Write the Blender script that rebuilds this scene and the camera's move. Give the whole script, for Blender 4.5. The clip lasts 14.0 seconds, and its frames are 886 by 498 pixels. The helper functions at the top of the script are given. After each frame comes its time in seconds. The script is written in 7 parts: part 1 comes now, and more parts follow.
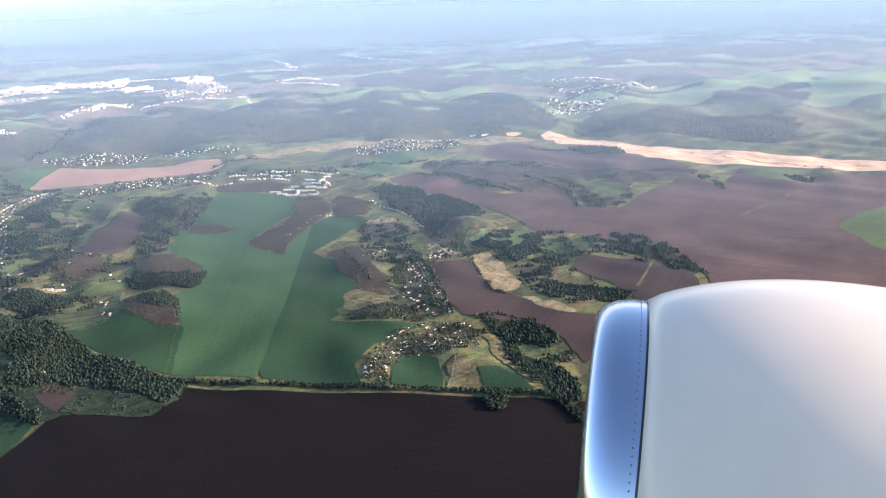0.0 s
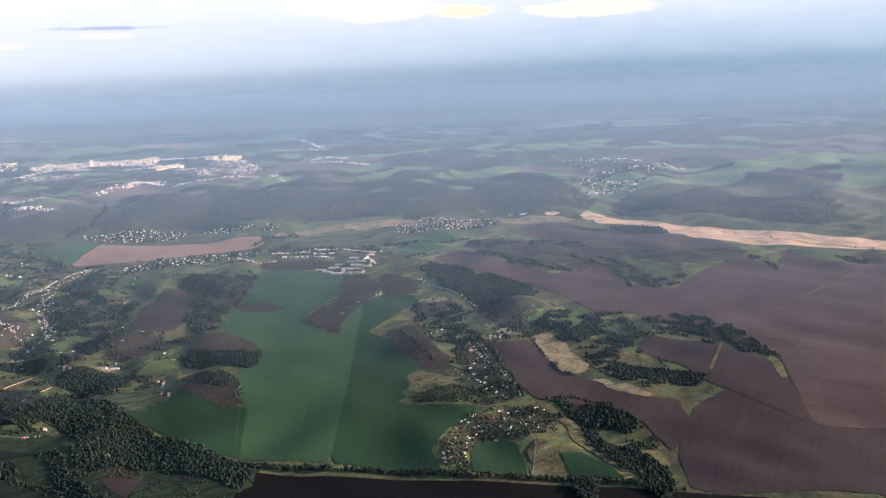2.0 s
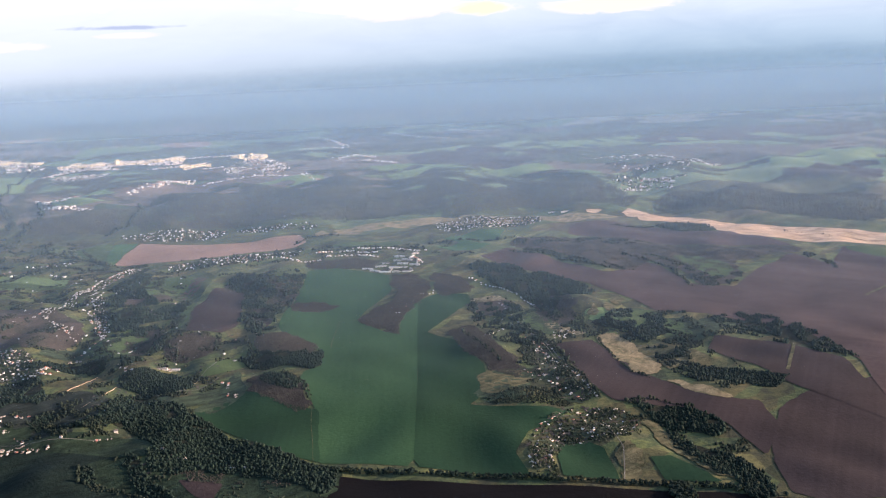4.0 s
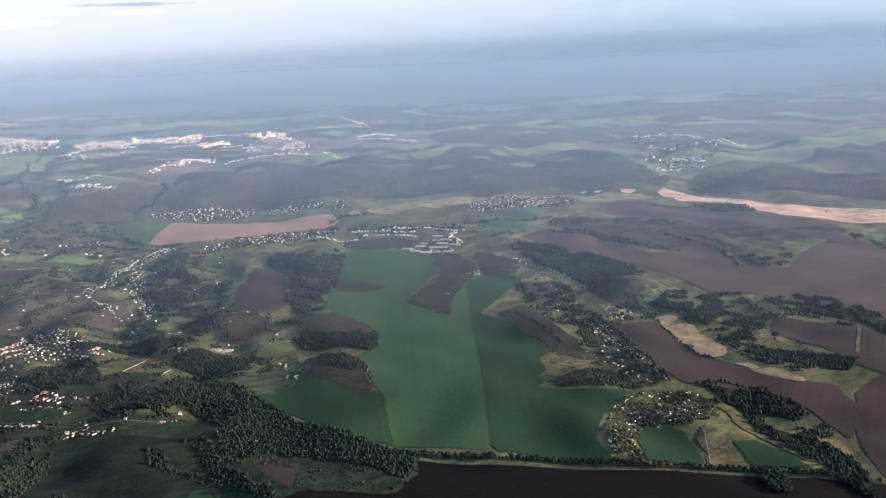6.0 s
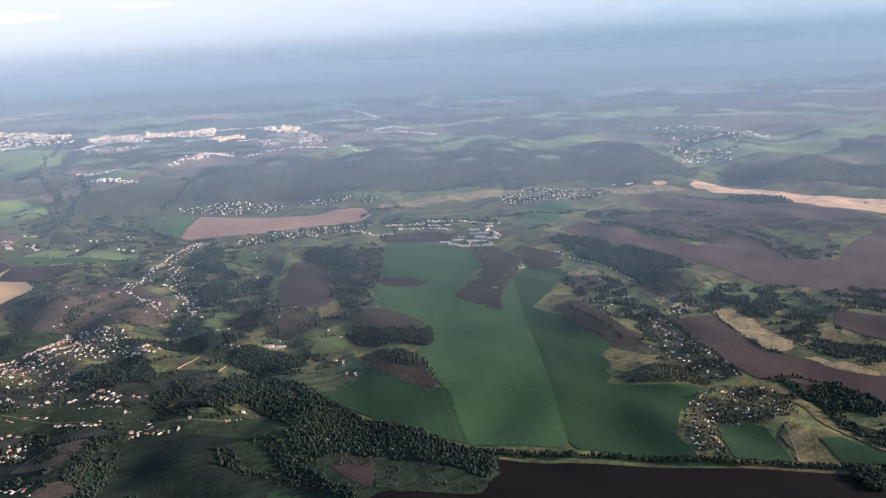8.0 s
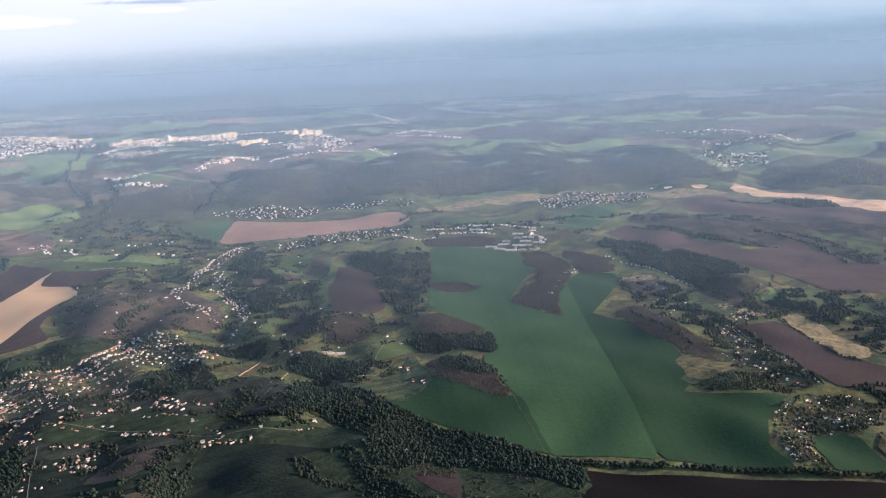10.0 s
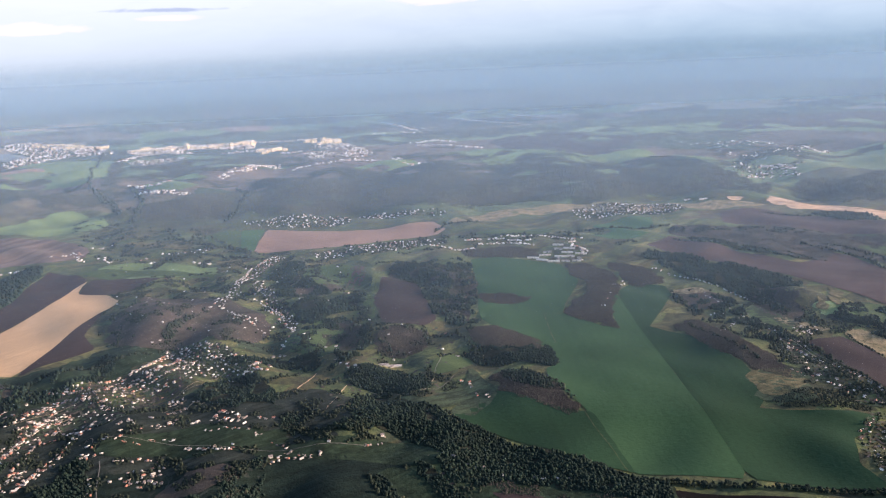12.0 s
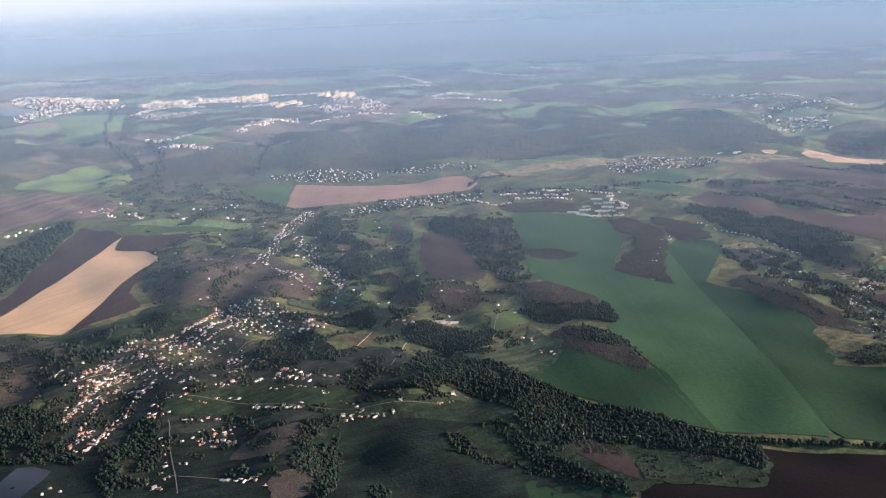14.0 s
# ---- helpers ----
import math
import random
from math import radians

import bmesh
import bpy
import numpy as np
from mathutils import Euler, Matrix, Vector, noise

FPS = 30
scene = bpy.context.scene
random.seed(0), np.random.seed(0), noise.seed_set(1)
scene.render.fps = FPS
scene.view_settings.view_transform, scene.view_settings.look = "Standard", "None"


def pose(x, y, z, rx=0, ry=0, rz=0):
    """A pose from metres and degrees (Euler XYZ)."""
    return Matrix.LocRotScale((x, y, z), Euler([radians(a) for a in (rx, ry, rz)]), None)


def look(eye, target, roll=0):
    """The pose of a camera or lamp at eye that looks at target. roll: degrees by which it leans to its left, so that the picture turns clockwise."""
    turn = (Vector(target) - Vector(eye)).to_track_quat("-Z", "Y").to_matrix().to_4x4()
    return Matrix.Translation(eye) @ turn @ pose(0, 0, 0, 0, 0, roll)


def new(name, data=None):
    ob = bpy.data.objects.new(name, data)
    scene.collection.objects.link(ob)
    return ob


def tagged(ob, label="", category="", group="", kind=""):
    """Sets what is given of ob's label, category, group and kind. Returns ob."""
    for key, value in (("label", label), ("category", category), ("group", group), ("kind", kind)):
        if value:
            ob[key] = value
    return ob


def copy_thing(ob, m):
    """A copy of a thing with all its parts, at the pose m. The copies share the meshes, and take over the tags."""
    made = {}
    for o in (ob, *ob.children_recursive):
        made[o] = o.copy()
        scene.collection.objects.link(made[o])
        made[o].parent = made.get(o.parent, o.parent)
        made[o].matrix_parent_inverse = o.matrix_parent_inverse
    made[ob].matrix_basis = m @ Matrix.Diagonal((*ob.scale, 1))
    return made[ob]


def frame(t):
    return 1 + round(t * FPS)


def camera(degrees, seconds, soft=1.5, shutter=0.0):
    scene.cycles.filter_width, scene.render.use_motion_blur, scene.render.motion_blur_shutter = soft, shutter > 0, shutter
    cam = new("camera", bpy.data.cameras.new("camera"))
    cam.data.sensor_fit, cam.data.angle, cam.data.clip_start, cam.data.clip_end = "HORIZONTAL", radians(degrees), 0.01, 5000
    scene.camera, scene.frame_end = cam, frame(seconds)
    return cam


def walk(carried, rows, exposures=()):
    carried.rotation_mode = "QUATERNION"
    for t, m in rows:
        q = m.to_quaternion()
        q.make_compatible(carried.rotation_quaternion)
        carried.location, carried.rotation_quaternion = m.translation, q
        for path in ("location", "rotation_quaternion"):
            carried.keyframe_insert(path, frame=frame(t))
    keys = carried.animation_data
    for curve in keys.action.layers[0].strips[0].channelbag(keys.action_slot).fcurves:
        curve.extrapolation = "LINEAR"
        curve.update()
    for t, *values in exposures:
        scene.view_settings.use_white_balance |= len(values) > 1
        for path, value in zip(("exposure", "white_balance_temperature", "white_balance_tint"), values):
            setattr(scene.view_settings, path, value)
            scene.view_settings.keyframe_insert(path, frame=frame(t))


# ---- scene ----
cam = camera(58.0, 14.0, soft=1.2)
# seconds, eye, target, roll; one unit is about five metres of the real country
PATH = [
    (0, (-8.06, 3.248, 281.357), (-8.066, 5.136, 280.697), -2.6),
    (0.5, (-21.469, 5.91, 280.992), (-21.475, 7.811, 280.371), -2.6),
    (1, (-34.39, 9.863, 280.795), (-34.399, 11.787, 280.25), -2.6),
    (1.5, (-48.281, 12.207, 281.344), (-48.286, 14.146, 280.853), -2.3),
    (2, (-61.727, 15.221, 281.338), (-61.744, 17.164, 280.866), -2.3),
    (4.5, (-129.126, 31.762, 280.14), (-129.175, 33.703, 279.66), -2.7),
    (5, (-142.785, 35.192, 279.564), (-142.843, 37.128, 279.064), -2.7),
    (5.5, (-155.87, 38.52, 279.606), (-155.917, 40.452, 279.09), -2.5),
    (6, (-169.775, 41.523, 279.431), (-169.82, 43.452, 278.907), -2.5),
    (6.5, (-183.0, 45.357, 278.974), (-183.047, 47.285, 278.444), -2.6),
    (7, (-196.753, 48.306, 278.825), (-196.793, 50.233, 278.292), -2.6),
    (7.5, (-210.339, 51.356, 278.744), (-210.379, 53.282, 278.203), -2.7),
    (10, (-277.458, 68.684, 276.782), (-277.511, 70.612, 276.253), -2.8),
    (10.5, (-291.152, 73.323, 276.207), (-291.21, 75.253, 275.688), -2.9),
    (11, (-304.133, 75.735, 276.218), (-304.184, 77.668, 275.706), -2.5),
    (11.5, (-316.526, 79.467, 275.901), (-316.579, 81.401, 275.391), -2.4),
    (12, (-330.399, 82.286, 275.718), (-330.453, 84.221, 275.213), -2.4),
    (12.5, (-343.84, 86.716, 275.247), (-343.894, 88.65, 274.741), -2.3),
    (13, (-356.846, 89.61, 274.994), (-356.898, 91.535, 274.455), -2.2),
    (13.5, (-369.464, 93.656, 274.206), (-369.512, 95.565, 273.611), -2.3),
    (14, (-383.022, 96.199, 273.859), (-383.075, 98.102, 273.246), -2.5),
]
walk(cam, [(t, look(eye, target, roll)) for t, eye, target, roll in PATH], ((0.0, 1.70, 6300, 18), (0.5, 1.64, 6300, 18), (1.0, 1.02, 6300, 18), (1.5, 0.88, 6300, 18), (4.5, 0.92, 6300, 18), (12.5, 0.90, 6300, 18), (13.0, 0.86, 6300, 18), (14.0, 0.98, 6300, 18)))

# ---- light ----
SUN_ELEV, SUN_AZ = 15.0, 91.0          # degrees; azimuth clockwise from +y
world = bpy.data.worlds.new("evening_sky")
scene.world = world
world.use_nodes = True
wn = world.node_tree.nodes
sky = wn.new("ShaderNodeTexSky")
sky.sky_type, sky.sun_disc = "NISHITA", False
sky.sun_elevation, sky.sun_rotation = radians(SUN_ELEV), radians(SUN_AZ)
world.node_tree.links.new(sky.outputs[0], wn["Background"].inputs[0])
wn["Background"].inputs[1].default_value = 0.15
sun = new("sun", bpy.data.lights.new("sun", "SUN"))
sun.data.energy, sun.data.angle, sun.data.color = 5.0, radians(0.6), (1.0, 0.78, 0.56)
_a, _e = radians(SUN_AZ), radians(SUN_ELEV)
TO_SUN = Vector((math.sin(_a) * math.cos(_e), math.cos(_a) * math.cos(_e), math.sin(_e)))
sun.matrix_world = look((0, 0, 900), Vector((0, 0, 900)) - TO_SUN)


# ---- materials ----
def material(name):
    m = bpy.data.materials.new(name)
    m.use_nodes = True
    nt = m.node_tree
    return m, nt.nodes, nt.links, nt.nodes["Principled BSDF"]


def noise_node(nodes, links, vec, size, detail=4.0, rough=0.55, dist=0.0):
    n = nodes.new("ShaderNodeTexNoise")
    n.inputs["Scale"].default_value = 1.0 / size
    n.inputs["Detail"].default_value, n.inputs["Roughness"].default_value = detail, rough
    n.inputs["Distortion"].default_value = dist
    links.new(vec, n.inputs["Vector"])
    return n.outputs["Fac"]


def ramp(nodes, links, fac, stops):
    r = nodes.new("ShaderNodeValToRGB")
    el = r.color_ramp.elements
    while len(el) < len(stops):
        el.new(0.5)
    for e, (p, c) in zip(el, stops):
        e.position, e.color = p, (*c, 1)
    links.new(fac, r.inputs[0])
    return r.outputs[0]


def mixed(nodes, links, kind, fac, a, b):
    m = nodes.new("ShaderNodeMix")
    m.data_type, m.blend_type = "RGBA", kind
    for sock, v in ((m.inputs[0], fac), (m.inputs[6], a), (m.inputs[7], b)):
        if isinstance(v, (int, float)):
            sock.default_value = v
        elif isinstance(v, tuple):
            sock.default_value = (*v, 1)
        else:
            links.new(v, sock)
    return m.outputs[2]


def position(nodes):
    return nodes.new("ShaderNodeNewGeometry").outputs["Position"]


def stretched(nodes, links, vec, angle, sx, sy):
    """Coordinates turned by angle degrees and squeezed, for rows and furrows."""
    mp = nodes.new("ShaderNodeMapping")
    mp.vector_type = "TEXTURE"
    mp.inputs["Rotation"].default_value = (0, 0, radians(angle))
    mp.inputs["Scale"].default_value = (sx, sy, 1e5)
    links.new(vec, mp.inputs["Vector"])
    return mp.outputs[0]


def bump(nodes, links, bsdf, height, strength, dist):
    b = nodes.new("ShaderNodeBump")
    b.inputs["Strength"].default_value, b.inputs["Distance"].default_value = strength, dist
    links.new(height, b.inputs["Height"])
    links.new(b.outputs[0], bsdf.inputs["Normal"])


def shade(c, k):
    return tuple(min(1.0, v * k) for v in c)


def soil_material(name, base, angle, stain=0.5, rows=5.0, drill=0.3):
    """Worked land: broad damp and dry patches, drill rows, fine clods."""
    m, n, l, b = material(name)
    pos = position(n)
    big = ramp(n, l, noise_node(n, l, pos, 90, 5, 0.6, 0.4), [(0.3, shade(base, 1 - 0.45 * stain)), (0.5, base), (0.72, shade(base, 1 + 0.5 * stain))])
    row = noise_node(n, l, stretched(n, l, pos, angle, 260, rows), 1.0, 2, 0.5)
    col = mixed(n, l, "MULTIPLY", drill, big, ramp(n, l, row, [(0.3, (0.62, 0.62, 0.62)), (0.7, (1.25, 1.25, 1.25))]))
    fine = noise_node(n, l, pos, 3.0, 3, 0.7)
    col = mixed(n, l, "MULTIPLY", 0.4, col, ramp(n, l, fine, [(0.3, (0.7, 0.7, 0.7)), (0.7, (1.25, 1.25, 1.25))]))
    l.new(col, b.inputs["Base Color"])
    b.inputs["Roughness"].default_value = 0.95
    b.inputs["Specular IOR Level"].default_value = 0.1
    bump(n, l, b, fine, 0.5, 0.6)
    return m


def mottled_material(name, low, high, size, mix=0.5, angle=30, rills=0.9):
    """Rough grass: two tones that run into each other in ragged patches, with gully streaks."""
    m, n, l, b = material(name)
    pos = position(n)
    patch = noise_node(n, l, pos, size, 8, 0.68, 0.9)
    col = ramp(n, l, patch, [(mix - 0.14, low), (mix, tuple((a + c) / 2 for a, c in zip(low, high))), (mix + 0.16, high)])
    streak = noise_node(n, l, stretched(n, l, pos, angle, 26, 5), 1.0, 4, 0.6)
    col = mixed(n, l, "MULTIPLY", rills, col, ramp(n, l, streak, [(0.32, (0.5,) * 3), (0.66, (1.3,) * 3)]))
    fine = noise_node(n, l, pos, 2.2, 3, 0.7)
    col = mixed(n, l, "MULTIPLY", 0.5, col, ramp(n, l, fine, [(0.3, (0.6,) * 3), (0.7, (1.3,) * 3)]))
    l.new(col, b.inputs["Base Color"])
    b.inputs["Roughness"].default_value, b.inputs["Specular IOR Level"].default_value = 0.95, 0.1
    bump(n, l, b, fine, 0.8, 0.8)
    return m


def canopy_material(name, dark, light, tint, grove_size=45, grove_mix=0.6):
    """Crowns: each clump its own tone, with leaf-scale mottling."""
    m, n, l, b = material(name)
    g = n.new("ShaderNodeNewGeometry")
    col = ramp(n, l, g.outputs["Random Per Island"], [(0.0, dark), (0.55, shade(tuple((a + c) / 2 for a, c in zip(dark, light)), 1)), (0.9, light), (1.0, tint)])
    grove = noise_node(n, l, g.outputs["Position"], grove_size, 4, 0.55)
    col = mixed(n, l, "MULTIPLY", grove_mix, col, ramp(n, l, grove, [(0.3, (0.6, 0.62, 0.62)), (0.7, (1.45, 1.36, 1.2))]))
    leaf = noise_node(n, l, g.outputs["Position"], 0.8, 2, 0.6)
    col = mixed(n, l, "MULTIPLY", 0.5, col, ramp(n, l, leaf, [(0.3, (0.7, 0.7, 0.7)), (0.7, (1.2, 1.2, 1.2))]))
    l.new(col, b.inputs["Base Color"])
    b.inputs["Roughness"].default_value, b.inputs["Specular IOR Level"].default_value = 0.9, 0.1
    bump(n, l, b, leaf, 0.8, 0.5)
    return m


def plain_material(name, base, rough=0.8, metal=0.0, vary=0.15, size=1.0, per_object=0.0):
    m, n, l, b = material(name)
    col = ramp(n, l, noise_node(n, l, position(n), size, 3, 0.6), [(0.3, shade(base, 1 - vary)), (0.7, shade(base, 1 + vary))])
    if per_object:
        r = n.new("ShaderNodeObjectInfo").outputs["Random"]
        col = mixed(n, l, "MULTIPLY", 1.0, col, ramp(n, l, r, [(0.0, (1 - per_object,) * 3), (1.0, (1 + per_object * 0.4,) * 3)]))
    l.new(col, b.inputs["Base Color"])
    b.inputs["Roughness"].default_value, b.inputs["Metallic"].default_value = rough, metal
    return m


def island_material(name, stops, rough=0.8):
    """A colour of its own for each loose piece."""
    m, n, l, b = material(name)
    g = n.new("ShaderNodeNewGeometry")
    col = ramp(n, l, g.outputs["Random Per Island"], stops)
    n_ = n[col.node.name]
    n_.color_ramp.interpolation = "CONSTANT"
    col = mixed(n, l, "MULTIPLY", 0.4, col, ramp(n, l, noise_node(n, l, g.outputs["Position"], 0.7, 2), [(0.3, (0.75,) * 3), (0.7, (1.15,) * 3)]))
    l.new(col, b.inputs["Base Color"])
    b.inputs["Roughness"].default_value = rough
    return m


def ground_material():
    """Rough pasture, scrub and old grass; far out a patchwork of fields and woods."""
    m, n, l, b = material("pasture")
    pos = position(n)
    near = ramp(n, l, noise_node(n, l, pos, 30, 8, 0.66, 0.8), [(0.28, (0.030, 0.036, 0.031)), (0.42, (0.052, 0.062, 0.047)), (0.55, (0.086, 0.094, 0.054)), (0.68, (0.135, 0.122, 0.072)), (0.8, (0.200, 0.165, 0.105))])
    plots = n.new("ShaderNodeTexVoronoi")
    plots.inputs["Scale"].default_value = 1.0
    l.new(stretched(n, l, pos, 38, 46, 17), plots.inputs["Vector"])
    tone = n.new("ShaderNodeSeparateColor")
    l.new(plots.outputs["Color"], tone.inputs[0])
    near = mixed(n, l, "MULTIPLY", 0.75, near, ramp(n, l, tone.outputs[0], [(0.0, (0.58, 0.60, 0.60)), (0.28, (1.25, 1.0, 0.90)), (0.48, (0.85, 1.0, 0.85)), (0.78, (1.2, 1.4, 1.0)), (1.0, (2.0, 1.65, 1.3))]))
    vor = n.new("ShaderNodeTexVoronoi")
    vor.inputs["Scale"].default_value, vor.inputs["Randomness"].default_value = 1.0, 1.0
    l.new(stretched(n, l, pos, 14, 520, 250), vor.inputs["Vector"])
    sep = n.new("ShaderNodeSeparateColor")
    l.new(vor.outputs["Color"], sep.inputs[0])
    fields = ramp(n, l, sep.outputs[0], [(0.0, (0.15, 0.115, 0.10)), (0.14, (0.070, 0.088, 0.060)), (0.30, (0.165, 0.21, 0.115)), (0.48, (0.058, 0.066, 0.052)), (0.64, (0.12, 0.165, 0.09)), (0.80, (0.31, 0.245, 0.185)), (0.9, (0.095, 0.082, 0.078))])
    n[fields.node.name].color_ramp.interpolation = "CONSTANT"
    wood = noise_node(n, l, pos, 210, 6, 0.6, 0.8)
    fields = mixed(n, l, "MIX", ramp(n, l, wood, [(0.5, (0, 0, 0)), (0.56, (1, 1, 1))]), fields, (0.036, 0.040, 0.030))
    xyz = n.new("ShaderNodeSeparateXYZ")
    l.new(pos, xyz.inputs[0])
    # paler far tones mixed in with distance, brightening the far land by colour
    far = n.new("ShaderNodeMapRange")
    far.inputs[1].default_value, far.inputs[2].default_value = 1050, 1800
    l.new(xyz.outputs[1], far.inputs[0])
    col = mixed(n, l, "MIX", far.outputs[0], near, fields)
    fine = noise_node(n, l, pos, 3.5, 4, 0.7)
    col = mixed(n, l, "MULTIPLY", 0.7, col, ramp(n, l, fine, [(0.32, (0.5, 0.52, 0.5)), (0.68, (1.35, 1.3, 1.2))]))
    l.new(col, b.inputs["Base Color"])
    b.inputs["Roughness"].default_value, b.inputs["Specular IOR Level"].default_value = 0.95, 0.1
    bump(n, l, b, fine, 0.8, 1.0)
    return m


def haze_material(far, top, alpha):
    """Translucent sheet standing in for thin evening haze: it scatters light to both sides and thickens from the ground
    up to its full density.
    """
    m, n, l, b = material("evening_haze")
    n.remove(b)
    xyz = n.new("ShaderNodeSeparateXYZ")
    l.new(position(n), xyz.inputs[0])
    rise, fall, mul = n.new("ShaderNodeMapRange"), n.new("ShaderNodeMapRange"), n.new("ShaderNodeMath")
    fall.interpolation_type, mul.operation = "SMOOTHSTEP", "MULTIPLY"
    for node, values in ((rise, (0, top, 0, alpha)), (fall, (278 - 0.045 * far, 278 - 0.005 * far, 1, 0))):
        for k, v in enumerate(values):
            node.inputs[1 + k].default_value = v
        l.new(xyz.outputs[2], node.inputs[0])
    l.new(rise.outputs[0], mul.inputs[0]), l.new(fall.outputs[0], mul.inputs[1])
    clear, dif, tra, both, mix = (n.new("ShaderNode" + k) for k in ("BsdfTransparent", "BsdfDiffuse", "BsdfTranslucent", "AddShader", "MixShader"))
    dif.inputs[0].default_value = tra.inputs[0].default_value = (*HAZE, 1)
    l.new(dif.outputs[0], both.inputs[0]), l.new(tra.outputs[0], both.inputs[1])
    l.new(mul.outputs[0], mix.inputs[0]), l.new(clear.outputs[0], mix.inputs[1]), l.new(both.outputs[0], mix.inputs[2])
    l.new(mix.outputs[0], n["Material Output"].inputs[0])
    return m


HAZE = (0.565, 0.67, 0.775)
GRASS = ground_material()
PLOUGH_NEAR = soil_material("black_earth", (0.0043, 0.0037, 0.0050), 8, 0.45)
PLOUGH = soil_material("ploughed_brown_earth", (0.071, 0.049, 0.0485), -28, 0.6)
PLOUGH_B = soil_material("ploughed_dark_earth", (0.044, 0.0325, 0.0335), 62, 0.5)
CLAY = soil_material("dry_clay_earth", (0.27, 0.170, 0.132), 10, 0.4)
WHEAT = soil_material("young_wheat", (0.0310, 0.0710, 0.0345), 94, 0.22, 5.0, 0.16)
WHEAT_D = soil_material("dense_young_wheat", (0.0172, 0.0450, 0.0236), 94, 0.22, 5.0, 0.16)
LIME = soil_material("spring_meadow", (0.135, 0.185, 0.080), 30, 0.5)
# light grass; where slopes are sunlit, the sun is put into this colour
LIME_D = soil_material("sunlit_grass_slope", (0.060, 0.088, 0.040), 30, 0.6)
STRIPED = soil_material("striped_fallow", (0.150, 0.105, 0.088), 64, 0.5, 16.0, 0.9)
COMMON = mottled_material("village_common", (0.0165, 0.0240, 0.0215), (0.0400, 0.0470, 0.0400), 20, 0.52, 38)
STRAW = soil_material("straw_stubble", (0.50, 0.330, 0.195), 52, 0.35)
REED = mottled_material("dry_reed", (0.34, 0.235, 0.145), (0.66, 0.44, 0.29), 30, 0.42, -31)
DRYGRASS = mottled_material("dry_grass_slope", (0.050, 0.058, 0.032), (0.155, 0.130, 0.074), 14, 0.50)
HILLSIDE = mottled_material("brown_heath", (0.030, 0.034, 0.027), (0.076, 0.061, 0.055), 30, 0.46, 30, 0.3)
FALLOW = mottled_material("fallow_bank", (0.10, 0.098, 0.055), (0.31, 0.235, 0.14), 13, 0.48, 65, 0.55)
SCARP = mottled_material("eroded_loess", (0.060, 0.064, 0.038), (0.34, 0.265, 0.165), 8, 0.50, 60)
ROUGH = mottled_material("rough_green_slope", (0.024, 0.035, 0.027), (0.068, 0.092, 0.054), 14, 0.5)
# the rough green slope again, at about half the brightness
ROUGH_DARK = mottled_material("rough_slope_dark", (0.0125, 0.0220, 0.0160), (0.0330, 0.0520, 0.0310), 12, 0.5, 40)
# grazed grass with the shade over low ground put into its dark colour
PASTURE = mottled_material("grazed_pasture_shaded", (0.0072, 0.0143, 0.0128), (0.0168, 0.0282, 0.0222), 28, 0.52, 20)
# young wheat made brighter, the light on it put into the colour
WHEAT_LIT = soil_material("lit_young_wheat", (0.048, 0.100, 0.046), 30, 0.3)
GREEN_CROWN = canopy_material("spring_leaf", (0.0114, 0.0205, 0.0195), (0.0190, 0.0340, 0.0285), (0.032, 0.050, 0.036))
BROWN_CROWN = canopy_material("budding_twigs", (0.053, 0.048, 0.045), (0.072, 0.065, 0.058), (0.064, 0.069, 0.053))
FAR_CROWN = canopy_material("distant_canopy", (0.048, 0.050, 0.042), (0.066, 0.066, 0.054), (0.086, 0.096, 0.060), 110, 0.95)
GARDEN_CROWN = canopy_material("garden_leaf", (0.0149, 0.0252, 0.0182), (0.0465, 0.0563, 0.0392), (0.1395, 0.1261, 0.1120))
SCRUB_CROWN = canopy_material("scrub_leaf", (0.0140, 0.0215, 0.0190), (0.0290, 0.0390, 0.0300), (0.052, 0.060, 0.042))
# woodland floors, with the shade under crowns put into their dark colour
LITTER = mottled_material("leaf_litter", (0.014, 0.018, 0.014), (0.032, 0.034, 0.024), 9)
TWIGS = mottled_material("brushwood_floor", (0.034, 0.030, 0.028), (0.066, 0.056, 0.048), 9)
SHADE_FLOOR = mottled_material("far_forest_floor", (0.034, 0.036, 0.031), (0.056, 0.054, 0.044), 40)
BARK = plain_material("bark", (0.08, 0.06, 0.045), 0.9)
TRACK = plain_material("dust_track", (0.30, 0.235, 0.16), 0.95, 0, 0.3, 6)
ASPHALT = plain_material("grey_road", (0.17, 0.155, 0.135), 0.9, 0, 0.25, 6)
WATER = plain_material("still_water", (0.014, 0.017, 0.024), 0.3)
WATER.node_tree.nodes["Principled BSDF"].inputs["Specular IOR Level"].default_value = 0.2
CREAM = plain_material("cream_facade", (0.84, 0.66, 0.42), 0.8, 0, 0.1, 9, 0.25)
ROOF_FELT = plain_material("grey_roof_felt", (0.38, 0.37, 0.36), 0.9)
WHITE_WALL = plain_material("white_render", (0.82, 0.73, 0.64), 0.85, 0, 0.08, 1.5, 0.2)
TAN_WALL = plain_material("tan_brick", (0.62, 0.44, 0.32), 0.9, 0, 0.15, 1.0, 0.25)
GREY_ROOF = plain_material("grey_slate_roof", (0.22, 0.185, 0.175), 0.7, 0, 0.2, 0.8, 0.4)
RED_ROOF = plain_material("red_tile_roof", (0.33, 0.135, 0.10), 0.75, 0, 0.2, 0.8, 0.35)
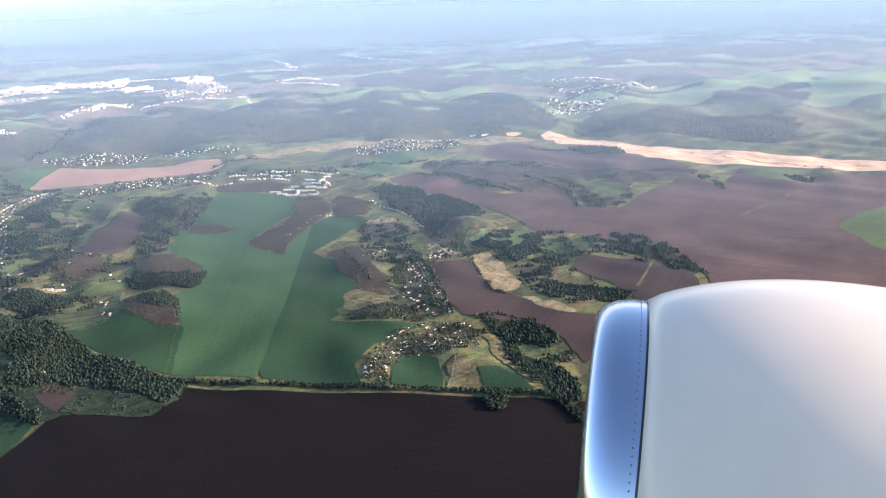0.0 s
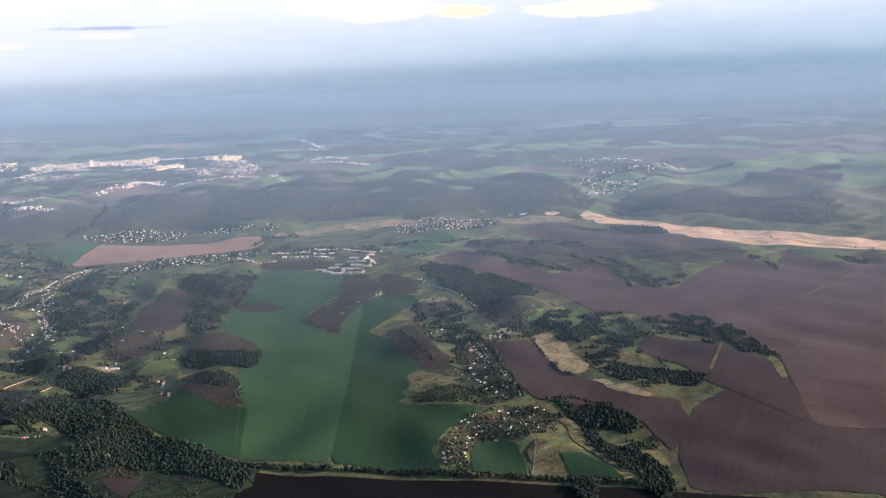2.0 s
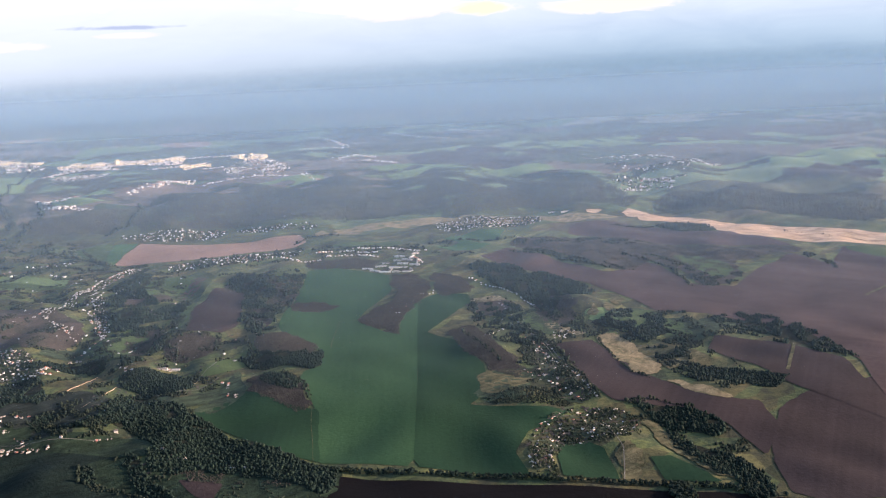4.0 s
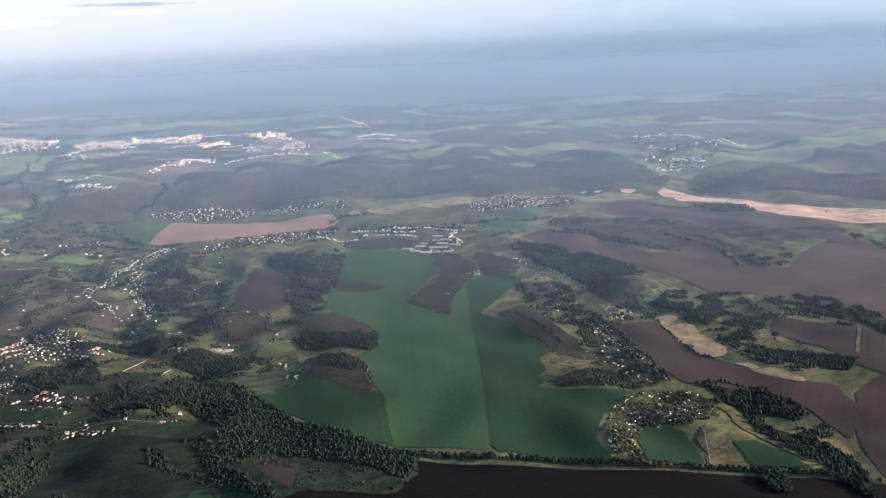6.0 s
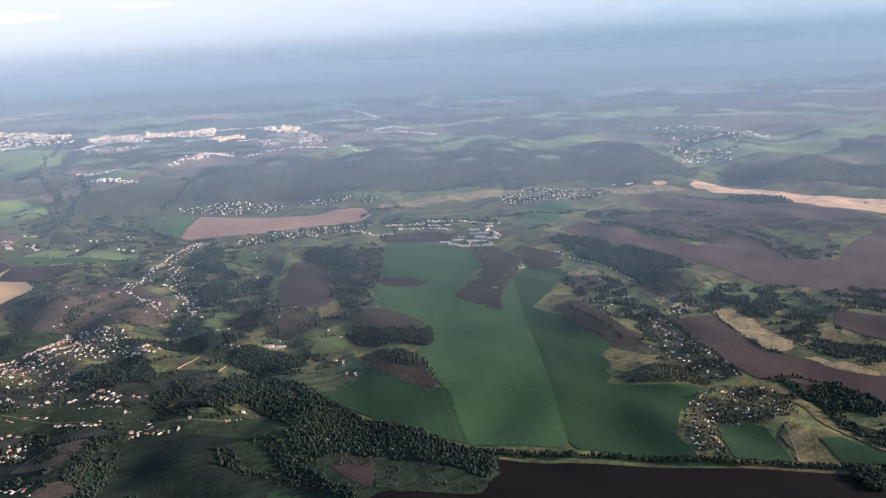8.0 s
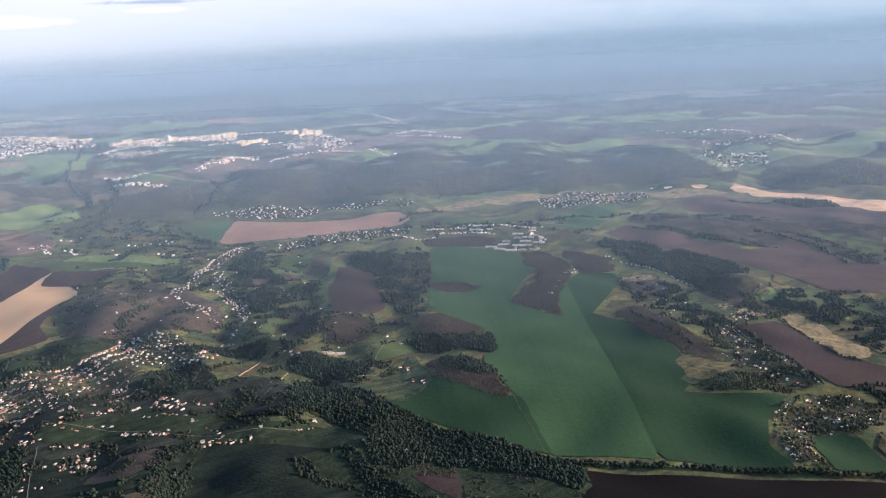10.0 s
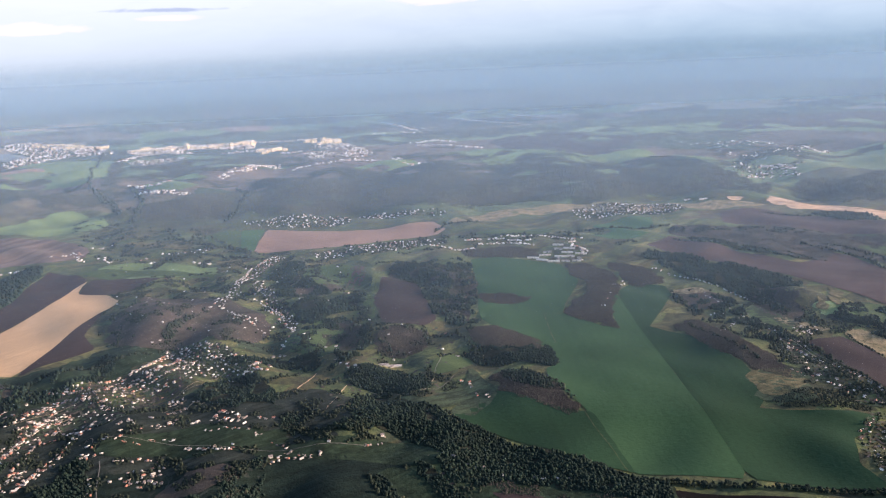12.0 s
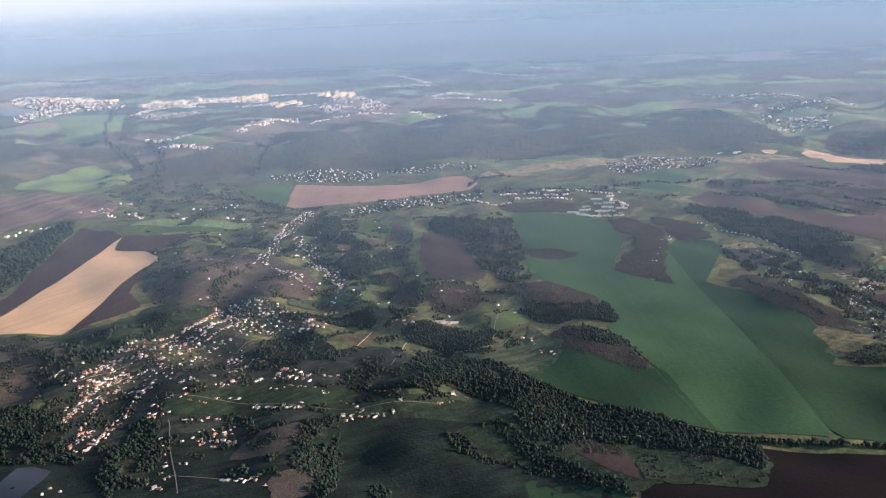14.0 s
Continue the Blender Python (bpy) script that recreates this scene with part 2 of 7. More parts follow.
PALE_ROOF = plain_material("pale_metal_roof", (0.60, 0.54, 0.50), 0.45, 0, 0.1, 0.8, 0.3)
CHIMNEY = plain_material("chimney_brick", (0.30, 0.16, 0.11), 0.9)


# ---- building helpers ----
def smooth(t):
    t = np.clip(t, 0, 1)
    return t * t * (3 - 2 * t)


HILLS = [(-655, 880, 80, 55, 15), (-185, 930, 26, 80, 3.5), (-92, 765, 34, 52, 7), (-430, 800, 26, 45, 7), (-520, 690, 45, 32, 5), (14, 882, 24, 36, 11), (-690, 720, 60, 40, 5), (-285, 682, 34, 34, 6), (-297, 790, 38, 30, 5), (-500, 570, 50, 30, 4), (-350, 1680, 420, 170, 16), (450, 1450, 200, 110, 10)]


FLATS = [(-180, 780, 165, 270, 0.85), (-60, 400, 330, 130, 0.9), (420, 820, 330, 230, 0.8), (-810, 870, 110, 200, 0.8), (-490, 1230, 150, 70, 0.85), (60, 640, 70, 110, 0.5), (-255, 1000, 80, 110, 0.9), (-405, 930, 45, 100, 0.75), (170, 960, 230, 150, 0.85), (15, 700, 50, 80, 0.6), (300, 620, 240, 130, 0.85), (-720, 1075, 110, 50, 0.8), (-468, 690, 48, 52, 0.75), (-510, 622, 80, 36, 0.6)]


def terrain(x, y):
    """Height of the land: gentle swells and a few named hills."""
    x, y = np.asarray(x, float), np.asarray(y, float)
    even = 1.0
    for fx, fy, sx, sy, calm in FLATS:
        even = even * (1 - calm * np.exp(-(((x - fx) / sx) ** 2 + ((y - fy) / sy) ** 2) ** 2))
    z = (0.2 + 0.8 * even) * (1.5 * np.sin(x / 61 + 1.3 * np.sin(y / 97)) * np.cos(y / 73 + 0.7) + 1.0 * np.sin((x + y) / 39.0 + 2))
    z = z + 12 * np.sin(x / 41 + np.sin(y / 70) * 1.7) * np.sin(y / 62 + np.sin(x / 110)) * smooth((y - 1330) / 120) * (1 - smooth((y - 1950) / 200))
    for hx, hy, sx, sy, h in HILLS:
        z = z + h * np.exp(-((x - hx) / sx) ** 2 - ((y - hy) / sy) ** 2)
    # ravines and spurs; the big fields lie smoother
    wild = smooth((y - 430) / 120) * even
    spur = 4.2 * np.sin(x / 21 + 1.8 * np.sin(y / 47 + x / 130)) * np.sin(y / 27 + 1.6 * np.sin(x / 41 - y / 120) + 1)
    gully = 2.5 * np.sin((x + 0.6 * y) / 14 + 2.1 * np.sin(y / 39 + 0.4))
    z = z + wild * (spur + gully) * (1 - 0.55 * smooth((y - 1000) / 150) - 0.25 * smooth((y - 1450) / 200))
    r = np.hypot(x + 200, y - 50)
    return z * (1 - 0.9 * smooth((r - 2200) / 1500)) - 2.0


def mesh_object(name, verts, faces, mat, smooth_shade=False):
    me = bpy.data.meshes.new(name)
    me.from_pydata([tuple(v) for v in verts], [], [tuple(f) for f in faces])
    for m in (mat if isinstance(mat, (list, tuple)) else [mat]):
        me.materials.append(m)
    if smooth_shade:
        me.polygons.foreach_set("use_smooth", [True] * len(me.polygons))
    me.update()
    return new(name, me)


def tri_mesh(name, verts, tris, mat, slots=None, soft=False):
    """A mesh from arrays of vertices and triangles."""
    me = bpy.data.meshes.new(name)
    me.vertices.add(len(verts)), me.loops.add(len(tris) * 3), me.polygons.add(len(tris))
    me.vertices.foreach_set("co", np.ascontiguousarray(verts, np.float32).ravel())
    me.loops.foreach_set("vertex_index", np.ascontiguousarray(tris, np.int32).ravel())
    me.polygons.foreach_set("loop_start", np.arange(0, len(tris) * 3, 3, dtype=np.int32))
    for m in (mat if isinstance(mat, (list, tuple)) else [mat]):
        me.materials.append(m)
    if slots is not None:
        me.polygons.foreach_set("material_index", np.ascontiguousarray(slots, np.int32))
    if soft:
        me.polygons.foreach_set("use_smooth", [True] * len(tris))
    me.update(calc_edges=True)
    me.validate()
    return new(name, me)


def part(name, bm, mat, parent, label=""):
    me = bpy.data.meshes.new(name)
    bm.to_mesh(me), bm.free()
    me.materials.append(mat)
    ob = new(name, me)
    ob.parent = parent
    return tagged(ob, label) if label else ob


def rounded(points, times=2, cut=0.2):
    """Corner-cutting, so that an outline on the land runs softly."""
    p = np.array(points, float)
    for _ in range(times):
        q = np.roll(p, -1, 0)
        p = np.stack([(1 - cut) * p + cut * q, cut * p + (1 - cut) * q], 1).reshape(-1, 2)
    return p


def ragged(p, amount, step, rng):
    """The outline cut into short steps and pushed in and out at random."""
    out = []
    for a, b in zip(p, np.roll(p, -1, 0)):
        n = max(1, int(np.hypot(*(b - a)) / step))
        for k in range(n):
            out.append(a + (b - a) * k / n)
    out = np.array(out)
    for o in out:
        v = noise.noise_vector(Vector((o[0] / 14, o[1] / 14, 3))) * 1.3 + noise.noise_vector(Vector((o[0] / 4, o[1] / 4, 7))) * 0.6
        o += np.array((v.x, v.y)) * amount
    return out


def inside(p, x, y):
    x, y = np.asarray(x), np.asarray(y)
    hit = np.zeros(x.shape, bool)
    for (ax, ay), (bx, by) in zip(p, np.roll(p, -1, 0)):
        if ay != by:
            hit ^= ((ay > y) != (by > y)) & (x < (bx - ax) * (y - ay) / (by - ay) + ax)
    return hit


def scatter(p, gap, rng, jitter=0.5):
    """Points on a jittered grid inside an outline."""
    (x0, y0), (x1, y1) = p.min(0), p.max(0)
    gx, gy = np.meshgrid(np.arange(x0, x1, gap), np.arange(y0, y1, gap))
    gx = gx + rng.uniform(-jitter, jitter, gx.shape) * gap
    gy = gy + rng.uniform(-jitter, jitter, gy.shape) * gap
    k = inside(p, gx, gy)
    return np.stack([gx[k], gy[k]], 1)


from mathutils.geometry import delaunay_2d_cdt


GLADES = []


def field(name, label, mat, points, lift=0.5, edge=1.2, category="field", gap=7.0):
    """A parcel of land that lies on the terrain, as one closed sheet with a low skirt."""
    rng = np.random.default_rng(abs(int(points[0][0] * 31 + points[0][1])))
    p = rounded(points, 1, 0.06 if edge < 1.5 else 0.2)
    size = max(np.ptp(p, 0))
    step = (2.5 if edge > 2 else 6.0) if size < 400 else 14.0
    p = ragged(p, edge, step, rng)
    grid = scatter(np.array(points, float), gap if size < 500 or np.mean(p[:, 1]) < 1100 else 26.0, rng, 0.05)
    co = [Vector(q) for q in p] + [Vector(q) for q in grid]
    n = len(p)
    vs, _, fs, *_ = delaunay_2d_cdt(co, [(i, (i + 1) % n) for i in range(n)], [], 1, 1e-4)
    xy = np.array([v[:] for v in vs])
    verts = np.column_stack([xy, terrain(xy[:, 0], xy[:, 1]) + lift])
    if edge < 2.5:
        GLADES.append(p)
    ob = mesh_object(name, verts, fs, mat, True)
    return tagged(ob, label, category, kind="structure")


def lane(name, label, mat, points, width, lift=0.75):
    """A road or track: a ribbon along a line on the land."""
    p = np.array(points, float)
    q = [p[0]]
    for a, b in zip(p, p[1:]):
        n = max(1, int(np.hypot(*(b - a)) / 8))
        q += [a + (b - a) * (k + 1) / n for k in range(n)]
    q = np.array(q)
    for o in q[1:-1]:
        v = noise.noise_vector(Vector((o[0] / 30, o[1] / 30, 1)))
        o += np.array((v.x, v.y)) * 1.5
    d = np.gradient(q, axis=0)
    d /= np.hypot(d[:, 0], d[:, 1])[:, None]
    s = np.column_stack([-d[:, 1], d[:, 0]]) * width / 2
    a, b = q + s, q - s
    verts = [(*v, terrain(*v) + lift) for v in a] + [(*v, terrain(*v) + lift) for v in b]
    n = len(q)
    ob = mesh_object(name, verts, [(i, n + i, n + i + 1, i + 1) for i in range(n - 1)], mat)
    return tagged(ob, label, "road", kind="structure")


def crown_shape(rings, sides, seed):
    """A lumpy open-bottomed crown: rings of (height, radius) and a tip off the middle."""
    rng = np.random.default_rng(seed)
    co, tri = [], []
    for h, r in rings:
        off = rng.uniform(0, 6.283)
        for k in range(sides):
            a = off * 0.15 + 6.283185 * k / sides
            q = r * rng.uniform(0.72, 1.25)
            co.append((q * math.cos(a), q * math.sin(a), h + rng.uniform(-0.12, 0.12)))
    co.append((rng.uniform(-0.25, 0.25), rng.uniform(-0.25, 0.25), 0.95))
    for j in range(len(rings) - 1):
        for k in range(sides):
            a, b = j * sides + k, j * sides + (k + 1) % sides
            tri += [(a, b, b + sides), (a, b + sides, a + sides)]
    last = (len(rings) - 1) * sides
    tri += [(last + k, last + (k + 1) % sides, len(co) - 1) for k in range(sides)]
    return np.array(co), np.array(tri)


CLUMPS = {
    0: [crown_shape([(-0.7, 0.95)], 5, s) for s in range(6)],
    1: [crown_shape([(-0.5, 0.92), (0.5, 0.84)], 5, 20 + s) for s in range(7)],
    2: [crown_shape([(-0.7, 0.7), (-0.1, 1.0), (0.6, 0.72)], 7, 40 + s) for s in range(7)],
}


def clumps(points, size, rng, level, tall=1.0):
    """Crowns of many sizes at the points: vertices and triangles."""
    vs, ts, at = [], [], 0
    z = terrain(points[:, 0], points[:, 1])
    pick = rng.integers(len(CLUMPS[level]), size=len(points))
    for i, (co, tri) in enumerate(CLUMPS[level]):
        k = pick == i
        n = int(k.sum())
        if not n:
            continue
        w = size * np.clip(rng.lognormal(-0.1, 0.33, n), 0.45, 1.9)
        h = w * tall * rng.uniform(0.75, 1.35, n)
        a = rng.uniform(0, 6.283, n)
        c, d = np.cos(a)[:, None], np.sin(a)[:, None]
        x, y = co[None, :, 0] * w[:, None], co[None, :, 1] * w[:, None]
        v = np.stack([x * c - y * d + points[k, 0, None], x * d + y * c + points[k, 1, None], co[None, :, 2] * h[:, None] + (z[k] + h * 0.62)[:, None]], 2)
        vs.append(v.reshape(-1, 3))
        ts.append((tri[None] + (at + np.arange(n) * len(co))[:, None, None]).reshape(-1, 3))
        at += n * len(co)
    return np.concatenate(vs), np.concatenate(ts)


def wood(name, label, mat, points, gap=3.6, size=2.3, level=1, edge=3.0, tall=1.0, thin=0.0, open_land=True):
    """A wood whose trees nobody could count: crowns packed inside a ragged outline."""
    rng = np.random.default_rng(abs(int(points[0][0] * 17 + points[0][1])))
    p = ragged(rounded(points, 2), edge, 5.0, rng)
    pts = scatter(p, gap, rng, 0.95)
    if thin:
        keep = np.array([noise.noise(Vector((x / 16, y / 16, 5))) for x, y in pts]) > thin
        pts = pts[keep]
    for glade in GLADES if open_land else []:
        (x0, y0), (x1, y1) = glade.min(0), glade.max(0)
        if x1 > p[:, 0].min() and x0 < p[:, 0].max() and y1 > p[:, 1].min() and y0 < p[:, 1].max():
            pts = pts[~inside(glade, pts[:, 0], pts[:, 1])]
    if not len(pts):
        return None
    v, t = clumps(pts, size, rng, level, tall)
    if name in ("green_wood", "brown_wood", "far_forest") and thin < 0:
        # dark sheet added under the crowns so the gaps read as shade
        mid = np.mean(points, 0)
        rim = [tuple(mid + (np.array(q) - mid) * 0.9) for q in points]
        field("forest_floor", "dark leaf litter sheet deepening the gaps between close-set trees", {"brown_wood": TWIGS, "far_forest": SHADE_FLOOR}.get(name, LITTER), rim, 0.44, 4.0, "ground", 6.0)
    return tagged(tri_mesh(name, v, t, mat, soft=True), label, "wood", kind="stuff")


def hedge(label, mat, points, width, size=1.0, gap=1.3):
    """A line of bushes and small trees along a gully or boundary."""
    rng = np.random.default_rng(abs(int(points[0][0] * 13 + points[0][1] * 7)))
    p = np.array(points, float)
    out = []
    for a, b in zip(p, p[1:]):
        d = b - a
        n = np.hypot(*d)
        s = np.array((-d[1], d[0])) / n
        for k in range(int(n / gap)):
            at = a + d * (k + rng.random()) * gap / n
            swing = 3.0 * noise.noise(Vector((at[0] / 18, at[1] / 18, 2)))
            fat = width * (0.35 + 0.9 * abs(noise.noise(Vector((at[0] / 11, at[1] / 11, 8)))))
            for _ in range(max(1, int(fat / gap))):
                out.append(at + s * (swing + rng.uniform(-fat, fat)))
    v, t = clumps(np.array(out), size, rng, 1, 1.15)
    return tagged(tri_mesh("hedge", v, t, mat, soft=True), label, "hedge", kind="stuff")


# ---- the land ----
def axis(lo, hi, fine, ends):
    a = list(np.arange(lo, hi + 1, fine))
    step = fine
    while a[-1] < ends[1]:
        step *= 1.22
        a.append(min(ends[1], a[-1] + step))
    step = fine
    while a[0] > ends[0]:
        step *= 1.22
        a.insert(0, max(ends[0], a[0] - step))
    return np.array(a)


gx, gy = axis(-1150, 820, 7, (-5000, 5000)), axis(280, 1450, 7, (-5000, 5000))
X, Y = np.meshgrid(gx, gy)
nx, ny = len(gx), len(gy)
gv = np.column_stack([X.ravel(), Y.ravel(), terrain(X, Y).ravel()])
gi = (np.arange(ny - 1)[:, None] * nx + np.arange(nx - 1)[None]).ravel()
gt = np.concatenate([np.column_stack([gi, gi + 1, gi + nx + 1]), np.column_stack([gi, gi + nx + 1, gi + nx])])
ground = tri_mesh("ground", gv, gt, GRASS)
ground.data.polygons.foreach_set("use_smooth", [True] * len(ground.data.polygons))
tagged(ground, "rolling green and brown pasture land out to the horizon", "ground", kind="structure")

CENTRE = (-200.0, 50.0)


def ring(name, radius, z0, z1, mat, a0, a1, rows=1):
    n = 96
    vs, fs = [], []
    for j in range(rows + 1):
        for i in range(n + 1):
            a = radians(a0 + (a1 - a0) * i / n)
            vs.append((CENTRE[0] + radius * math.sin(a), CENTRE[1] + radius * math.cos(a), z0 + (z1 - z0) * j / rows))
    for j in range(rows):
        for i in range(n):
            k = j * (n + 1) + i
            fs.append((k, k + 1, k + n + 2, k + n + 1))
    return mesh_object(name, vs, fs, mat, True)


# flat sheets stand in for the haze, each as dense as the air up to the next
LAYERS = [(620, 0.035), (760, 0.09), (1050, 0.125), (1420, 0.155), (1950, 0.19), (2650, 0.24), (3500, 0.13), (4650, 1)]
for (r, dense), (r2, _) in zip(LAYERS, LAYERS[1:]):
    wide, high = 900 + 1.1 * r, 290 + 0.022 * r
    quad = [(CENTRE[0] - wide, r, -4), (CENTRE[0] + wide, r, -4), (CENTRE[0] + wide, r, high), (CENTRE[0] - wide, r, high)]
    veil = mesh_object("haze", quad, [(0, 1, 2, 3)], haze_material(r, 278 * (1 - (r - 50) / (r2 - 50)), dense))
    tagged(veil, "upright translucent sheet standing in for thin bluish evening haze", "haze", "haze layers", "stuff")


PUFFS = [(-2376, 405, 240, 34, (0.90, 0.80, 0.82)), (-1828, 486, 330, 13, (0.40, 0.47, 0.62)), (-1850, 446, 180, 20, (0.88, 0.78, 0.80)), (-548, 560, 420, 80, (0.92, 0.82, 0.84)), (108, 508, 210, 40, (1.0, 0.86, 0.55)), (806, 500, 430, 48, (1.0, 0.88, 0.66)), (-2300, 650, 420, 90, (0.90, 0.90, 0.95)), (1617, 540, 600, 60, (0.90, 0.86, 0.84))]


def sky_material():
    """Glowing backdrop: pale evening sky, grey and rose cloud banks lit by the low sun; haze and far land painted in
    low down.
    """
    m, n, l, b = material("cloudy_sky")
    n.remove(b)
    pos = position(n)
    xyz = n.new("ShaderNodeSeparateXYZ")
    l.new(pos, xyz.inputs[0])
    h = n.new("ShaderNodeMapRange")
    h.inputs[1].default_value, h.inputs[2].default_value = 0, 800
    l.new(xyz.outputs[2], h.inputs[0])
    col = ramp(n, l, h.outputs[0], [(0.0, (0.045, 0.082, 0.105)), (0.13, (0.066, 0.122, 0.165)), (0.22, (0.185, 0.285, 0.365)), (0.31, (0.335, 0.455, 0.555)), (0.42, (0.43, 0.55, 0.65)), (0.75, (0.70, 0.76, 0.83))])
    flat = stretched(n, l, pos, 0, 500, 500)
    flat.node.inputs["Scale"].default_value = (420, 420, 110)
    wisp = noise_node(n, l, flat, 1.0, 6, 0.6, 0.6)
    col = mixed(n, l, "MULTIPLY", 0.5, col, ramp(n, l, wisp, [(0.3, (0.88, 0.9, 0.94)), (0.7, (1.12, 1.09, 1.06))]))
    # the last land under the horizon: woods and paler fields painted into the glow
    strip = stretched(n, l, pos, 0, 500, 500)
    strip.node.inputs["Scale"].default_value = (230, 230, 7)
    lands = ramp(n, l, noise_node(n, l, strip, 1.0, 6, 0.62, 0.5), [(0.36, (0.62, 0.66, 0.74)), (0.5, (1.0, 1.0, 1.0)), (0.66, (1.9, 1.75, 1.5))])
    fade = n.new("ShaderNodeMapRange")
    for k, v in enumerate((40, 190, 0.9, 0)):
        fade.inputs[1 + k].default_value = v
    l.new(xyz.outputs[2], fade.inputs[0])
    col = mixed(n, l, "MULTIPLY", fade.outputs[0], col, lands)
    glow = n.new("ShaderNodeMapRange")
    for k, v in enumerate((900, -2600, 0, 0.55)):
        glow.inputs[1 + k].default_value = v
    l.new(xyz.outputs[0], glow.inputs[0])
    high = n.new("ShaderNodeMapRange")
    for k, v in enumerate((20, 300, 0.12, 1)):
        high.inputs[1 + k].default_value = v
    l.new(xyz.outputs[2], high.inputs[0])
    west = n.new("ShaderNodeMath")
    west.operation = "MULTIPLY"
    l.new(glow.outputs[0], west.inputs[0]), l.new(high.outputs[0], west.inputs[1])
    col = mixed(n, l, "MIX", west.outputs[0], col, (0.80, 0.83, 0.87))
    for x, z, w, t, c in PUFFS:
        dist = n.new("ShaderNodeVectorMath")
        dist.operation = "LENGTH"
        mp = n.new("ShaderNodeMapping")
        mp.vector_type = "TEXTURE"
        mp.inputs["Location"].default_value, mp.inputs["Scale"].default_value = (x, 0, z), (w, 1e7, t)
        l.new(pos, mp.inputs["Vector"]), l.new(mp.outputs[0], dist.inputs[0])
        ragged_edge = n.new("ShaderNodeMath")
        ragged_edge.operation = "MULTIPLY_ADD"
        ragged_edge.inputs[1].default_value, ragged_edge.inputs[2].default_value = 2.6, -1.3
        l.new(wisp, ragged_edge.inputs[0])
        add = n.new("ShaderNodeMath")
        l.new(dist.outputs["Value"], add.inputs[0]), l.new(ragged_edge.outputs[0], add.inputs[1])
        mask = ramp(n, l, add.outputs[0], [(0.45, (0.9, 0.9, 0.9)), (1.0, (0, 0, 0))])
        col = mixed(n, l, "MIX", mask, col, c)
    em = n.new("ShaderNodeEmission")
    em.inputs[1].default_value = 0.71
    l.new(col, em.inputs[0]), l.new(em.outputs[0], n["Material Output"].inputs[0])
    return m


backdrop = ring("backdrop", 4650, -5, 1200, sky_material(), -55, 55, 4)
tagged(backdrop, "glowing pale evening sky with rose and grey cloud banks, haze and far land painted in", "sky", kind="structure")

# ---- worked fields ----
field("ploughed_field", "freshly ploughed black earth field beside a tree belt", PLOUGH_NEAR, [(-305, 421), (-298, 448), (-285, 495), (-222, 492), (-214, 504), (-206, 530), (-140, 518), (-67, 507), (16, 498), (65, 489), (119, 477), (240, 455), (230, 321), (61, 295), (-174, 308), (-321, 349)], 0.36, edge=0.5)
field("wheat_field", "large smooth green field of young wheat", WHEAT, [(-323, 1083), (-287, 1097), (-212, 1055), (-200, 968), (-225, 896), (-232, 866), (-197, 823), (-182, 829), (-181, 886), (-166, 919), (-158, 702), (-154, 540), (-226, 553), (-239, 636), (-248, 660), (-264, 691), (-264, 721), (-250, 736), (-257, 774), (-279, 791), (-298, 805), (-316, 851), (-318, 880), (-318, 979)], 0.36, edge=0.5)
field("wheat_field", "darker green wheat field reaching to the village", WHEAT_D, [(-166, 919), (-143, 959), (-106, 948), (-105, 922), (-125, 875), (-153, 822), (-139, 803), (-117, 776), (-113, 751), (-97, 719), (-95, 684), (-105, 652), (-112, 641), (-71, 628), (-30, 621), (-49, 598), (-68, 584), (-81, 548), (-73, 519), (-154, 540), (-158, 702), (-164, 842)], 0.42, edge=0.8)
field("wheat_field", "triangular green wheat field below a wood", WHEAT_D, [(-345, 645), (-323, 676), (-305, 679), (-266, 652), (-237, 639), (-223, 553), (-253, 564), (-292, 597), (-321, 623)], 0.48)
field("wheat_field", "round deep green field inside the village", WHEAT_D, [(-52, 543), (-47, 565), (-27, 566), (-17, 554), (-13, 513), (-51, 515)])
field("wheat_field", "small deep green field at a tree belt", WHEAT_D, [(12, 538), (27, 541), (45, 516), (51, 503), (17, 511)])
field("ploughed_field", "reddish brown ploughed strip along a valley", PLOUGH_B, [(-26, 763), (12, 777), (22, 750), (39, 693), (62, 669), (87, 636), (122, 628), (119, 580), (94, 540), (84, 582), (66, 616), (6, 634), (-8, 671)])
field("ploughed_field", "wide brown ploughed plain with dark furrows", PLOUGH, [(-87, 1126), (-43, 1169), (2, 1112), (73, 1019), (112, 1039), (102, 1089), (143, 1047), (163, 951), (208, 936), (260, 1007), (330, 1073), (354, 1009), (410, 1102), (477, 1039), (601, 1050), (770, 1025), (496, 638), (329, 551), (208, 570), (238, 699), (232, 733), (220, 786), (149, 838), (96, 859), (82, 898), (34, 982), (-15, 1028)])
field("ploughed_field", "small dark ploughed field between thickets", PLOUGH_B, [(131, 771), (182, 749), (228, 702), (208, 570), (163, 652), (148, 692), (115, 743)])
field("ploughed_field", "brown ploughed field on a slope between woods", PLOUGH_B, [(-414, 836), (-434, 925), (-432, 1030), (-388, 994), (-361, 852), (-374, 832)])
field("ploughed_field", "little reddish ploughed plot among grass", PLOUGH, [(-474, 987), (-476, 1068), (-462, 1085), (-453, 1013), (-460, 987)])
field("ploughed_field", "distant dark ploughed field", PLOUGH_B, [(-269, 2309), (-125, 2455), (9, 2459), (160, 2334), (102, 2115), (43, 1950), (-116, 2043), (-217, 2133)], 1.2, 6)
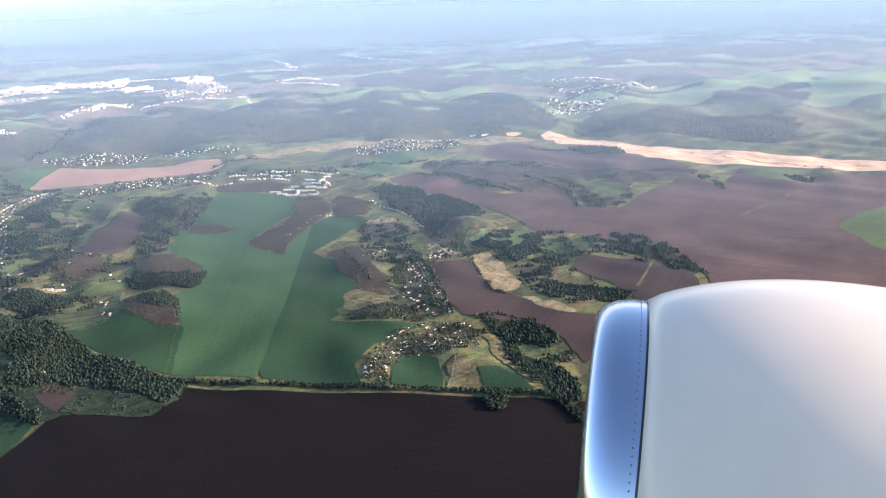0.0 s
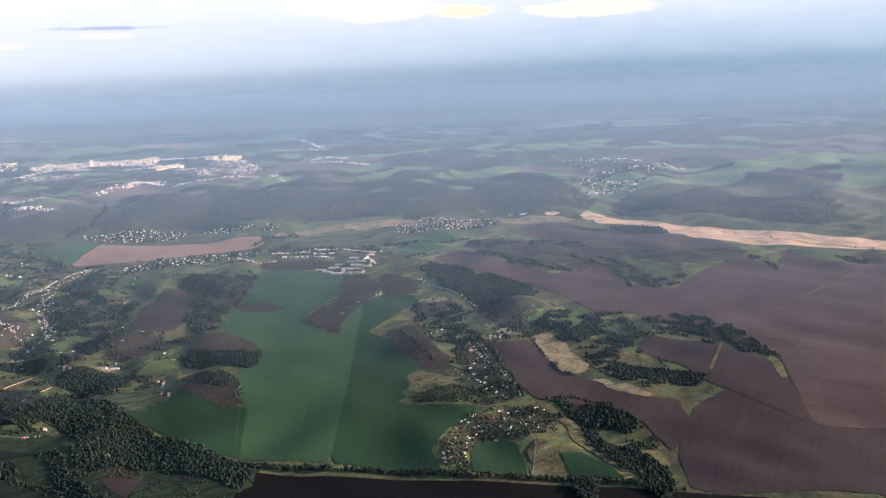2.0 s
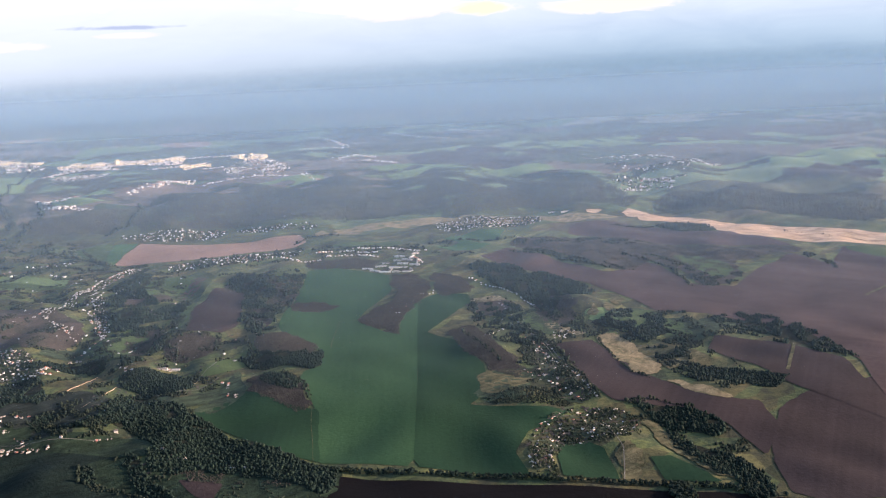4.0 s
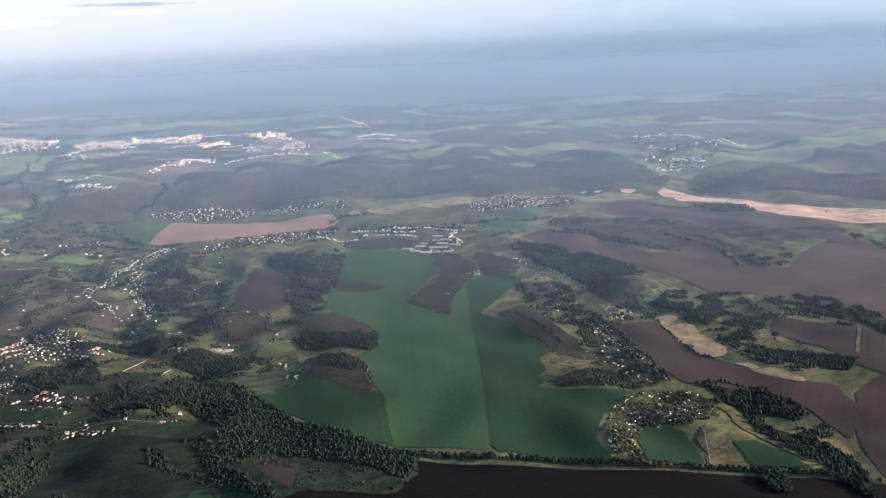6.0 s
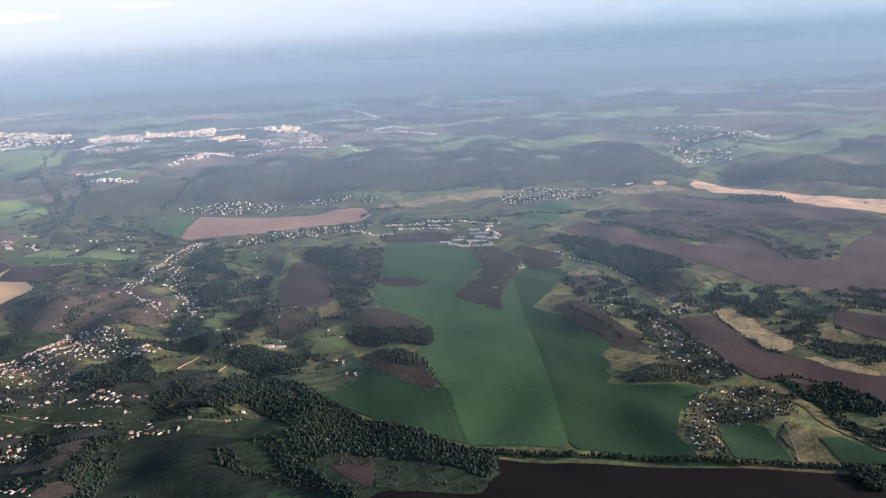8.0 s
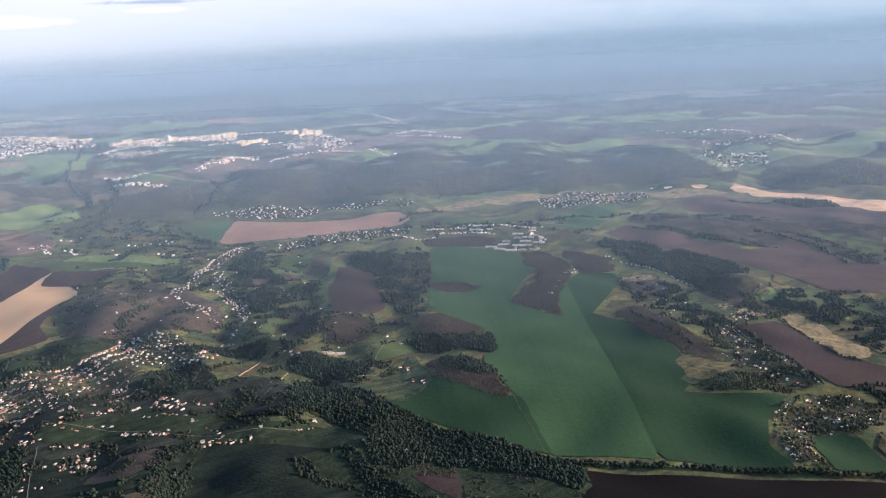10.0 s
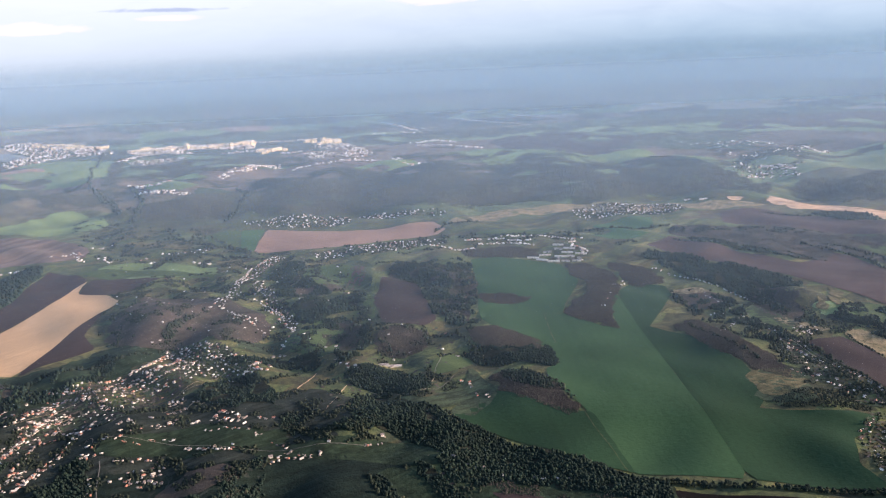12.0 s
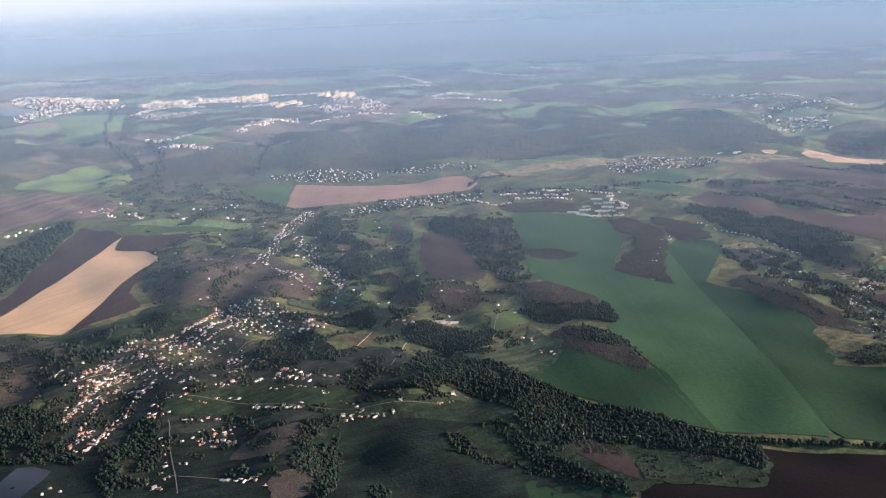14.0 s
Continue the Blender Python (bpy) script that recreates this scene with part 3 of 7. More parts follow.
field("green_field", "distant bright green field", LIME, [(807, 1906), (966, 2022), (1208, 2108), (1003, 1741), (876, 1777), (791, 1852)], 1.2, 6)
field("green_field", "distant pale green field", LIME, [(24, 2424), (261, 2569), (501, 2626), (426, 2458), (160, 2334), (34, 2349)], 1.2, 6)
field("pasture", "long light green strip beyond the forest", LIME, [(-246, 2124), (-102, 2024), (89, 2006), (214, 1873), (196, 1719), (87, 1878), (-106, 1865), (-304, 1933)], 1.2, 6, "meadow")
field("pasture", "distant green meadow beside the town", LIME, [(-1535, 2214), (-1268, 2213), (-1107, 1764), (-1307, 1839)], 1.2, 6, "meadow")
field("pasture", "distant green clearing among suburbs", LIME, [(-1072, 1869), (-960, 1888), (-878, 1816), (-870, 1647), (-956, 1656)], 1.2, 6, "meadow")
field("pasture", "long green strip above the far forest", LIME, [(-662, 1967), (-439, 1943), (-279, 1950), (-302, 1907), (-482, 1876), (-599, 1774)], 1.2, 6, "meadow")
field("pasture", "distant yellowish green meadow", LIME, [(-823, 3018), (-633, 3288), (-582, 3109), (-728, 2850)], 1.2, 6, "meadow")
field("stubble_field", "straw-coloured stubble field with a stepped end", STRAW, [(-809, 1045), (-798, 992), (-756, 979), (-727, 945), (-739, 745), (-822, 745), (-831, 681), (-845, 703), (-819, 796)], edge=0.4)
field("ploughed_field", "plum-brown ploughed field beside stubble", PLOUGH_B, [(-885, 1095), (-841, 1077), (-809, 1045), (-821, 799), (-845, 703), (-898, 752), (-843, 840), (-865, 951)], 0.48, 0.5)
field("ploughed_field", "plum-brown ploughed field above stubble", PLOUGH_B, [(-796, 990), (-805, 1043), (-767, 1063), (-716, 1043), (-730, 1022), (-743, 978)], 0.48)
field("ploughed_field", "plum-brown wedge of ploughed land", PLOUGH_B, [(-727, 945), (-718, 834), (-694, 806), (-733, 749), (-739, 745)], 0.48)
field("fallow_land", "striped brown fallow land with pale balks", STRIPED, [(-1155, 1293), (-1093, 1280), (-1049, 1298), (-976, 1291), (-898, 1231), (-864, 1174), (-896, 1133), (-968, 1136), (-989, 1088), (-991, 1017)], 0.5, 3)
field("pasture", "bright green pasture near the river", LIME, [(-1117, 1347), (-1089, 1477), (-1041, 1529), (-932, 1408), (-934, 1341), (-1044, 1310)], edge=4, category="meadow")
field("pasture", "bright green strip of pasture", LIME, [(-798, 1082), (-656, 1091), (-658, 1070), (-757, 1046)], category="meadow")
field("pasture", "green gardens between rows of houses", ROUGH_DARK, [(-601, 615), (-508, 622), (-459, 626), (-464, 599), (-533, 586), (-577, 592)], 0.48, 7, "meadow")
field("pasture", "light green grass slope between thickets", ROUGH, [(88, 794), (146, 832), (171, 816), (121, 760), (85, 759)], 0.48, 4, "meadow")
field("pasture", "small light green grass slope", ROUGH, [(47, 856), (81, 873), (96, 841), (65, 808), (47, 831)], 0.48, 4, "meadow")
field("wheat_field", "deep green field corner by the black earth", WHEAT_D, [(-352, 507), (-293, 492), (-299, 450), (-310, 423), (-349, 415)])
field("dry_slope", "brown grass bank among bare trees", HILLSIDE, [(-528, 552), (-520, 566), (-494, 568), (-495, 551), (-505, 534), (-520, 534)], 0.48, 4, "slope")
field("dry_slope", "small ochre grass bank", DRYGRASS, [(-501, 512), (-486, 524), (-475, 517), (-486, 508)], 0.48, 4, "slope")
field("pond", "dark still pond beside the village", WATER, [(-670, 498), (-670, 530), (-661, 532), (-647, 528), (-647, 513), (-649, 497), (-651, 487)], 0.6, 0.6, "water")
field("lake", "distant pale blue lake by the town", WATER, [(-1775, 2454), (-1613, 2405), (-1538, 2278), (-1667, 2270)], 1.5, 4, "water")
field("dry_slope", "dry grass plot by the village", DRYGRASS, [(-10, 552), (3, 564), (10, 534), (1, 514), (-11, 514)], 0.48, 4, "slope")
field("dry_slope", "yellowish grass slope below a brown hill", ROUGH, [(-106, 651), (-99, 700), (-60, 711), (-51, 692), (-66, 642)], 0.48, 9, "slope")
field("dry_slope", "pale sandy bank along a gully", DRYGRASS, [(18, 604), (27, 600), (41, 555), (68, 507), (57, 503), (31, 543)], 0.6, 4, "slope")
field("pasture", "light green paddock", ROUGH, [(-51, 856), (-34, 874), (-12, 820), (-22, 794), (-39, 795)], category="meadow")
field("pasture", "light green clearing between woods", ROUGH, [(-345, 648), (-329, 736), (-306, 677), (-327, 644)], category="meadow")
field("pasture", "yellow-green rough pasture at the wood edge", PASTURE, [(-284, 506), (-282, 529), (-242, 522), (-213, 521), (-218, 492), (-285, 495)], 0.48, 3, "meadow")
field("ploughed_field", "little dark ploughed plot at the wood", PLOUGH_B, [(-320, 532), (-285, 527), (-286, 498), (-301, 508)])

field("reed_meadow", "long tan meadow of dry reed by the river", REED, [(192, 1366), (261, 1343), (290, 1303), (352, 1257), (412, 1221), (470, 1189), (546, 1147), (615, 1098), (663, 1079), (636, 1032), (597, 1063), (534, 1071), (498, 1095), (434, 1114), (378, 1142), (324, 1157), (294, 1204), (273, 1265), (236, 1311), (181, 1319)], edge=4, category="meadow")
field("ploughed_field", "brown ploughed field below the river meadow", PLOUGH, [(69, 1312), (134, 1322), (198, 1254), (228, 1219), (290, 1224), (330, 1148), (346, 1103), (292, 1128), (245, 1138), (177, 1173), (130, 1208), (96, 1224), (54, 1249)])
field("pasture", "light green pasture on the brown plain", LIME_D, [(419, 827), (446, 859), (483, 881), (516, 901), (546, 878), (446, 707), (429, 740), (424, 762), (424, 803)], 0.6, 2, "meadow")
field("pasture", "green strip under the reed meadow", LIME_D, [(404, 1099), (446, 1083), (460, 1061), (453, 1018), (429, 1024)], 0.6, 2, "meadow")
field("fallow_land", "tan eroded fallow strip beside ploughland", FALLOW, [(19, 790), (41, 790), (49, 761), (57, 732), (63, 696), (48, 685), (33, 701), (25, 733), (21, 765)], 0.6, 5)
field("fallow_land", "tan eroded fallow tail beside ploughland", FALLOW, [(59, 680), (77, 666), (97, 646), (107, 636), (92, 632), (69, 659)], 0.6, 5)
field("slope", "dry grass between gullies", DRYGRASS, [(44, 764), (72, 757), (108, 734), (113, 714), (82, 702), (65, 696), (55, 733)], 0.55, 4, "slope")
field("pasture", "grazed land with brown patches below the village, shade in its dark colour", PASTURE, [(-736, 585), (-677, 564), (-627, 547), (-585, 566), (-532, 567), (-476, 576), (-468, 543), (-459, 479), (-454, 442), (-667, 449)], 0.40, 6, "meadow")
field("pasture", "green pasture below the wood, shade in its dark colour", PASTURE, [(-472, 574), (-434, 580), (-384, 589), (-376, 558), (-365, 534), (-344, 517), (-316, 498), (-302, 488), (-309, 447), (-454, 442), (-469, 532)], 0.48, 2, "meadow")
field("pasture", "lighter grass spur in a dark pasture", ROUGH_DARK, [(-395, 552), (-384, 564), (-372, 554), (-367, 536), (-360, 528), (-374, 531), (-388, 538)], 0.7, 2, "meadow")
field("pasture", "dull green slope above the village", ROUGH_DARK, [(-687, 809), (-621, 804), (-622, 775), (-642, 735), (-675, 705), (-692, 663), (-726, 654), (-737, 629), (-796, 739), (-738, 743), (-709, 755)], 0.38, 5, "meadow")
field("heath", "brown grassy hillside beside the village", HILLSIDE, [(-819, 743), (-761, 730), (-734, 726), (-708, 702), (-710, 677), (-717, 647), (-708, 610), (-707, 592), (-723, 577)], 0.6, 4, "hill")
field("dry_slope", "eroded brown banks among bushes", HILLSIDE, [(-540, 539), (-529, 556), (-519, 563), (-497, 567), (-494, 547), (-508, 537), (-526, 531)], 0.6, 3, "slope")
field("dry_slope", "brown grass bank above a hollow", HILLSIDE, [(-506, 506), (-492, 518), (-473, 513), (-460, 497), (-480, 489), (-499, 489)], 0.6, 3, "slope")
field("pasture", "green plots between rows of houses", ROUGH_DARK, [(-601, 612), (-547, 629), (-537, 640), (-495, 622), (-461, 615), (-475, 598), (-528, 599), (-580, 586), (-600, 591)], 0.6, 2, "meadow")
field("pasture", "yellow-green clearing with a pale rim", LIME_D, [(-363, 717), (-360, 750), (-345, 767), (-323, 753), (-338, 727)], 0.6, 2, "meadow")
field("pasture", "green clearing inside the wood", ROUGH, [(-391, 683), (-364, 671), (-348, 689), (-335, 702), (-338, 667), (-352, 655), (-374, 663)], 0.7, 2, "meadow")
field("pasture", "dark rough grass between woods and ploughland", ROUGH_DARK, [(-353, 557), (-322, 603), (-273, 585), (-224, 548), (-202, 539), (-206, 504), (-222, 492), (-278, 492), (-288, 487), (-329, 499)], 0.40, 3, "meadow")
field("pasture", "mid-green rough pasture with bushes", ROUGH_DARK, [(-285, 522), (-259, 529), (-222, 509), (-210, 498), (-217, 488), (-282, 492)], 0.7, 2, "meadow")
field("pasture", "grass bank inside a dark pasture", ROUGH_DARK, [(-394, 553), (-369, 560), (-354, 535), (-333, 516), (-362, 524), (-377, 526)], 0.66, 3, "meadow")
field("clay_field", "long pinkish bare clay field", CLAY, [(-628, 1169), (-641, 1303), (-582, 1288), (-514, 1272), (-437, 1294), (-379, 1319), (-358, 1266), (-373, 1230), (-437, 1205), (-498, 1178), (-554, 1169), (-598, 1172)], 0.5, 1.0)
field("green_field", "dark green strip beside bare clay", WHEAT_LIT, [(-647, 1170), (-679, 1296), (-644, 1307), (-629, 1169)], 0.5, 0.5)
field("sprout_field", "pale green sprouting field above a tree line", LIME_D, [(-729, 1262), (-716, 1290), (-680, 1296), (-649, 1174), (-694, 1214)], 0.5, 1.0)
field("green_field", "small bright green field by the river", WHEAT_LIT, [(-140, 1247), (-96, 1285), (-40, 1297), (-53, 1231), (-106, 1208)], 0.5, 1)
field("green_field", "small bright green field by the settlement", WHEAT_LIT, [(-150, 1191), (-114, 1217), (-63, 1195), (-87, 1172), (-125, 1162)], 0.5, 1)
field("green_field", "light green strip by the settlement", LIME_D, [(-321, 1233), (-269, 1242), (-199, 1231), (-207, 1208), (-267, 1204)], 0.5, 2)
field("slope", "scrubby brown gully slope in the plain", HILLSIDE, [(-40, 1182), (-31, 1228), (0, 1239), (52, 1220), (130, 1209), (176, 1167), (251, 1129), (314, 1119), (355, 1096), (340, 1073), (294, 1075), (239, 1041), (237, 991), (209, 955), (180, 933), (170, 951), (167, 997), (154, 1030), (138, 1073), (109, 1029), (90, 1030), (66, 1053), (53, 1096), (7, 1148)], 0.6, 4, "slope")
field("pasture", "small grass slope above a gully", LIME_D, [(171, 1089), (205, 1097), (227, 1053), (234, 1010), (209, 973), (191, 986), (180, 1046)], 0.9, 3, "meadow")
field("scarp", "bare pale loess scarp face", DRYGRASS, [(17, 845), (25, 856), (30, 868), (33, 848), (28, 837)], 0.95, 3, "slope")
field("scarp", "bare pale loess scarp face", DRYGRASS, [(36, 852), (45, 885), (53, 875), (46, 846)], 0.95, 3, "slope")
field("scarp", "bare pale loess scarp face", DRYGRASS, [(52, 888), (66, 925), (70, 903), (58, 872)], 0.95, 3, "slope")
field("ploughed_field", "brown ploughed land behind thickets", PLOUGH_B, [(141, 630), (219, 665), (312, 669), (438, 693), (286, 432), (184, 481), (91, 477), (96, 545)], 0.34, 2)
field("pasture", "yellow-green bank beside the valley houses", LIME_D, [(-534, 1074), (-478, 1091), (-469, 1015), (-501, 972), (-533, 1019)], 0.6, 4, "meadow")
field("pasture", "grass slope below ploughed land", LIME_D, [(-490, 803), (-476, 851), (-460, 861), (-452, 826), (-479, 780)], 0.6, 4, "meadow")
field("pasture", "green valley floor between hills", LIME_D, [(-503, 794), (-463, 830), (-448, 774), (-479, 772)], 0.6, 4, "meadow")
field("pasture", "pale green strip above plum ploughland", LIME_D, [(-854, 1089), (-765, 1090), (-647, 1060), (-651, 1045), (-755, 1060), (-784, 1042)], 0.6, 3, "meadow")
field("fallow_land", "tan fallow land by river villages", DRYGRASS, [(-843, 1243), (-781, 1260), (-729, 1227), (-735, 1189), (-806, 1207)], 0.6, 4)
field("fallow_land", "tan fallow river bank", FALLOW, [(-364, 1305), (-331, 1327), (-278, 1376), (-221, 1392), (-152, 1423), (13, 1396), (134, 1373), (157, 1352), (96, 1328), (5, 1341), (-135, 1360), (-220, 1351), (-274, 1313), (-327, 1290)], 0.5, 7)
field("quarry", "pale sand workings by the river", REED, [(105, 1398), (129, 1405), (140, 1395), (113, 1376)], 0.8, 4, "quarry")
field("quarry", "pale sand workings by the river", REED, [(164, 1380), (206, 1430), (211, 1358), (175, 1342)], 0.8, 4, "quarry")
field("pasture", "pale green strip along the far suburb", LIME, [(-469, 2057), (-326, 2050), (-206, 2100), (-99, 2008), (75, 1960), (92, 1985), (-97, 2061), (-273, 2166)], 1.3, 5, "meadow")
field("pasture", "dark green grazed bank under a lane", ROUGH_DARK, [(-484, 579), (-478, 600), (-448, 599), (-408, 604), (-358, 598), (-338, 570), (-355, 557), (-411, 574)], 0.6, 2, "meadow")
field("heath", "smooth brown heath hill beside the village", HILLSIDE, [(-698, 904), (-707, 966), (-645, 950), (-578, 891), (-540, 848), (-546, 806), (-612, 811), (-638, 792), (-675, 811), (-697, 831)], 0.62, 5, "hill", 9.0)
field("heath", "low brown heath hill", HILLSIDE, [(-676, 858), (-655, 911), (-637, 952), (-559, 900), (-528, 855), (-543, 820), (-590, 808), (-651, 812)], 0.62, 5, "hill", 9.0)
field("heath", "brown bare hillside above the valley", HILLSIDE, [(-111, 921), (-60, 919), (-44, 888), (-72, 859), (-101, 874)], 0.62, 5, "hill", 9.0)
field("pasture", "light green strip by the river villages", LIME, [(-823, 1105), (-756, 1129), (-655, 1085), (-647, 1049), (-791, 1051)], edge=3, category="meadow")
field("pasture", "green slope above a lane", ROUGH, [(-507, 812), (-430, 804), (-411, 789), (-460, 759)], edge=4, category="meadow")
field("pasture", "green valley floor", ROUGH, [(-558, 814), (-491, 834), (-473, 861), (-456, 821), (-495, 794), (-545, 783)], edge=4, category="meadow")
field("pasture", "green slope around brown plots", ROUGH, [(-447, 1020), (-452, 1092), (-494, 1114), (-488, 989), (-454, 961), (-442, 876), (-409, 827), (-434, 925)], edge=3, category="meadow")
field("industrial_yard", "distant pale concrete yard", TRACK, [(389, 3372), (512, 3418), (590, 3206), (495, 3115), (427, 3201)], 1.2, 6, "yard")
field("fallow_land", "distant pinkish bare field", CLAY, [(-1510, 3625), (-1212, 3730), (-1153, 3538), (-1387, 3423)], 1.2, 6)
field("fallow_land", "distant pinkish bare strip", CLAY, [(-1229, 3036), (-1038, 3035), (-971, 2845), (-1142, 2845)], 1.2, 6)
field("ploughed_field", "very distant dark ploughed land", PLOUGH_B, [(417, 2488), (736, 2698), (1303, 2751), (1100, 2363), (709, 2370), (465, 2352)], 1.2, 6)
field("pasture", "distant patchy green hillside", ROUGH, [(108, 2045), (230, 2279), (345, 2309), (396, 2085), (499, 1970), (331, 1936)], 1.2, 8, "meadow")
field("pasture", "distant green hillside", LIME, [(612, 1922), (788, 2084), (993, 2158), (835, 1857), (584, 1705)], 1.2, 8, "meadow")
field("ploughed_field", "distant brown ploughed field on a hillside", PLOUGH_B, [(567, 1718), (800, 1886), (848, 1835), (739, 1629), (589, 1637)], 1.6, 6)
field("pasture", "wide pale green meadow below the town", LIME, [(-1371, 1851), (-1384, 2024), (-1344, 2086), (-1305, 2175), (-1265, 2194), (-1190, 1978), (-1135, 1781), (-1255, 1845), (-1309, 1739)], 1.0, 6, "meadow")
field("fallow_land", "pinkish bare strip below the town", CLAY, [(-1513, 2105), (-1403, 2090), (-1356, 2023), (-1381, 1964), (-1382, 1872)], 1.3, 5)
field("green_field", "distant light green field before the horizon", LIME, [(-1457, 2855), (-1451, 2999), (-1179, 2907), (-1129, 2763), (-1304, 2752), (-1372, 2731)], 1.4, 5)
field("pasture", "grassy clearing between suburb and forest", ROUGH, [(-872, 1659), (-809, 1731), (-780, 1649), (-821, 1550)], 1.0, 5, "meadow")
field("pasture", "grassy clearing under the forest edge", ROUGH, [(-674, 1544), (-610, 1536), (-588, 1464), (-630, 1430)], 1.0, 5, "meadow")
field("pasture", "bright grass spur among dark bushes", LIME, [(16, 857), (47, 861), (65, 833), (69, 806), (46, 801), (24, 823)], 0.4, 4, "meadow")
field("pasture", "bright grass spur with ravines", ROUGH, [(81, 808), (99, 838), (128, 832), (132, 798), (108, 768), (87, 775)], 0.4, 4, "meadow")
field("dry_slope", "dry grass bank at the wheat edge", DRYGRASS, [(-100, 701), (-78, 712), (-62, 706), (-54, 686), (-79, 658), (-99, 660), (-105, 674)], 0.5, 3, "slope")
field("dry_slope", "bare tan bank above the village", SCARP, [(-103, 937), (-77, 937), (-61, 921), (-70, 897), (-96, 913)], 0.5, 3, "slope")
field("dry_slope", "tan bank along the village lane", SCARP, [(-32, 831), (-17, 832), (-6, 808), (13, 794), (-5, 788), (-24, 801)], 0.5, 3, "slope")
field("pasture", "green slope among thickets, sunlit by its lighter colour", LIME_D, [(47, 846), (86, 867), (101, 841), (113, 807), (113, 780), (86, 786), (66, 806), (47, 818)], 0.5, 3, "meadow")
field("pasture", "green meadow along the village lane", LIME_D, [(-55, 859), (-42, 868), (-33, 822), (-14, 796), (-37, 791), (-49, 815)], 0.5, 3, "meadow")
# heath patch puts the shade of the hill's west face into colour
field("heath", "brown flank of a scarped hill, its shaded side put into the colour", HILLSIDE, [(-24, 932), (-7, 906), (4, 872), (0, 855), (2, 829), (-17, 809), (-30, 839), (-33, 882)], 0.5, 4, "hill")
field("heath", "brown bare slope above the string of houses", HILLSIDE, [(-536, 972), (-526, 1063), (-489, 1040), (-471, 968), (-500, 958), (-528, 940)], 0.5, 4, "hill")
field("pasture", "green grass edge below the ploughed slope", LIME_D, [(-445, 923), (-442, 984), (-425, 862), (-436, 861)], 0.5, 3, "meadow")
field("pasture", "green valley meadow below brown spurs", LIME_D, [(-516, 815), (-485, 868), (-472, 863), (-485, 793)], 0.5, 4, "meadow")
field("dry_slope", "tan rough ground by the river villages", DRYGRASS, [(-670, 1126), (-652, 1142), (-620, 1113), (-625, 1080), (-655, 1091)], 0.5, 4, "slope")
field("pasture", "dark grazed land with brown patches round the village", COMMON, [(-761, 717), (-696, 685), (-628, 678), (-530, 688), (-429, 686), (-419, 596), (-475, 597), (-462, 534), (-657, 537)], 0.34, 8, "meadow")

# ---- woods ----
for outline in ([(-859, 1816), (-849, 1914), (-777, 2026), (-732, 1880), (-796, 1765)], [(-740, 1951), (-565, 2031), (-417, 1978), (-422, 1917), (-579, 1844), (-686, 1815)], [(-940, 1621), (-889, 1719), (-829, 1750), (-825, 1518)]):
    GLADES.append(rounded(outline, 1))
for outline in ([(-698, 904), (-707, 966), (-645, 950), (-578, 891), (-540, 848), (-546, 806), (-612, 811), (-638, 792), (-675, 811), (-697, 831)], [(-676, 858), (-655, 911), (-637, 952), (-559, 900), (-528, 855), (-543, 820), (-590, 808), (-651, 812)], [(-601, 892), (-592, 896), (-596, 1070), (-574, 1134), (-591, 1166), (-610, 1083)], [(-589, 996), (-584, 1019), (-537, 930), (-502, 856), (-506, 838), (-550, 925)], [(-596, 890), (-576, 885), (-541, 870), (-535, 857), (-570, 858)], [(-629, 740), (-583, 753), (-564, 718), (-569, 680), (-602, 669), (-605, 639), (-652, 647), (-661, 619), (-659, 580), (-672, 595), (-675, 641), (-688, 682), (-670, 705), (-649, 726)]):
    GLADES.append(rounded(outline, 1))
BR, GR, FR = "leafless brown wood with budding twigs", "dense dark green broadleaf wood", "wide distant forest, dull green and brown"
SC = "broken green scrub wood with clearings"
wood("brown_wood", BR, BROWN_CROWN, [(-33, 931), (5, 921), (12, 858), (-9, 837), (-31, 851)], 0.77, 0.64, 0, edge=6, tall=1.05, thin=-0.4, open_land=False)
wood("brown_wood", BR, BROWN_CROWN, [(-429, 1024), (-413, 1072), (-389, 1068), (-390, 1006), (-417, 1001)], 0.77, 0.64, 0, edge=6, tall=1.05, thin=-0.4, open_land=False)
wood("brown_wood", BR, BROWN_CROWN, [(-470, 805), (-450, 864), (-438, 858), (-426, 771), (-450, 773)], 0.77, 0.64, 0, edge=6, tall=1.05, thin=-0.4, open_land=False)
wood("brown_wood", BR, BROWN_CROWN, [(-416, 808), (-379, 823), (-363, 791), (-388, 761), (-414, 779)], 0.77, 0.64, 0, edge=6, tall=1.05, thin=-0.4, open_land=False)
wood("scattered_trees", "bare bushes on an ochre slope", SCRUB_CROWN, [(-524, 551), (-512, 563), (-482, 564), (-466, 551), (-468, 515), (-492, 504), (-510, 522)], 1.9, 0.9, edge=5, thin=0.05)
wood("green_wood", GR, GREEN_CROWN, [(-328, 783), (-291, 760), (-260, 781), (-253, 759), (-252, 728), (-287, 736), (-318, 759)], 1.20, 0.78, edge=6, tall=1.4, thin=-0.25, open_land=False)
wood("green_wood", GR, GREEN_CROWN, [(20, 630), (62, 624), (83, 578), (60, 573), (35, 591)], 1.20, 0.78, edge=6, tall=1.4, thin=-0.25)
wood("green_wood", GR, GREEN_CROWN, [(27, 595), (58, 552), (89, 515), (79, 472), (63, 499), (43, 532)], 1.20, 0.78, edge=6, tall=1.4, thin=-0.25)
wood("green_wood", GR, GREEN_CROWN, [(-556, 698), (-532, 730), (-497, 703), (-483, 669), (-514, 661), (-545, 675)], 1.20, 0.78, edge=6, tall=1.4, thin=-0.25)
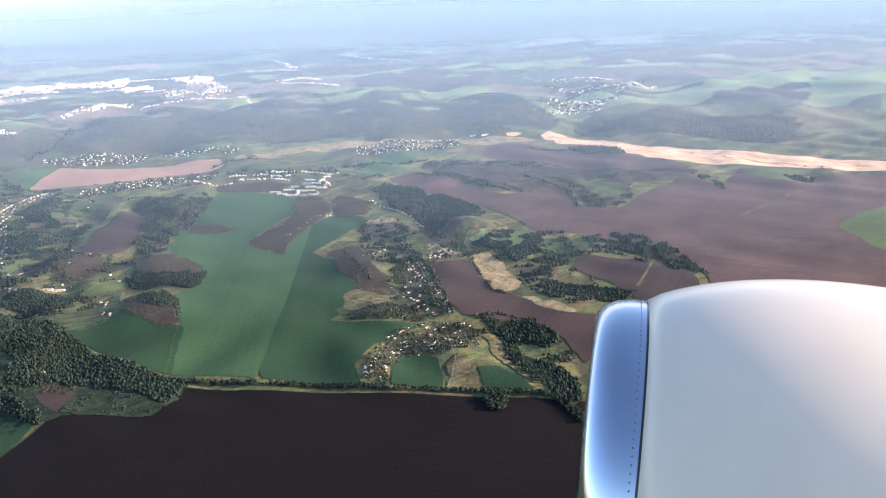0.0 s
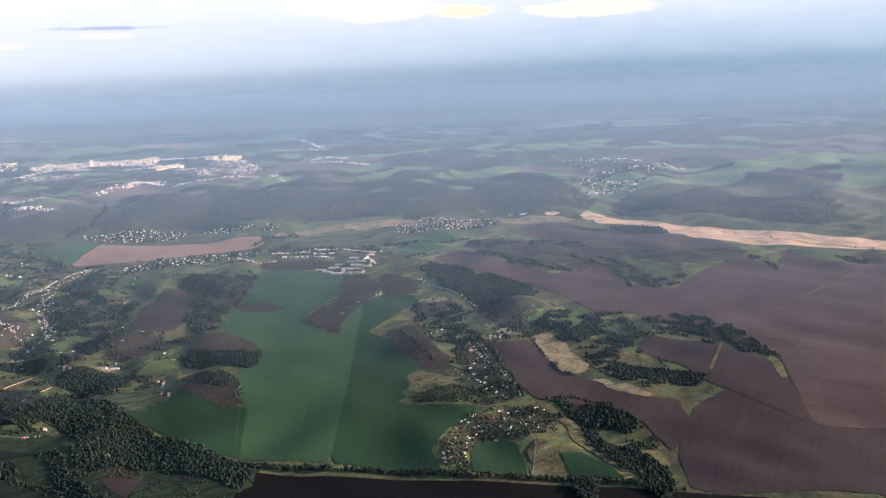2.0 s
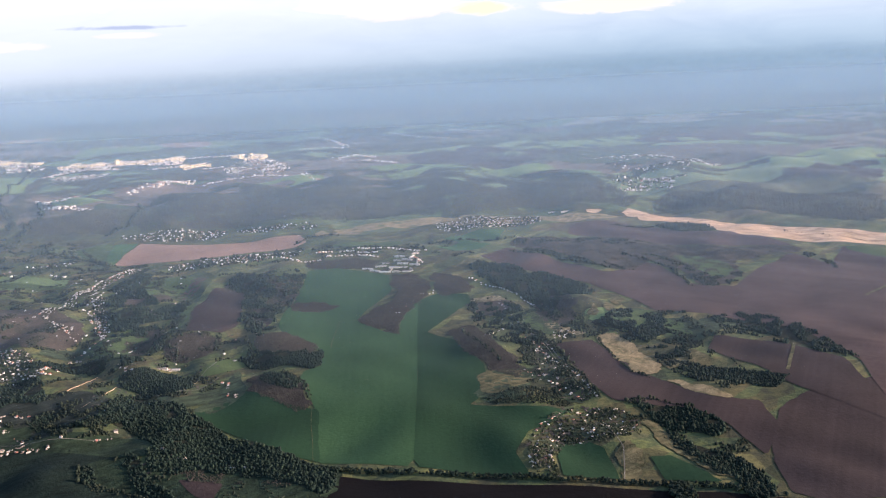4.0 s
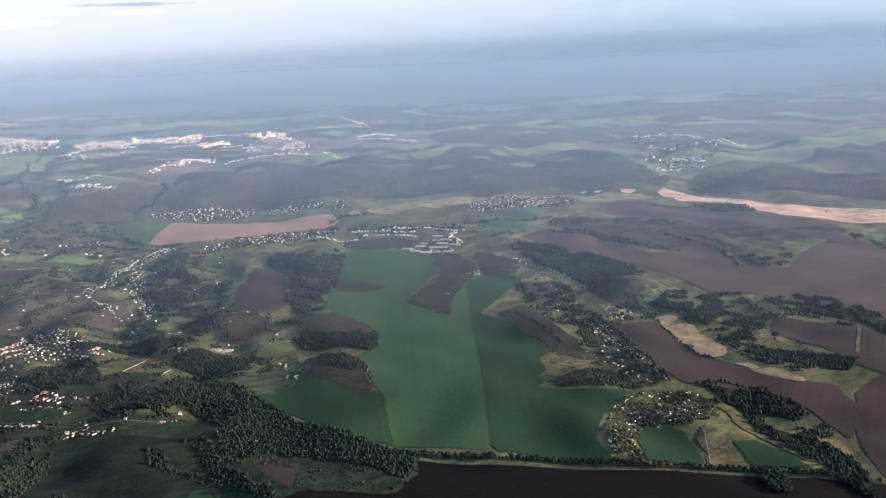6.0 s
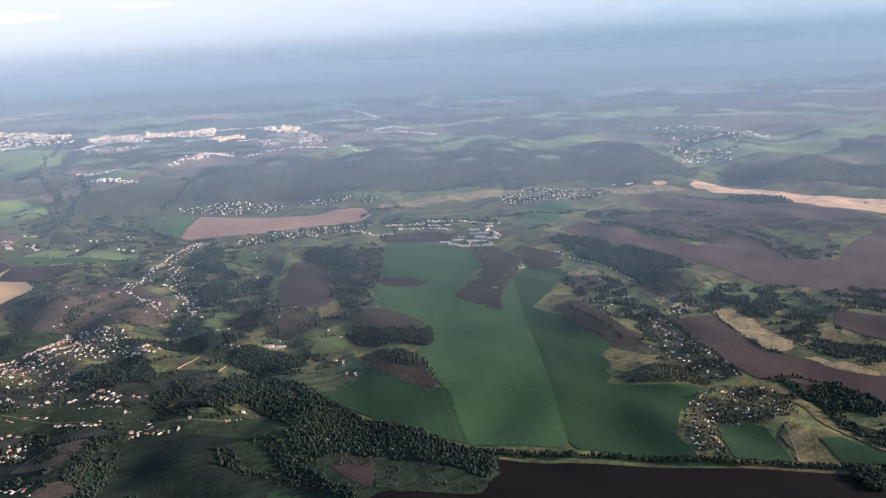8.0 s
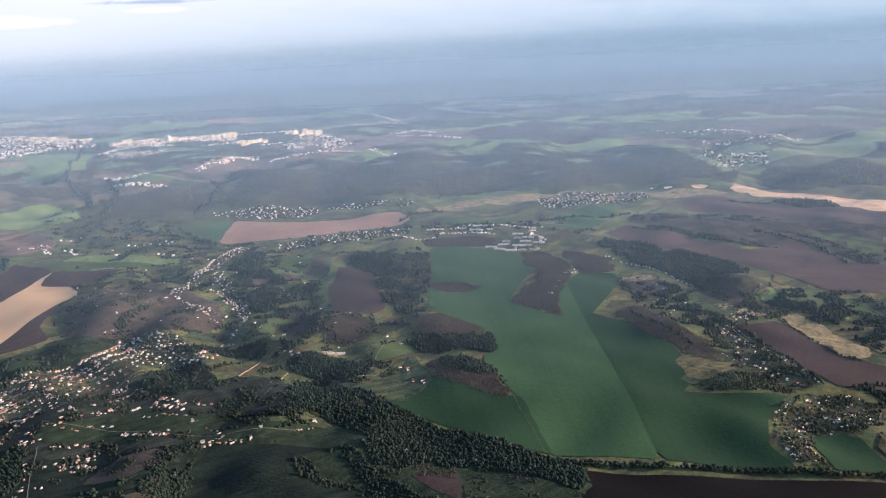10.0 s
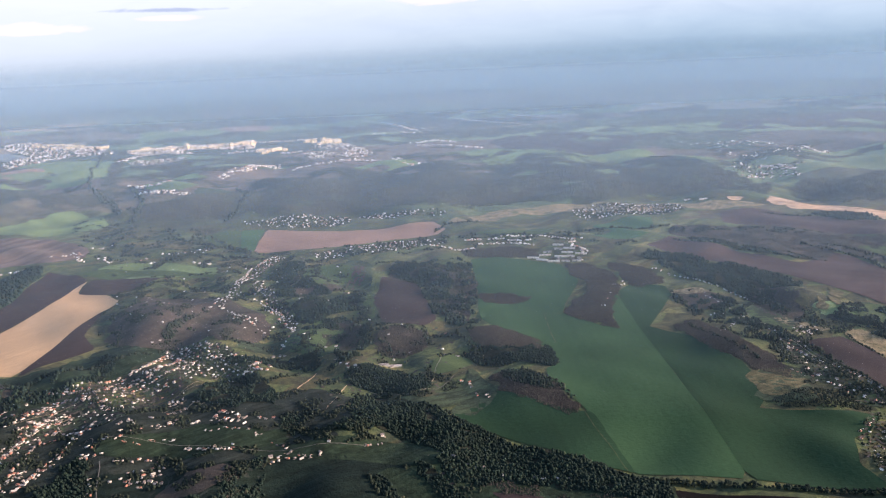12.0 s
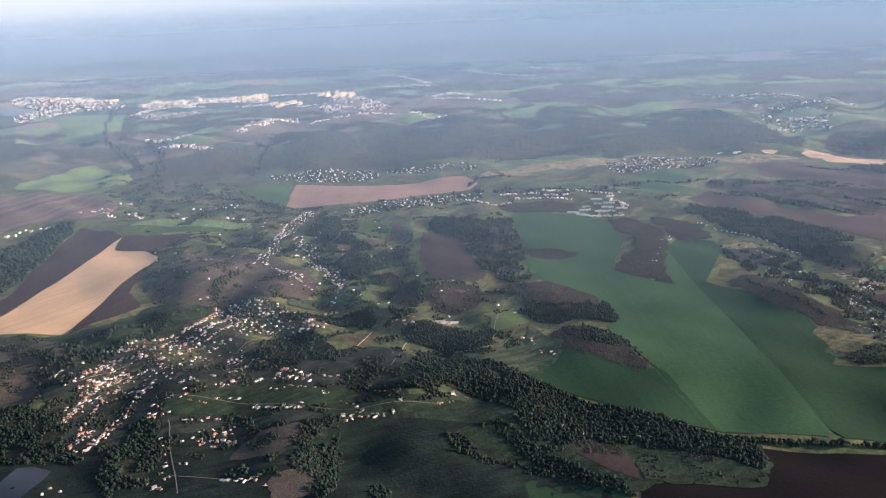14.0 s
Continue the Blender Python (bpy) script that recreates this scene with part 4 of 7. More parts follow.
wood("green_wood", GR, GREEN_CROWN, [(-480, 548), (-470, 555), (-461, 516), (-469, 483), (-480, 489)], 1.20, 0.78, edge=6, tall=1.4, thin=-0.25)
wood("green_wood", GR, GREEN_CROWN, [(-616, 550), (-619, 588), (-605, 592), (-586, 550), (-574, 506), (-601, 506), (-614, 530)], 1.20, 0.78, edge=6, tall=1.4, thin=-0.25)
wood("green_wood", GR, GREEN_CROWN, [(-751, 623), (-692, 607), (-655, 580), (-653, 552), (-626, 532), (-656, 535), (-703, 540)], 1.20, 0.78, edge=6, tall=1.4, thin=-0.25)
wood("green_wood", SC, GREEN_CROWN, [(-397, 1069), (-323, 1083), (-317, 949), (-321, 880), (-320, 797), (-354, 847), (-392, 1006)], 1.75, 1.1, edge=7, tall=1.35, thin=0.02)
wood("green_wood", SC, GREEN_CROWN, [(-89, 1079), (-54, 1049), (-9, 1060), (43, 951), (-2, 923), (-36, 901), (-55, 967), (-93, 1012)], 1.75, 1.1, edge=7, tall=1.35, thin=0.02)
wood("green_wood", SC, GREEN_CROWN, [(26, 835), (80, 878), (105, 754), (78, 712), (50, 762), (30, 801)], 1.75, 1.1, edge=7, tall=1.35, thin=0.02)
wood("green_wood", SC, GREEN_CROWN, [(149, 838), (189, 828), (220, 786), (234, 702), (207, 722), (176, 771), (146, 791)], 1.75, 1.1, edge=7, tall=1.35, thin=0.02)
wood("green_wood", SC, GREEN_CROWN, [(-732, 688), (-714, 730), (-663, 737), (-645, 758), (-649, 726), (-673, 702), (-687, 669), (-719, 660)], 1.75, 1.1, edge=7, tall=1.35, thin=0.02)
wood("green_wood", SC, GREEN_CROWN, [(-514, 781), (-439, 771), (-412, 758), (-435, 735), (-497, 751)], 1.75, 1.1, edge=7, tall=1.35, thin=0.02)
wood("green_wood", SC, GREEN_CROWN, [(-603, 1100), (-517, 992), (-451, 924), (-449, 855), (-488, 819), (-524, 888), (-582, 1009)], 1.75, 1.1, edge=7, tall=1.35, thin=0.02)
wood("green_wood", SC, GREEN_CROWN, [(-110, 923), (-56, 910), (-29, 818), (-40, 765), (-62, 763), (-93, 872)], 1.75, 1.1, edge=7, tall=1.35, thin=0.02)
wood("green_wood", "dark green shelter belt between fields", GREEN_CROWN, [(-934, 958), (-930, 1128), (-890, 1105), (-865, 951), (-852, 857), (-872, 830)], 2.6, 1.8, edge=2)
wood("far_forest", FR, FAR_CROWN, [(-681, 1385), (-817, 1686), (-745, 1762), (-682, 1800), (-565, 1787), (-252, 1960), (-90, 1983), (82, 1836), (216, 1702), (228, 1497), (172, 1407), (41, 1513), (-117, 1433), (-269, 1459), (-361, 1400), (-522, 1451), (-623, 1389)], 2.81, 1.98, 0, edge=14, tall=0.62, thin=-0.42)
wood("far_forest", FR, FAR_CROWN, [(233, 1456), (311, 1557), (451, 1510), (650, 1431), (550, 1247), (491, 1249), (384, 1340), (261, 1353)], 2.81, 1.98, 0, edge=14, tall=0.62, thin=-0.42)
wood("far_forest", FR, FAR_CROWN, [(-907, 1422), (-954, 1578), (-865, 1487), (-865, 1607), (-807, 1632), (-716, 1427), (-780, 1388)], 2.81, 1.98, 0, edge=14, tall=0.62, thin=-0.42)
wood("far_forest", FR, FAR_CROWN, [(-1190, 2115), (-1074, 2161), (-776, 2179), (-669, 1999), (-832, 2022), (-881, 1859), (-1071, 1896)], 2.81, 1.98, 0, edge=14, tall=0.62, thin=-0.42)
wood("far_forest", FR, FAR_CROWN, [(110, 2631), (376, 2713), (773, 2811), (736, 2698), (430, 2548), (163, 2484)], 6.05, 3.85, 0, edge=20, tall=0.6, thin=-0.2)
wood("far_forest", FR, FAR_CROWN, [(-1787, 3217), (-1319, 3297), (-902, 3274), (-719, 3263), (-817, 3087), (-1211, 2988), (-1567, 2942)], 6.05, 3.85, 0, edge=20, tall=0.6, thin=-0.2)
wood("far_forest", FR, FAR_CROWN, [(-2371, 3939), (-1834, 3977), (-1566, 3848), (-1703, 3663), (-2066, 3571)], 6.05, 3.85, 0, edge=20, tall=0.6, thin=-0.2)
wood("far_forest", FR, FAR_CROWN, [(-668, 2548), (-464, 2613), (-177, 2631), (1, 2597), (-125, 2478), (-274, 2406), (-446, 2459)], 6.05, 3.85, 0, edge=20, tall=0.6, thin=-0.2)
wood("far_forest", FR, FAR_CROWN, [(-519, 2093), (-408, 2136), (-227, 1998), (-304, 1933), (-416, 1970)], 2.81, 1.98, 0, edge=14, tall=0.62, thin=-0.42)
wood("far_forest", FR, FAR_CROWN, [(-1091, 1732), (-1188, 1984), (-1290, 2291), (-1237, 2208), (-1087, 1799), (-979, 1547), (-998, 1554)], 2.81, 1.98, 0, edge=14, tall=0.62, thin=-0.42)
wood("scattered_trees", "scattered bushes and small trees over rough pasture", SCRUB_CROWN, [(-829, 1102), (-681, 1126), (-569, 1149), (-486, 1089), (-421, 867), (-351, 831), (-319, 736), (-354, 711), (-440, 734), (-547, 815), (-658, 814)], 2.3, 1.0, edge=6, thin=0.17)
wood("scattered_trees", "scattered bushes and small trees over rough pasture", SCRUB_CROWN, [(-761, 717), (-696, 685), (-628, 678), (-530, 688), (-429, 686), (-419, 596), (-475, 597), (-462, 534), (-657, 537)], 1.9, 0.85, edge=6, thin=0.12)
wood("scattered_trees", "scattered bushes and small trees over rough pasture", SCRUB_CROWN, [(-111, 942), (-29, 911), (26, 828), (92, 824), (138, 749), (124, 638), (90, 654), (53, 788), (-11, 776), (-28, 751), (-8, 660), (-28, 647), (-62, 641), (-60, 723), (-101, 826)], 2.5, 1.0, edge=6, thin=0.06)
wood("scattered_trees", "scattered bushes and small trees over rough pasture", SCRUB_CROWN, [(26, 835), (91, 868), (155, 839), (220, 786), (166, 776), (118, 765), (99, 712), (135, 679), (119, 649), (74, 684), (49, 751), (53, 788)], 2.5, 1.0, edge=6, thin=0.06)
wood("scattered_trees", "scattered bushes and small trees over rough pasture", SCRUB_CROWN, [(6, 636), (66, 616), (83, 578), (92, 531), (77, 468), (59, 499), (32, 555), (22, 595)], 2.5, 1.0, edge=6, thin=0.06)
wood("scattered_trees", "scattered bushes and small trees over rough pasture", SCRUB_CROWN, [(-490, 758), (-365, 731), (-311, 673), (-345, 645), (-323, 586), (-316, 531), (-361, 522)], 2.0, 0.9, edge=6, thin=0.12)
wood("scattered_trees", "scattered distant trees and hedges", SCRUB_CROWN, [(-1046, 1464), (-752, 1324), (-620, 1153), (-469, 1204), (-354, 1226), (-303, 1239), (-165, 1235), (-79, 1251), (-48, 1209), (-118, 1111), (-165, 1177), (-312, 1169), (-322, 1126), (-556, 1112), (-829, 1102)], 3.6, 1.3, edge=6, thin=0.2)

wood("green_wood", GR, GREEN_CROWN, [(-331, 771), (-303, 763), (-266, 770), (-252, 753), (-249, 727), (-284, 737), (-310, 736), (-331, 755)], 1.25, 0.78, edge=4, tall=1.4, thin=-0.2)
wood("green_wood", GR, GREEN_CROWN, [(-305, 725), (-288, 726), (-266, 698), (-259, 680), (-276, 677), (-297, 693)], 1.25, 0.78, edge=4, tall=1.4, thin=-0.2, open_land=False)
wood("green_wood", GR, GREEN_CROWN, [(-428, 1064), (-416, 1080), (-400, 1095), (-375, 1010), (-384, 1000), (-407, 1012)], 1.6, 1.05, edge=4, tall=1.3, thin=-0.2)
wood("brown_wood", BR, BROWN_CROWN, [(-528, 561), (-509, 564), (-487, 562), (-473, 556), (-469, 537), (-463, 507), (-497, 504)], 0.94, 0.66, 0, edge=6, tall=1.05, thin=0.08, open_land=False)
wood("brown_wood", BR, BROWN_CROWN, [(-386, 1055), (-353, 1055), (-322, 1038), (-312, 948), (-332, 923), (-321, 840), (-349, 848), (-368, 905), (-368, 967)], 1.14, 0.77, 0, edge=6, tall=1.05, thin=-0.2)
hedge("dark tree line round a low pasture", SCRUB_CROWN, [(-399, 552), (-391, 536), (-377, 528), (-348, 519), (-316, 505), (-307, 499)], 3.0, 1.0, 1.3)
wood("green_wood", SC, GREEN_CROWN, [(-524, 920), (-501, 947), (-464, 956), (-445, 967), (-442, 917), (-466, 894), (-485, 868), (-505, 854), (-517, 885)], 1.75, 1.1, edge=5, tall=1.35, thin=-0.1)
wood("green_wood", SC, GREEN_CROWN, [(-557, 1015), (-563, 1086), (-551, 1110), (-530, 1057), (-534, 990), (-554, 955), (-562, 946), (-560, 994)], 1.75, 1.1, edge=4, tall=1.35, thin=-0.2)
wood("green_wood", GR, GREEN_CROWN, [(-558, 768), (-476, 776), (-461, 758), (-470, 750), (-547, 750)], 1.29, 0.80, edge=4, tall=1.4, thin=-0.2)
wood("green_wood", GR, GREEN_CROWN, [(-438, 805), (-439, 857), (-427, 840), (-426, 796), (-427, 772), (-434, 775)], 1.29, 0.80, edge=3, tall=1.4)
wood("brown_wood", BR, BROWN_CROWN, [(-475, 837), (-463, 878), (-443, 868), (-433, 841), (-438, 805), (-452, 791), (-469, 814)], 1.01, 0.74, 0, edge=6, tall=1.05, thin=-0.2)
wood("brown_wood", BR, BROWN_CROWN, [(-418, 820), (-386, 829), (-368, 817), (-387, 790), (-417, 776)], 1.01, 0.74, 0, edge=6, tall=1.05, thin=-0.2)
hedge("line of dark trees along a gully", SCRUB_CROWN, [(-632, 821), (-620, 869), (-605, 890)], 4.5, 1.0, 1.4)
hedge("line of dark trees along a gully", SCRUB_CROWN, [(-518, 879), (-560, 952), (-557, 1034), (-518, 1069)], 4.5, 1.0, 1.4)
hedge("line of dark trees along a gully", SCRUB_CROWN, [(-456, 804), (-447, 852), (-441, 875)], 4.5, 1.0, 1.4)
hedge("line of dark trees along a gully", SCRUB_CROWN, [(-421, 783), (-432, 852)], 4.5, 1.0, 1.4)
hedge("line of dark trees along a gully", SCRUB_CROWN, [(-447, 1086), (-407, 1083), (-377, 1014), (-366, 1031)], 4.5, 1.0, 1.4)
hedge("line of dark trees along a gully", SCRUB_CROWN, [(-375, 831), (-363, 785)], 4.5, 1.0, 1.4)
hedge("line of dark trees along a gully", SCRUB_CROWN, [(-555, 682), (-502, 707), (-478, 734)], 4.5, 1.0, 1.4)
hedge("line of dark trees along a gully", SCRUB_CROWN, [(-542, 928), (-504, 962), (-478, 968)], 4.5, 1.0, 1.4)
hedge("line of dark trees along a gully", SCRUB_CROWN, [(-432, 775), (-422, 810), (-410, 836)], 4.5, 1.0, 1.4)
hedge("line of dark trees along a gully", SCRUB_CROWN, [(-633, 827), (-618, 869)], 4.5, 1.0, 1.4)
hedge("line of dark trees along a gully", SCRUB_CROWN, [(-696, 903), (-702, 952), (-686, 977)], 4.5, 1.0, 1.4)
hedge("line of dark trees along a gully", SCRUB_CROWN, [(-746, 985), (-730, 1022), (-687, 1037), (-619, 972)], 4.5, 1.0, 1.4)
hedge("line of dark trees along a gully", SCRUB_CROWN, [(15, 631), (40, 639), (66, 617)], 4.5, 1.0, 1.4)
hedge("line of dark trees along a gully", SCRUB_CROWN, [(-27, 760), (-15, 713), (-6, 651)], 4.5, 1.0, 1.4)
hedge("line of dark trees along a gully", SCRUB_CROWN, [(-119, 821), (-95, 757), (-82, 722)], 4.5, 1.0, 1.4)
hedge("line of dark trees along a gully", SCRUB_CROWN, [(70, 690), (97, 667)], 4.5, 1.0, 1.4)
hedge("line of dark trees along a gully", SCRUB_CROWN, [(19, 811), (53, 788), (85, 767), (116, 751)], 4.5, 1.0, 1.4)
hedge("line of dark trees between distant fields", SCRUB_CROWN, [(-45, 1151), (27, 1099), (81, 1037)], 5.0, 1.5, 2.2)
hedge("line of dark trees between distant fields", SCRUB_CROWN, [(113, 1110), (157, 1029), (159, 945)], 5.0, 1.5, 2.2)
hedge("line of dark trees between distant fields", SCRUB_CROWN, [(130, 1298), (183, 1264), (239, 1279)], 5.0, 1.5, 2.2)
hedge("line of dark trees between distant fields", SCRUB_CROWN, [(-165, 1235), (-80, 1224), (-29, 1228)], 5.0, 1.5, 2.2)
hedge("line of dark trees between distant fields", SCRUB_CROWN, [(-333, 1202), (-249, 1212), (-165, 1191)], 5.0, 1.5, 2.2)
hedge("line of dark trees between distant fields", SCRUB_CROWN, [(-375, 1250), (-355, 1296), (-309, 1291)], 5.0, 1.5, 2.2)
hedge("line of dark trees between distant fields", SCRUB_CROWN, [(-627, 1151), (-675, 1206), (-717, 1265)], 5.0, 1.5, 2.2)
hedge("line of dark trees between distant fields", SCRUB_CROWN, [(-756, 1129), (-695, 1156), (-621, 1135)], 5.0, 1.5, 2.2)
hedge("line of dark trees along a gully", SCRUB_CROWN, [(-459, 618), (-453, 646), (-463, 663)], 4.5, 1.0, 1.4)
hedge("line of dark trees along a gully", SCRUB_CROWN, [(-556, 704), (-523, 727)], 4.5, 1.0, 1.4)
hedge("line of dark trees along a gully", SCRUB_CROWN, [(-642, 682), (-600, 662), (-562, 669)], 4.5, 1.0, 1.4)
hedge("line of dark trees along a gully", SCRUB_CROWN, [(-679, 640), (-673, 610)], 4.5, 1.0, 1.4)
hedge("line of dark trees along a gully", SCRUB_CROWN, [(-341, 812), (-322, 762), (-308, 739)], 4.5, 1.0, 1.4)
hedge("line of dark trees along a gully", SCRUB_CROWN, [(-285, 725), (-259, 692), (-249, 661)], 4.5, 1.0, 1.4)
hedge("line of dark trees along a gully", SCRUB_CROWN, [(-741, 715), (-697, 726), (-660, 755), (-625, 800)], 4.5, 1.0, 1.4)
hedge("line of dark trees between distant fields", SCRUB_CROWN, [(-788, 1261), (-700, 1206), (-613, 1156), (-575, 1164)], 5.0, 1.5, 2.2)

wood("green_wood", GR, GREEN_CROWN, [(-630, 826), (-632, 843), (-626, 859), (-617, 865), (-617, 847), (-623, 830)], 1.16, 0.74, edge=4, tall=1.45)
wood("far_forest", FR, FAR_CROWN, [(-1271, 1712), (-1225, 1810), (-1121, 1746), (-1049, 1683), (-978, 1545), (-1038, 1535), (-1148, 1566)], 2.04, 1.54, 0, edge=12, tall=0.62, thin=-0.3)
hedge("dark tree line down a distant ravine", SCRUB_CROWN, [(-1105, 1732), (-1055, 1671), (-927, 1431)], 7.0, 2.2, 2.6)
hedge("dark tree line down a distant ravine", SCRUB_CROWN, [(-1031, 1745), (-954, 1605), (-898, 1444), (-895, 1397)], 7.0, 2.2, 2.6)
hedge("dark tree line down a distant ravine", SCRUB_CROWN, [(-813, 1748), (-741, 1584), (-746, 1535), (-724, 1365)], 7.0, 2.2, 2.6)

wood("brown_wood", BR, BROWN_CROWN, [(73, 1148), (128, 1121), (174, 1155), (249, 1120), (227, 1054), (194, 1084), (164, 1095), (126, 1104)], 1.5, 1.0, 0, edge=6, thin=-0.15, open_land=False)
wood("scrub_wood", SC, SCRUB_CROWN, [(127, 1111), (160, 1065), (171, 995), (173, 946), (182, 934), (224, 957), (236, 1001), (204, 979), (182, 1000), (173, 1076)], 1.9, 1.1, 1, edge=4, thin=-0.1, open_land=False)
wood("scrub_wood", SC, SCRUB_CROWN, [(-35, 1170), (7, 1148), (46, 1106), (70, 1050), (52, 1083), (6, 1116)], 1.7, 1.0, 1, edge=3, thin=-0.2, open_land=False)
wood("scrub_wood", SC, SCRUB_CROWN, [(71, 1072), (85, 1052), (116, 1025), (94, 1028)], 1.7, 1.0, 1, edge=3, thin=-0.2, open_land=False)
wood("scrub_wood", SC, SCRUB_CROWN, [(-35, 1191), (-30, 1234), (-1, 1217), (60, 1213), (121, 1202), (180, 1166), (117, 1169), (50, 1183), (-1, 1186)], 2.0, 1.1, 1, edge=4, thin=-0.05, open_land=False)
wood("scrub_wood", SC, SCRUB_CROWN, [(195, 1290), (235, 1307), (263, 1285), (291, 1245), (255, 1222), (228, 1219), (201, 1244)], 2.4, 1.3, 1, edge=4, thin=0.0, open_land=False)
wood("scrub_wood", SC, SCRUB_CROWN, [(347, 1082), (361, 1059), (363, 1025), (357, 991), (342, 1003), (336, 1031)], 2.0, 1.1, 1, edge=4, thin=0.05, open_land=False)
wood("scrub_wood", SC, SCRUB_CROWN, [(456, 1060), (484, 1053), (503, 1053), (469, 1012), (445, 1008)], 2.0, 1.2, 1, edge=4, thin=-0.1, open_land=False)
wood("green_wood", GR, GREEN_CROWN, [(-108, 1072), (-91, 1104), (-50, 1084), (-25, 1028), (4, 1012), (31, 972), (48, 946), (21, 889), (-5, 916), (-18, 906), (-6, 848), (-19, 852), (-34, 905), (-43, 939), (-69, 972), (-80, 1021)], 1.6, 1.05, 1, edge=5, tall=1.35, thin=-0.15, open_land=False)
wood("green_wood", GR, GREEN_CROWN, [(12, 820), (31, 839), (53, 819), (59, 801), (41, 800)], 1.29, 0.76, 1, edge=4, tall=1.35, thin=-0.25, open_land=False)
wood("green_wood", GR, GREEN_CROWN, [(58, 790), (76, 827), (98, 854), (99, 822), (84, 787), (64, 760)], 1.29, 0.76, 1, edge=4, tall=1.35, thin=0.0, open_land=False)
wood("green_wood", GR, GREEN_CROWN, [(154, 838), (188, 843), (227, 805), (228, 775), (244, 706), (231, 712), (208, 735), (184, 776), (158, 813)], 1.29, 0.76, 1, edge=4, tall=1.35, thin=-0.05, open_land=False)
wood("green_wood", GR, GREEN_CROWN, [(71, 700), (97, 712), (118, 694), (146, 680), (172, 679), (146, 655), (127, 660), (99, 676)], 1.20, 0.76, 1, edge=4, tall=1.35, thin=0.0, open_land=False)
hedge("dark bushes in the middle of a reed meadow", SCRUB_CROWN, [(364, 1235), (419, 1163), (479, 1127), (524, 1082)], 2.0, 0.8, 2.6)
hedge("thicket along the ploughed edge", SCRUB_CROWN, [(19, 783), (25, 729), (32, 696), (48, 679)], 2.0, 0.9, 1.3)
hedge("dark tree line down a distant ravine", SCRUB_CROWN, [(-1367, 2388), (-1198, 1914), (-1120, 1742), (-991, 1561), (-892, 1432)], 6.0, 2.0, 2.4)
wood("green_wood", GR, GREEN_CROWN, [(-617, 526), (-617, 575), (-611, 586), (-601, 575), (-600, 548), (-597, 514), (-597, 495), (-606, 496)], 1.20, 0.76, 1, edge=4, tall=1.3, thin=-0.2, open_land=False)
wood("scrub_wood", SC, SCRUB_CROWN, [(-714, 612), (-706, 639), (-683, 628), (-671, 585), (-643, 548), (-642, 526), (-663, 536), (-705, 573)], 1.6, 0.9, 1, edge=5, thin=-0.02, open_land=False)
wood("scrub_wood", SC, GREEN_CROWN, [(-537, 519), (-523, 530), (-501, 537), (-484, 555), (-472, 568), (-467, 544), (-478, 518), (-499, 518), (-514, 508)], 1.5, 0.95, 1, edge=4, thin=-0.1, open_land=False)
wood("scrub_wood", SC, GREEN_CROWN, [(-482, 575), (-477, 586), (-468, 548), (-461, 487), (-466, 488), (-473, 542)], 1.4, 0.9, 1, edge=3, thin=-0.1, open_land=False)
wood("scrub_wood", SC, GREEN_CROWN, [(-447, 487), (-444, 502), (-429, 512), (-425, 506), (-431, 489)], 1.4, 0.9, 1, edge=3, thin=-0.05, open_land=False)
wood("green_wood", GR, GREEN_CROWN, [(-558, 697), (-543, 731), (-509, 704), (-491, 685), (-497, 665), (-534, 666), (-552, 679)], 1.20, 0.72, 1, edge=4, thin=-0.25, open_land=False)
wood("green_wood", GR, GREEN_CROWN, [(-474, 622), (-473, 651), (-460, 644), (-457, 622), (-461, 615)], 1.20, 0.72, 1, edge=3, thin=-0.25)
wood("scrub_wood", SC, SCRUB_CROWN, [(-629, 813), (-633, 843), (-621, 861), (-618, 853), (-622, 815)], 1.6, 1.0, 1, edge=3, thin=-0.2, open_land=False)
wood("scrub_wood", SC, SCRUB_CROWN, [(-686, 856), (-681, 869), (-656, 853), (-659, 836)], 1.6, 0.9, 1, edge=3, thin=0.0, open_land=False)
wood("green_wood", GR, GREEN_CROWN, [(-660, 722), (-679, 781), (-672, 789), (-653, 767), (-649, 729)], 1.29, 0.76, 1, edge=4, thin=-0.25, open_land=False)
wood("brown_wood", BR, BROWN_CROWN, [(-451, 823), (-435, 835), (-429, 772), (-442, 781)], 1.0, 0.7, 0, edge=6, thin=-0.3, open_land=False)
wood("brown_wood", BR, BROWN_CROWN, [(-173, 1055), (-152, 994), (-155, 943), (-171, 897), (-180, 856), (-183, 819), (-198, 825), (-235, 861), (-225, 885), (-206, 910), (-189, 947), (-203, 998), (-208, 1049), (-189, 1058)], 0.82, 0.62, 0, edge=6, tall=1.05, thin=-0.5, open_land=False)
wood("brown_wood", BR, BROWN_CROWN, [(-152, 1063), (-129, 1037), (-102, 1003), (-102, 954), (-136, 948), (-150, 970)], 0.82, 0.62, 0, edge=6, tall=1.05, thin=-0.5, open_land=False)
wood("brown_wood", BR, BROWN_CROWN, [(-324, 935), (-306, 949), (-281, 936), (-256, 919), (-267, 904), (-306, 898)], 0.82, 0.62, 0, edge=6, tall=1.05, thin=-0.5, open_land=False)
wood("brown_wood", BR, BROWN_CROWN, [(-338, 816), (-302, 827), (-279, 802), (-259, 784), (-269, 762), (-291, 769), (-321, 773)], 0.82, 0.62, 0, edge=6, tall=1.05, thin=-0.5, open_land=False)
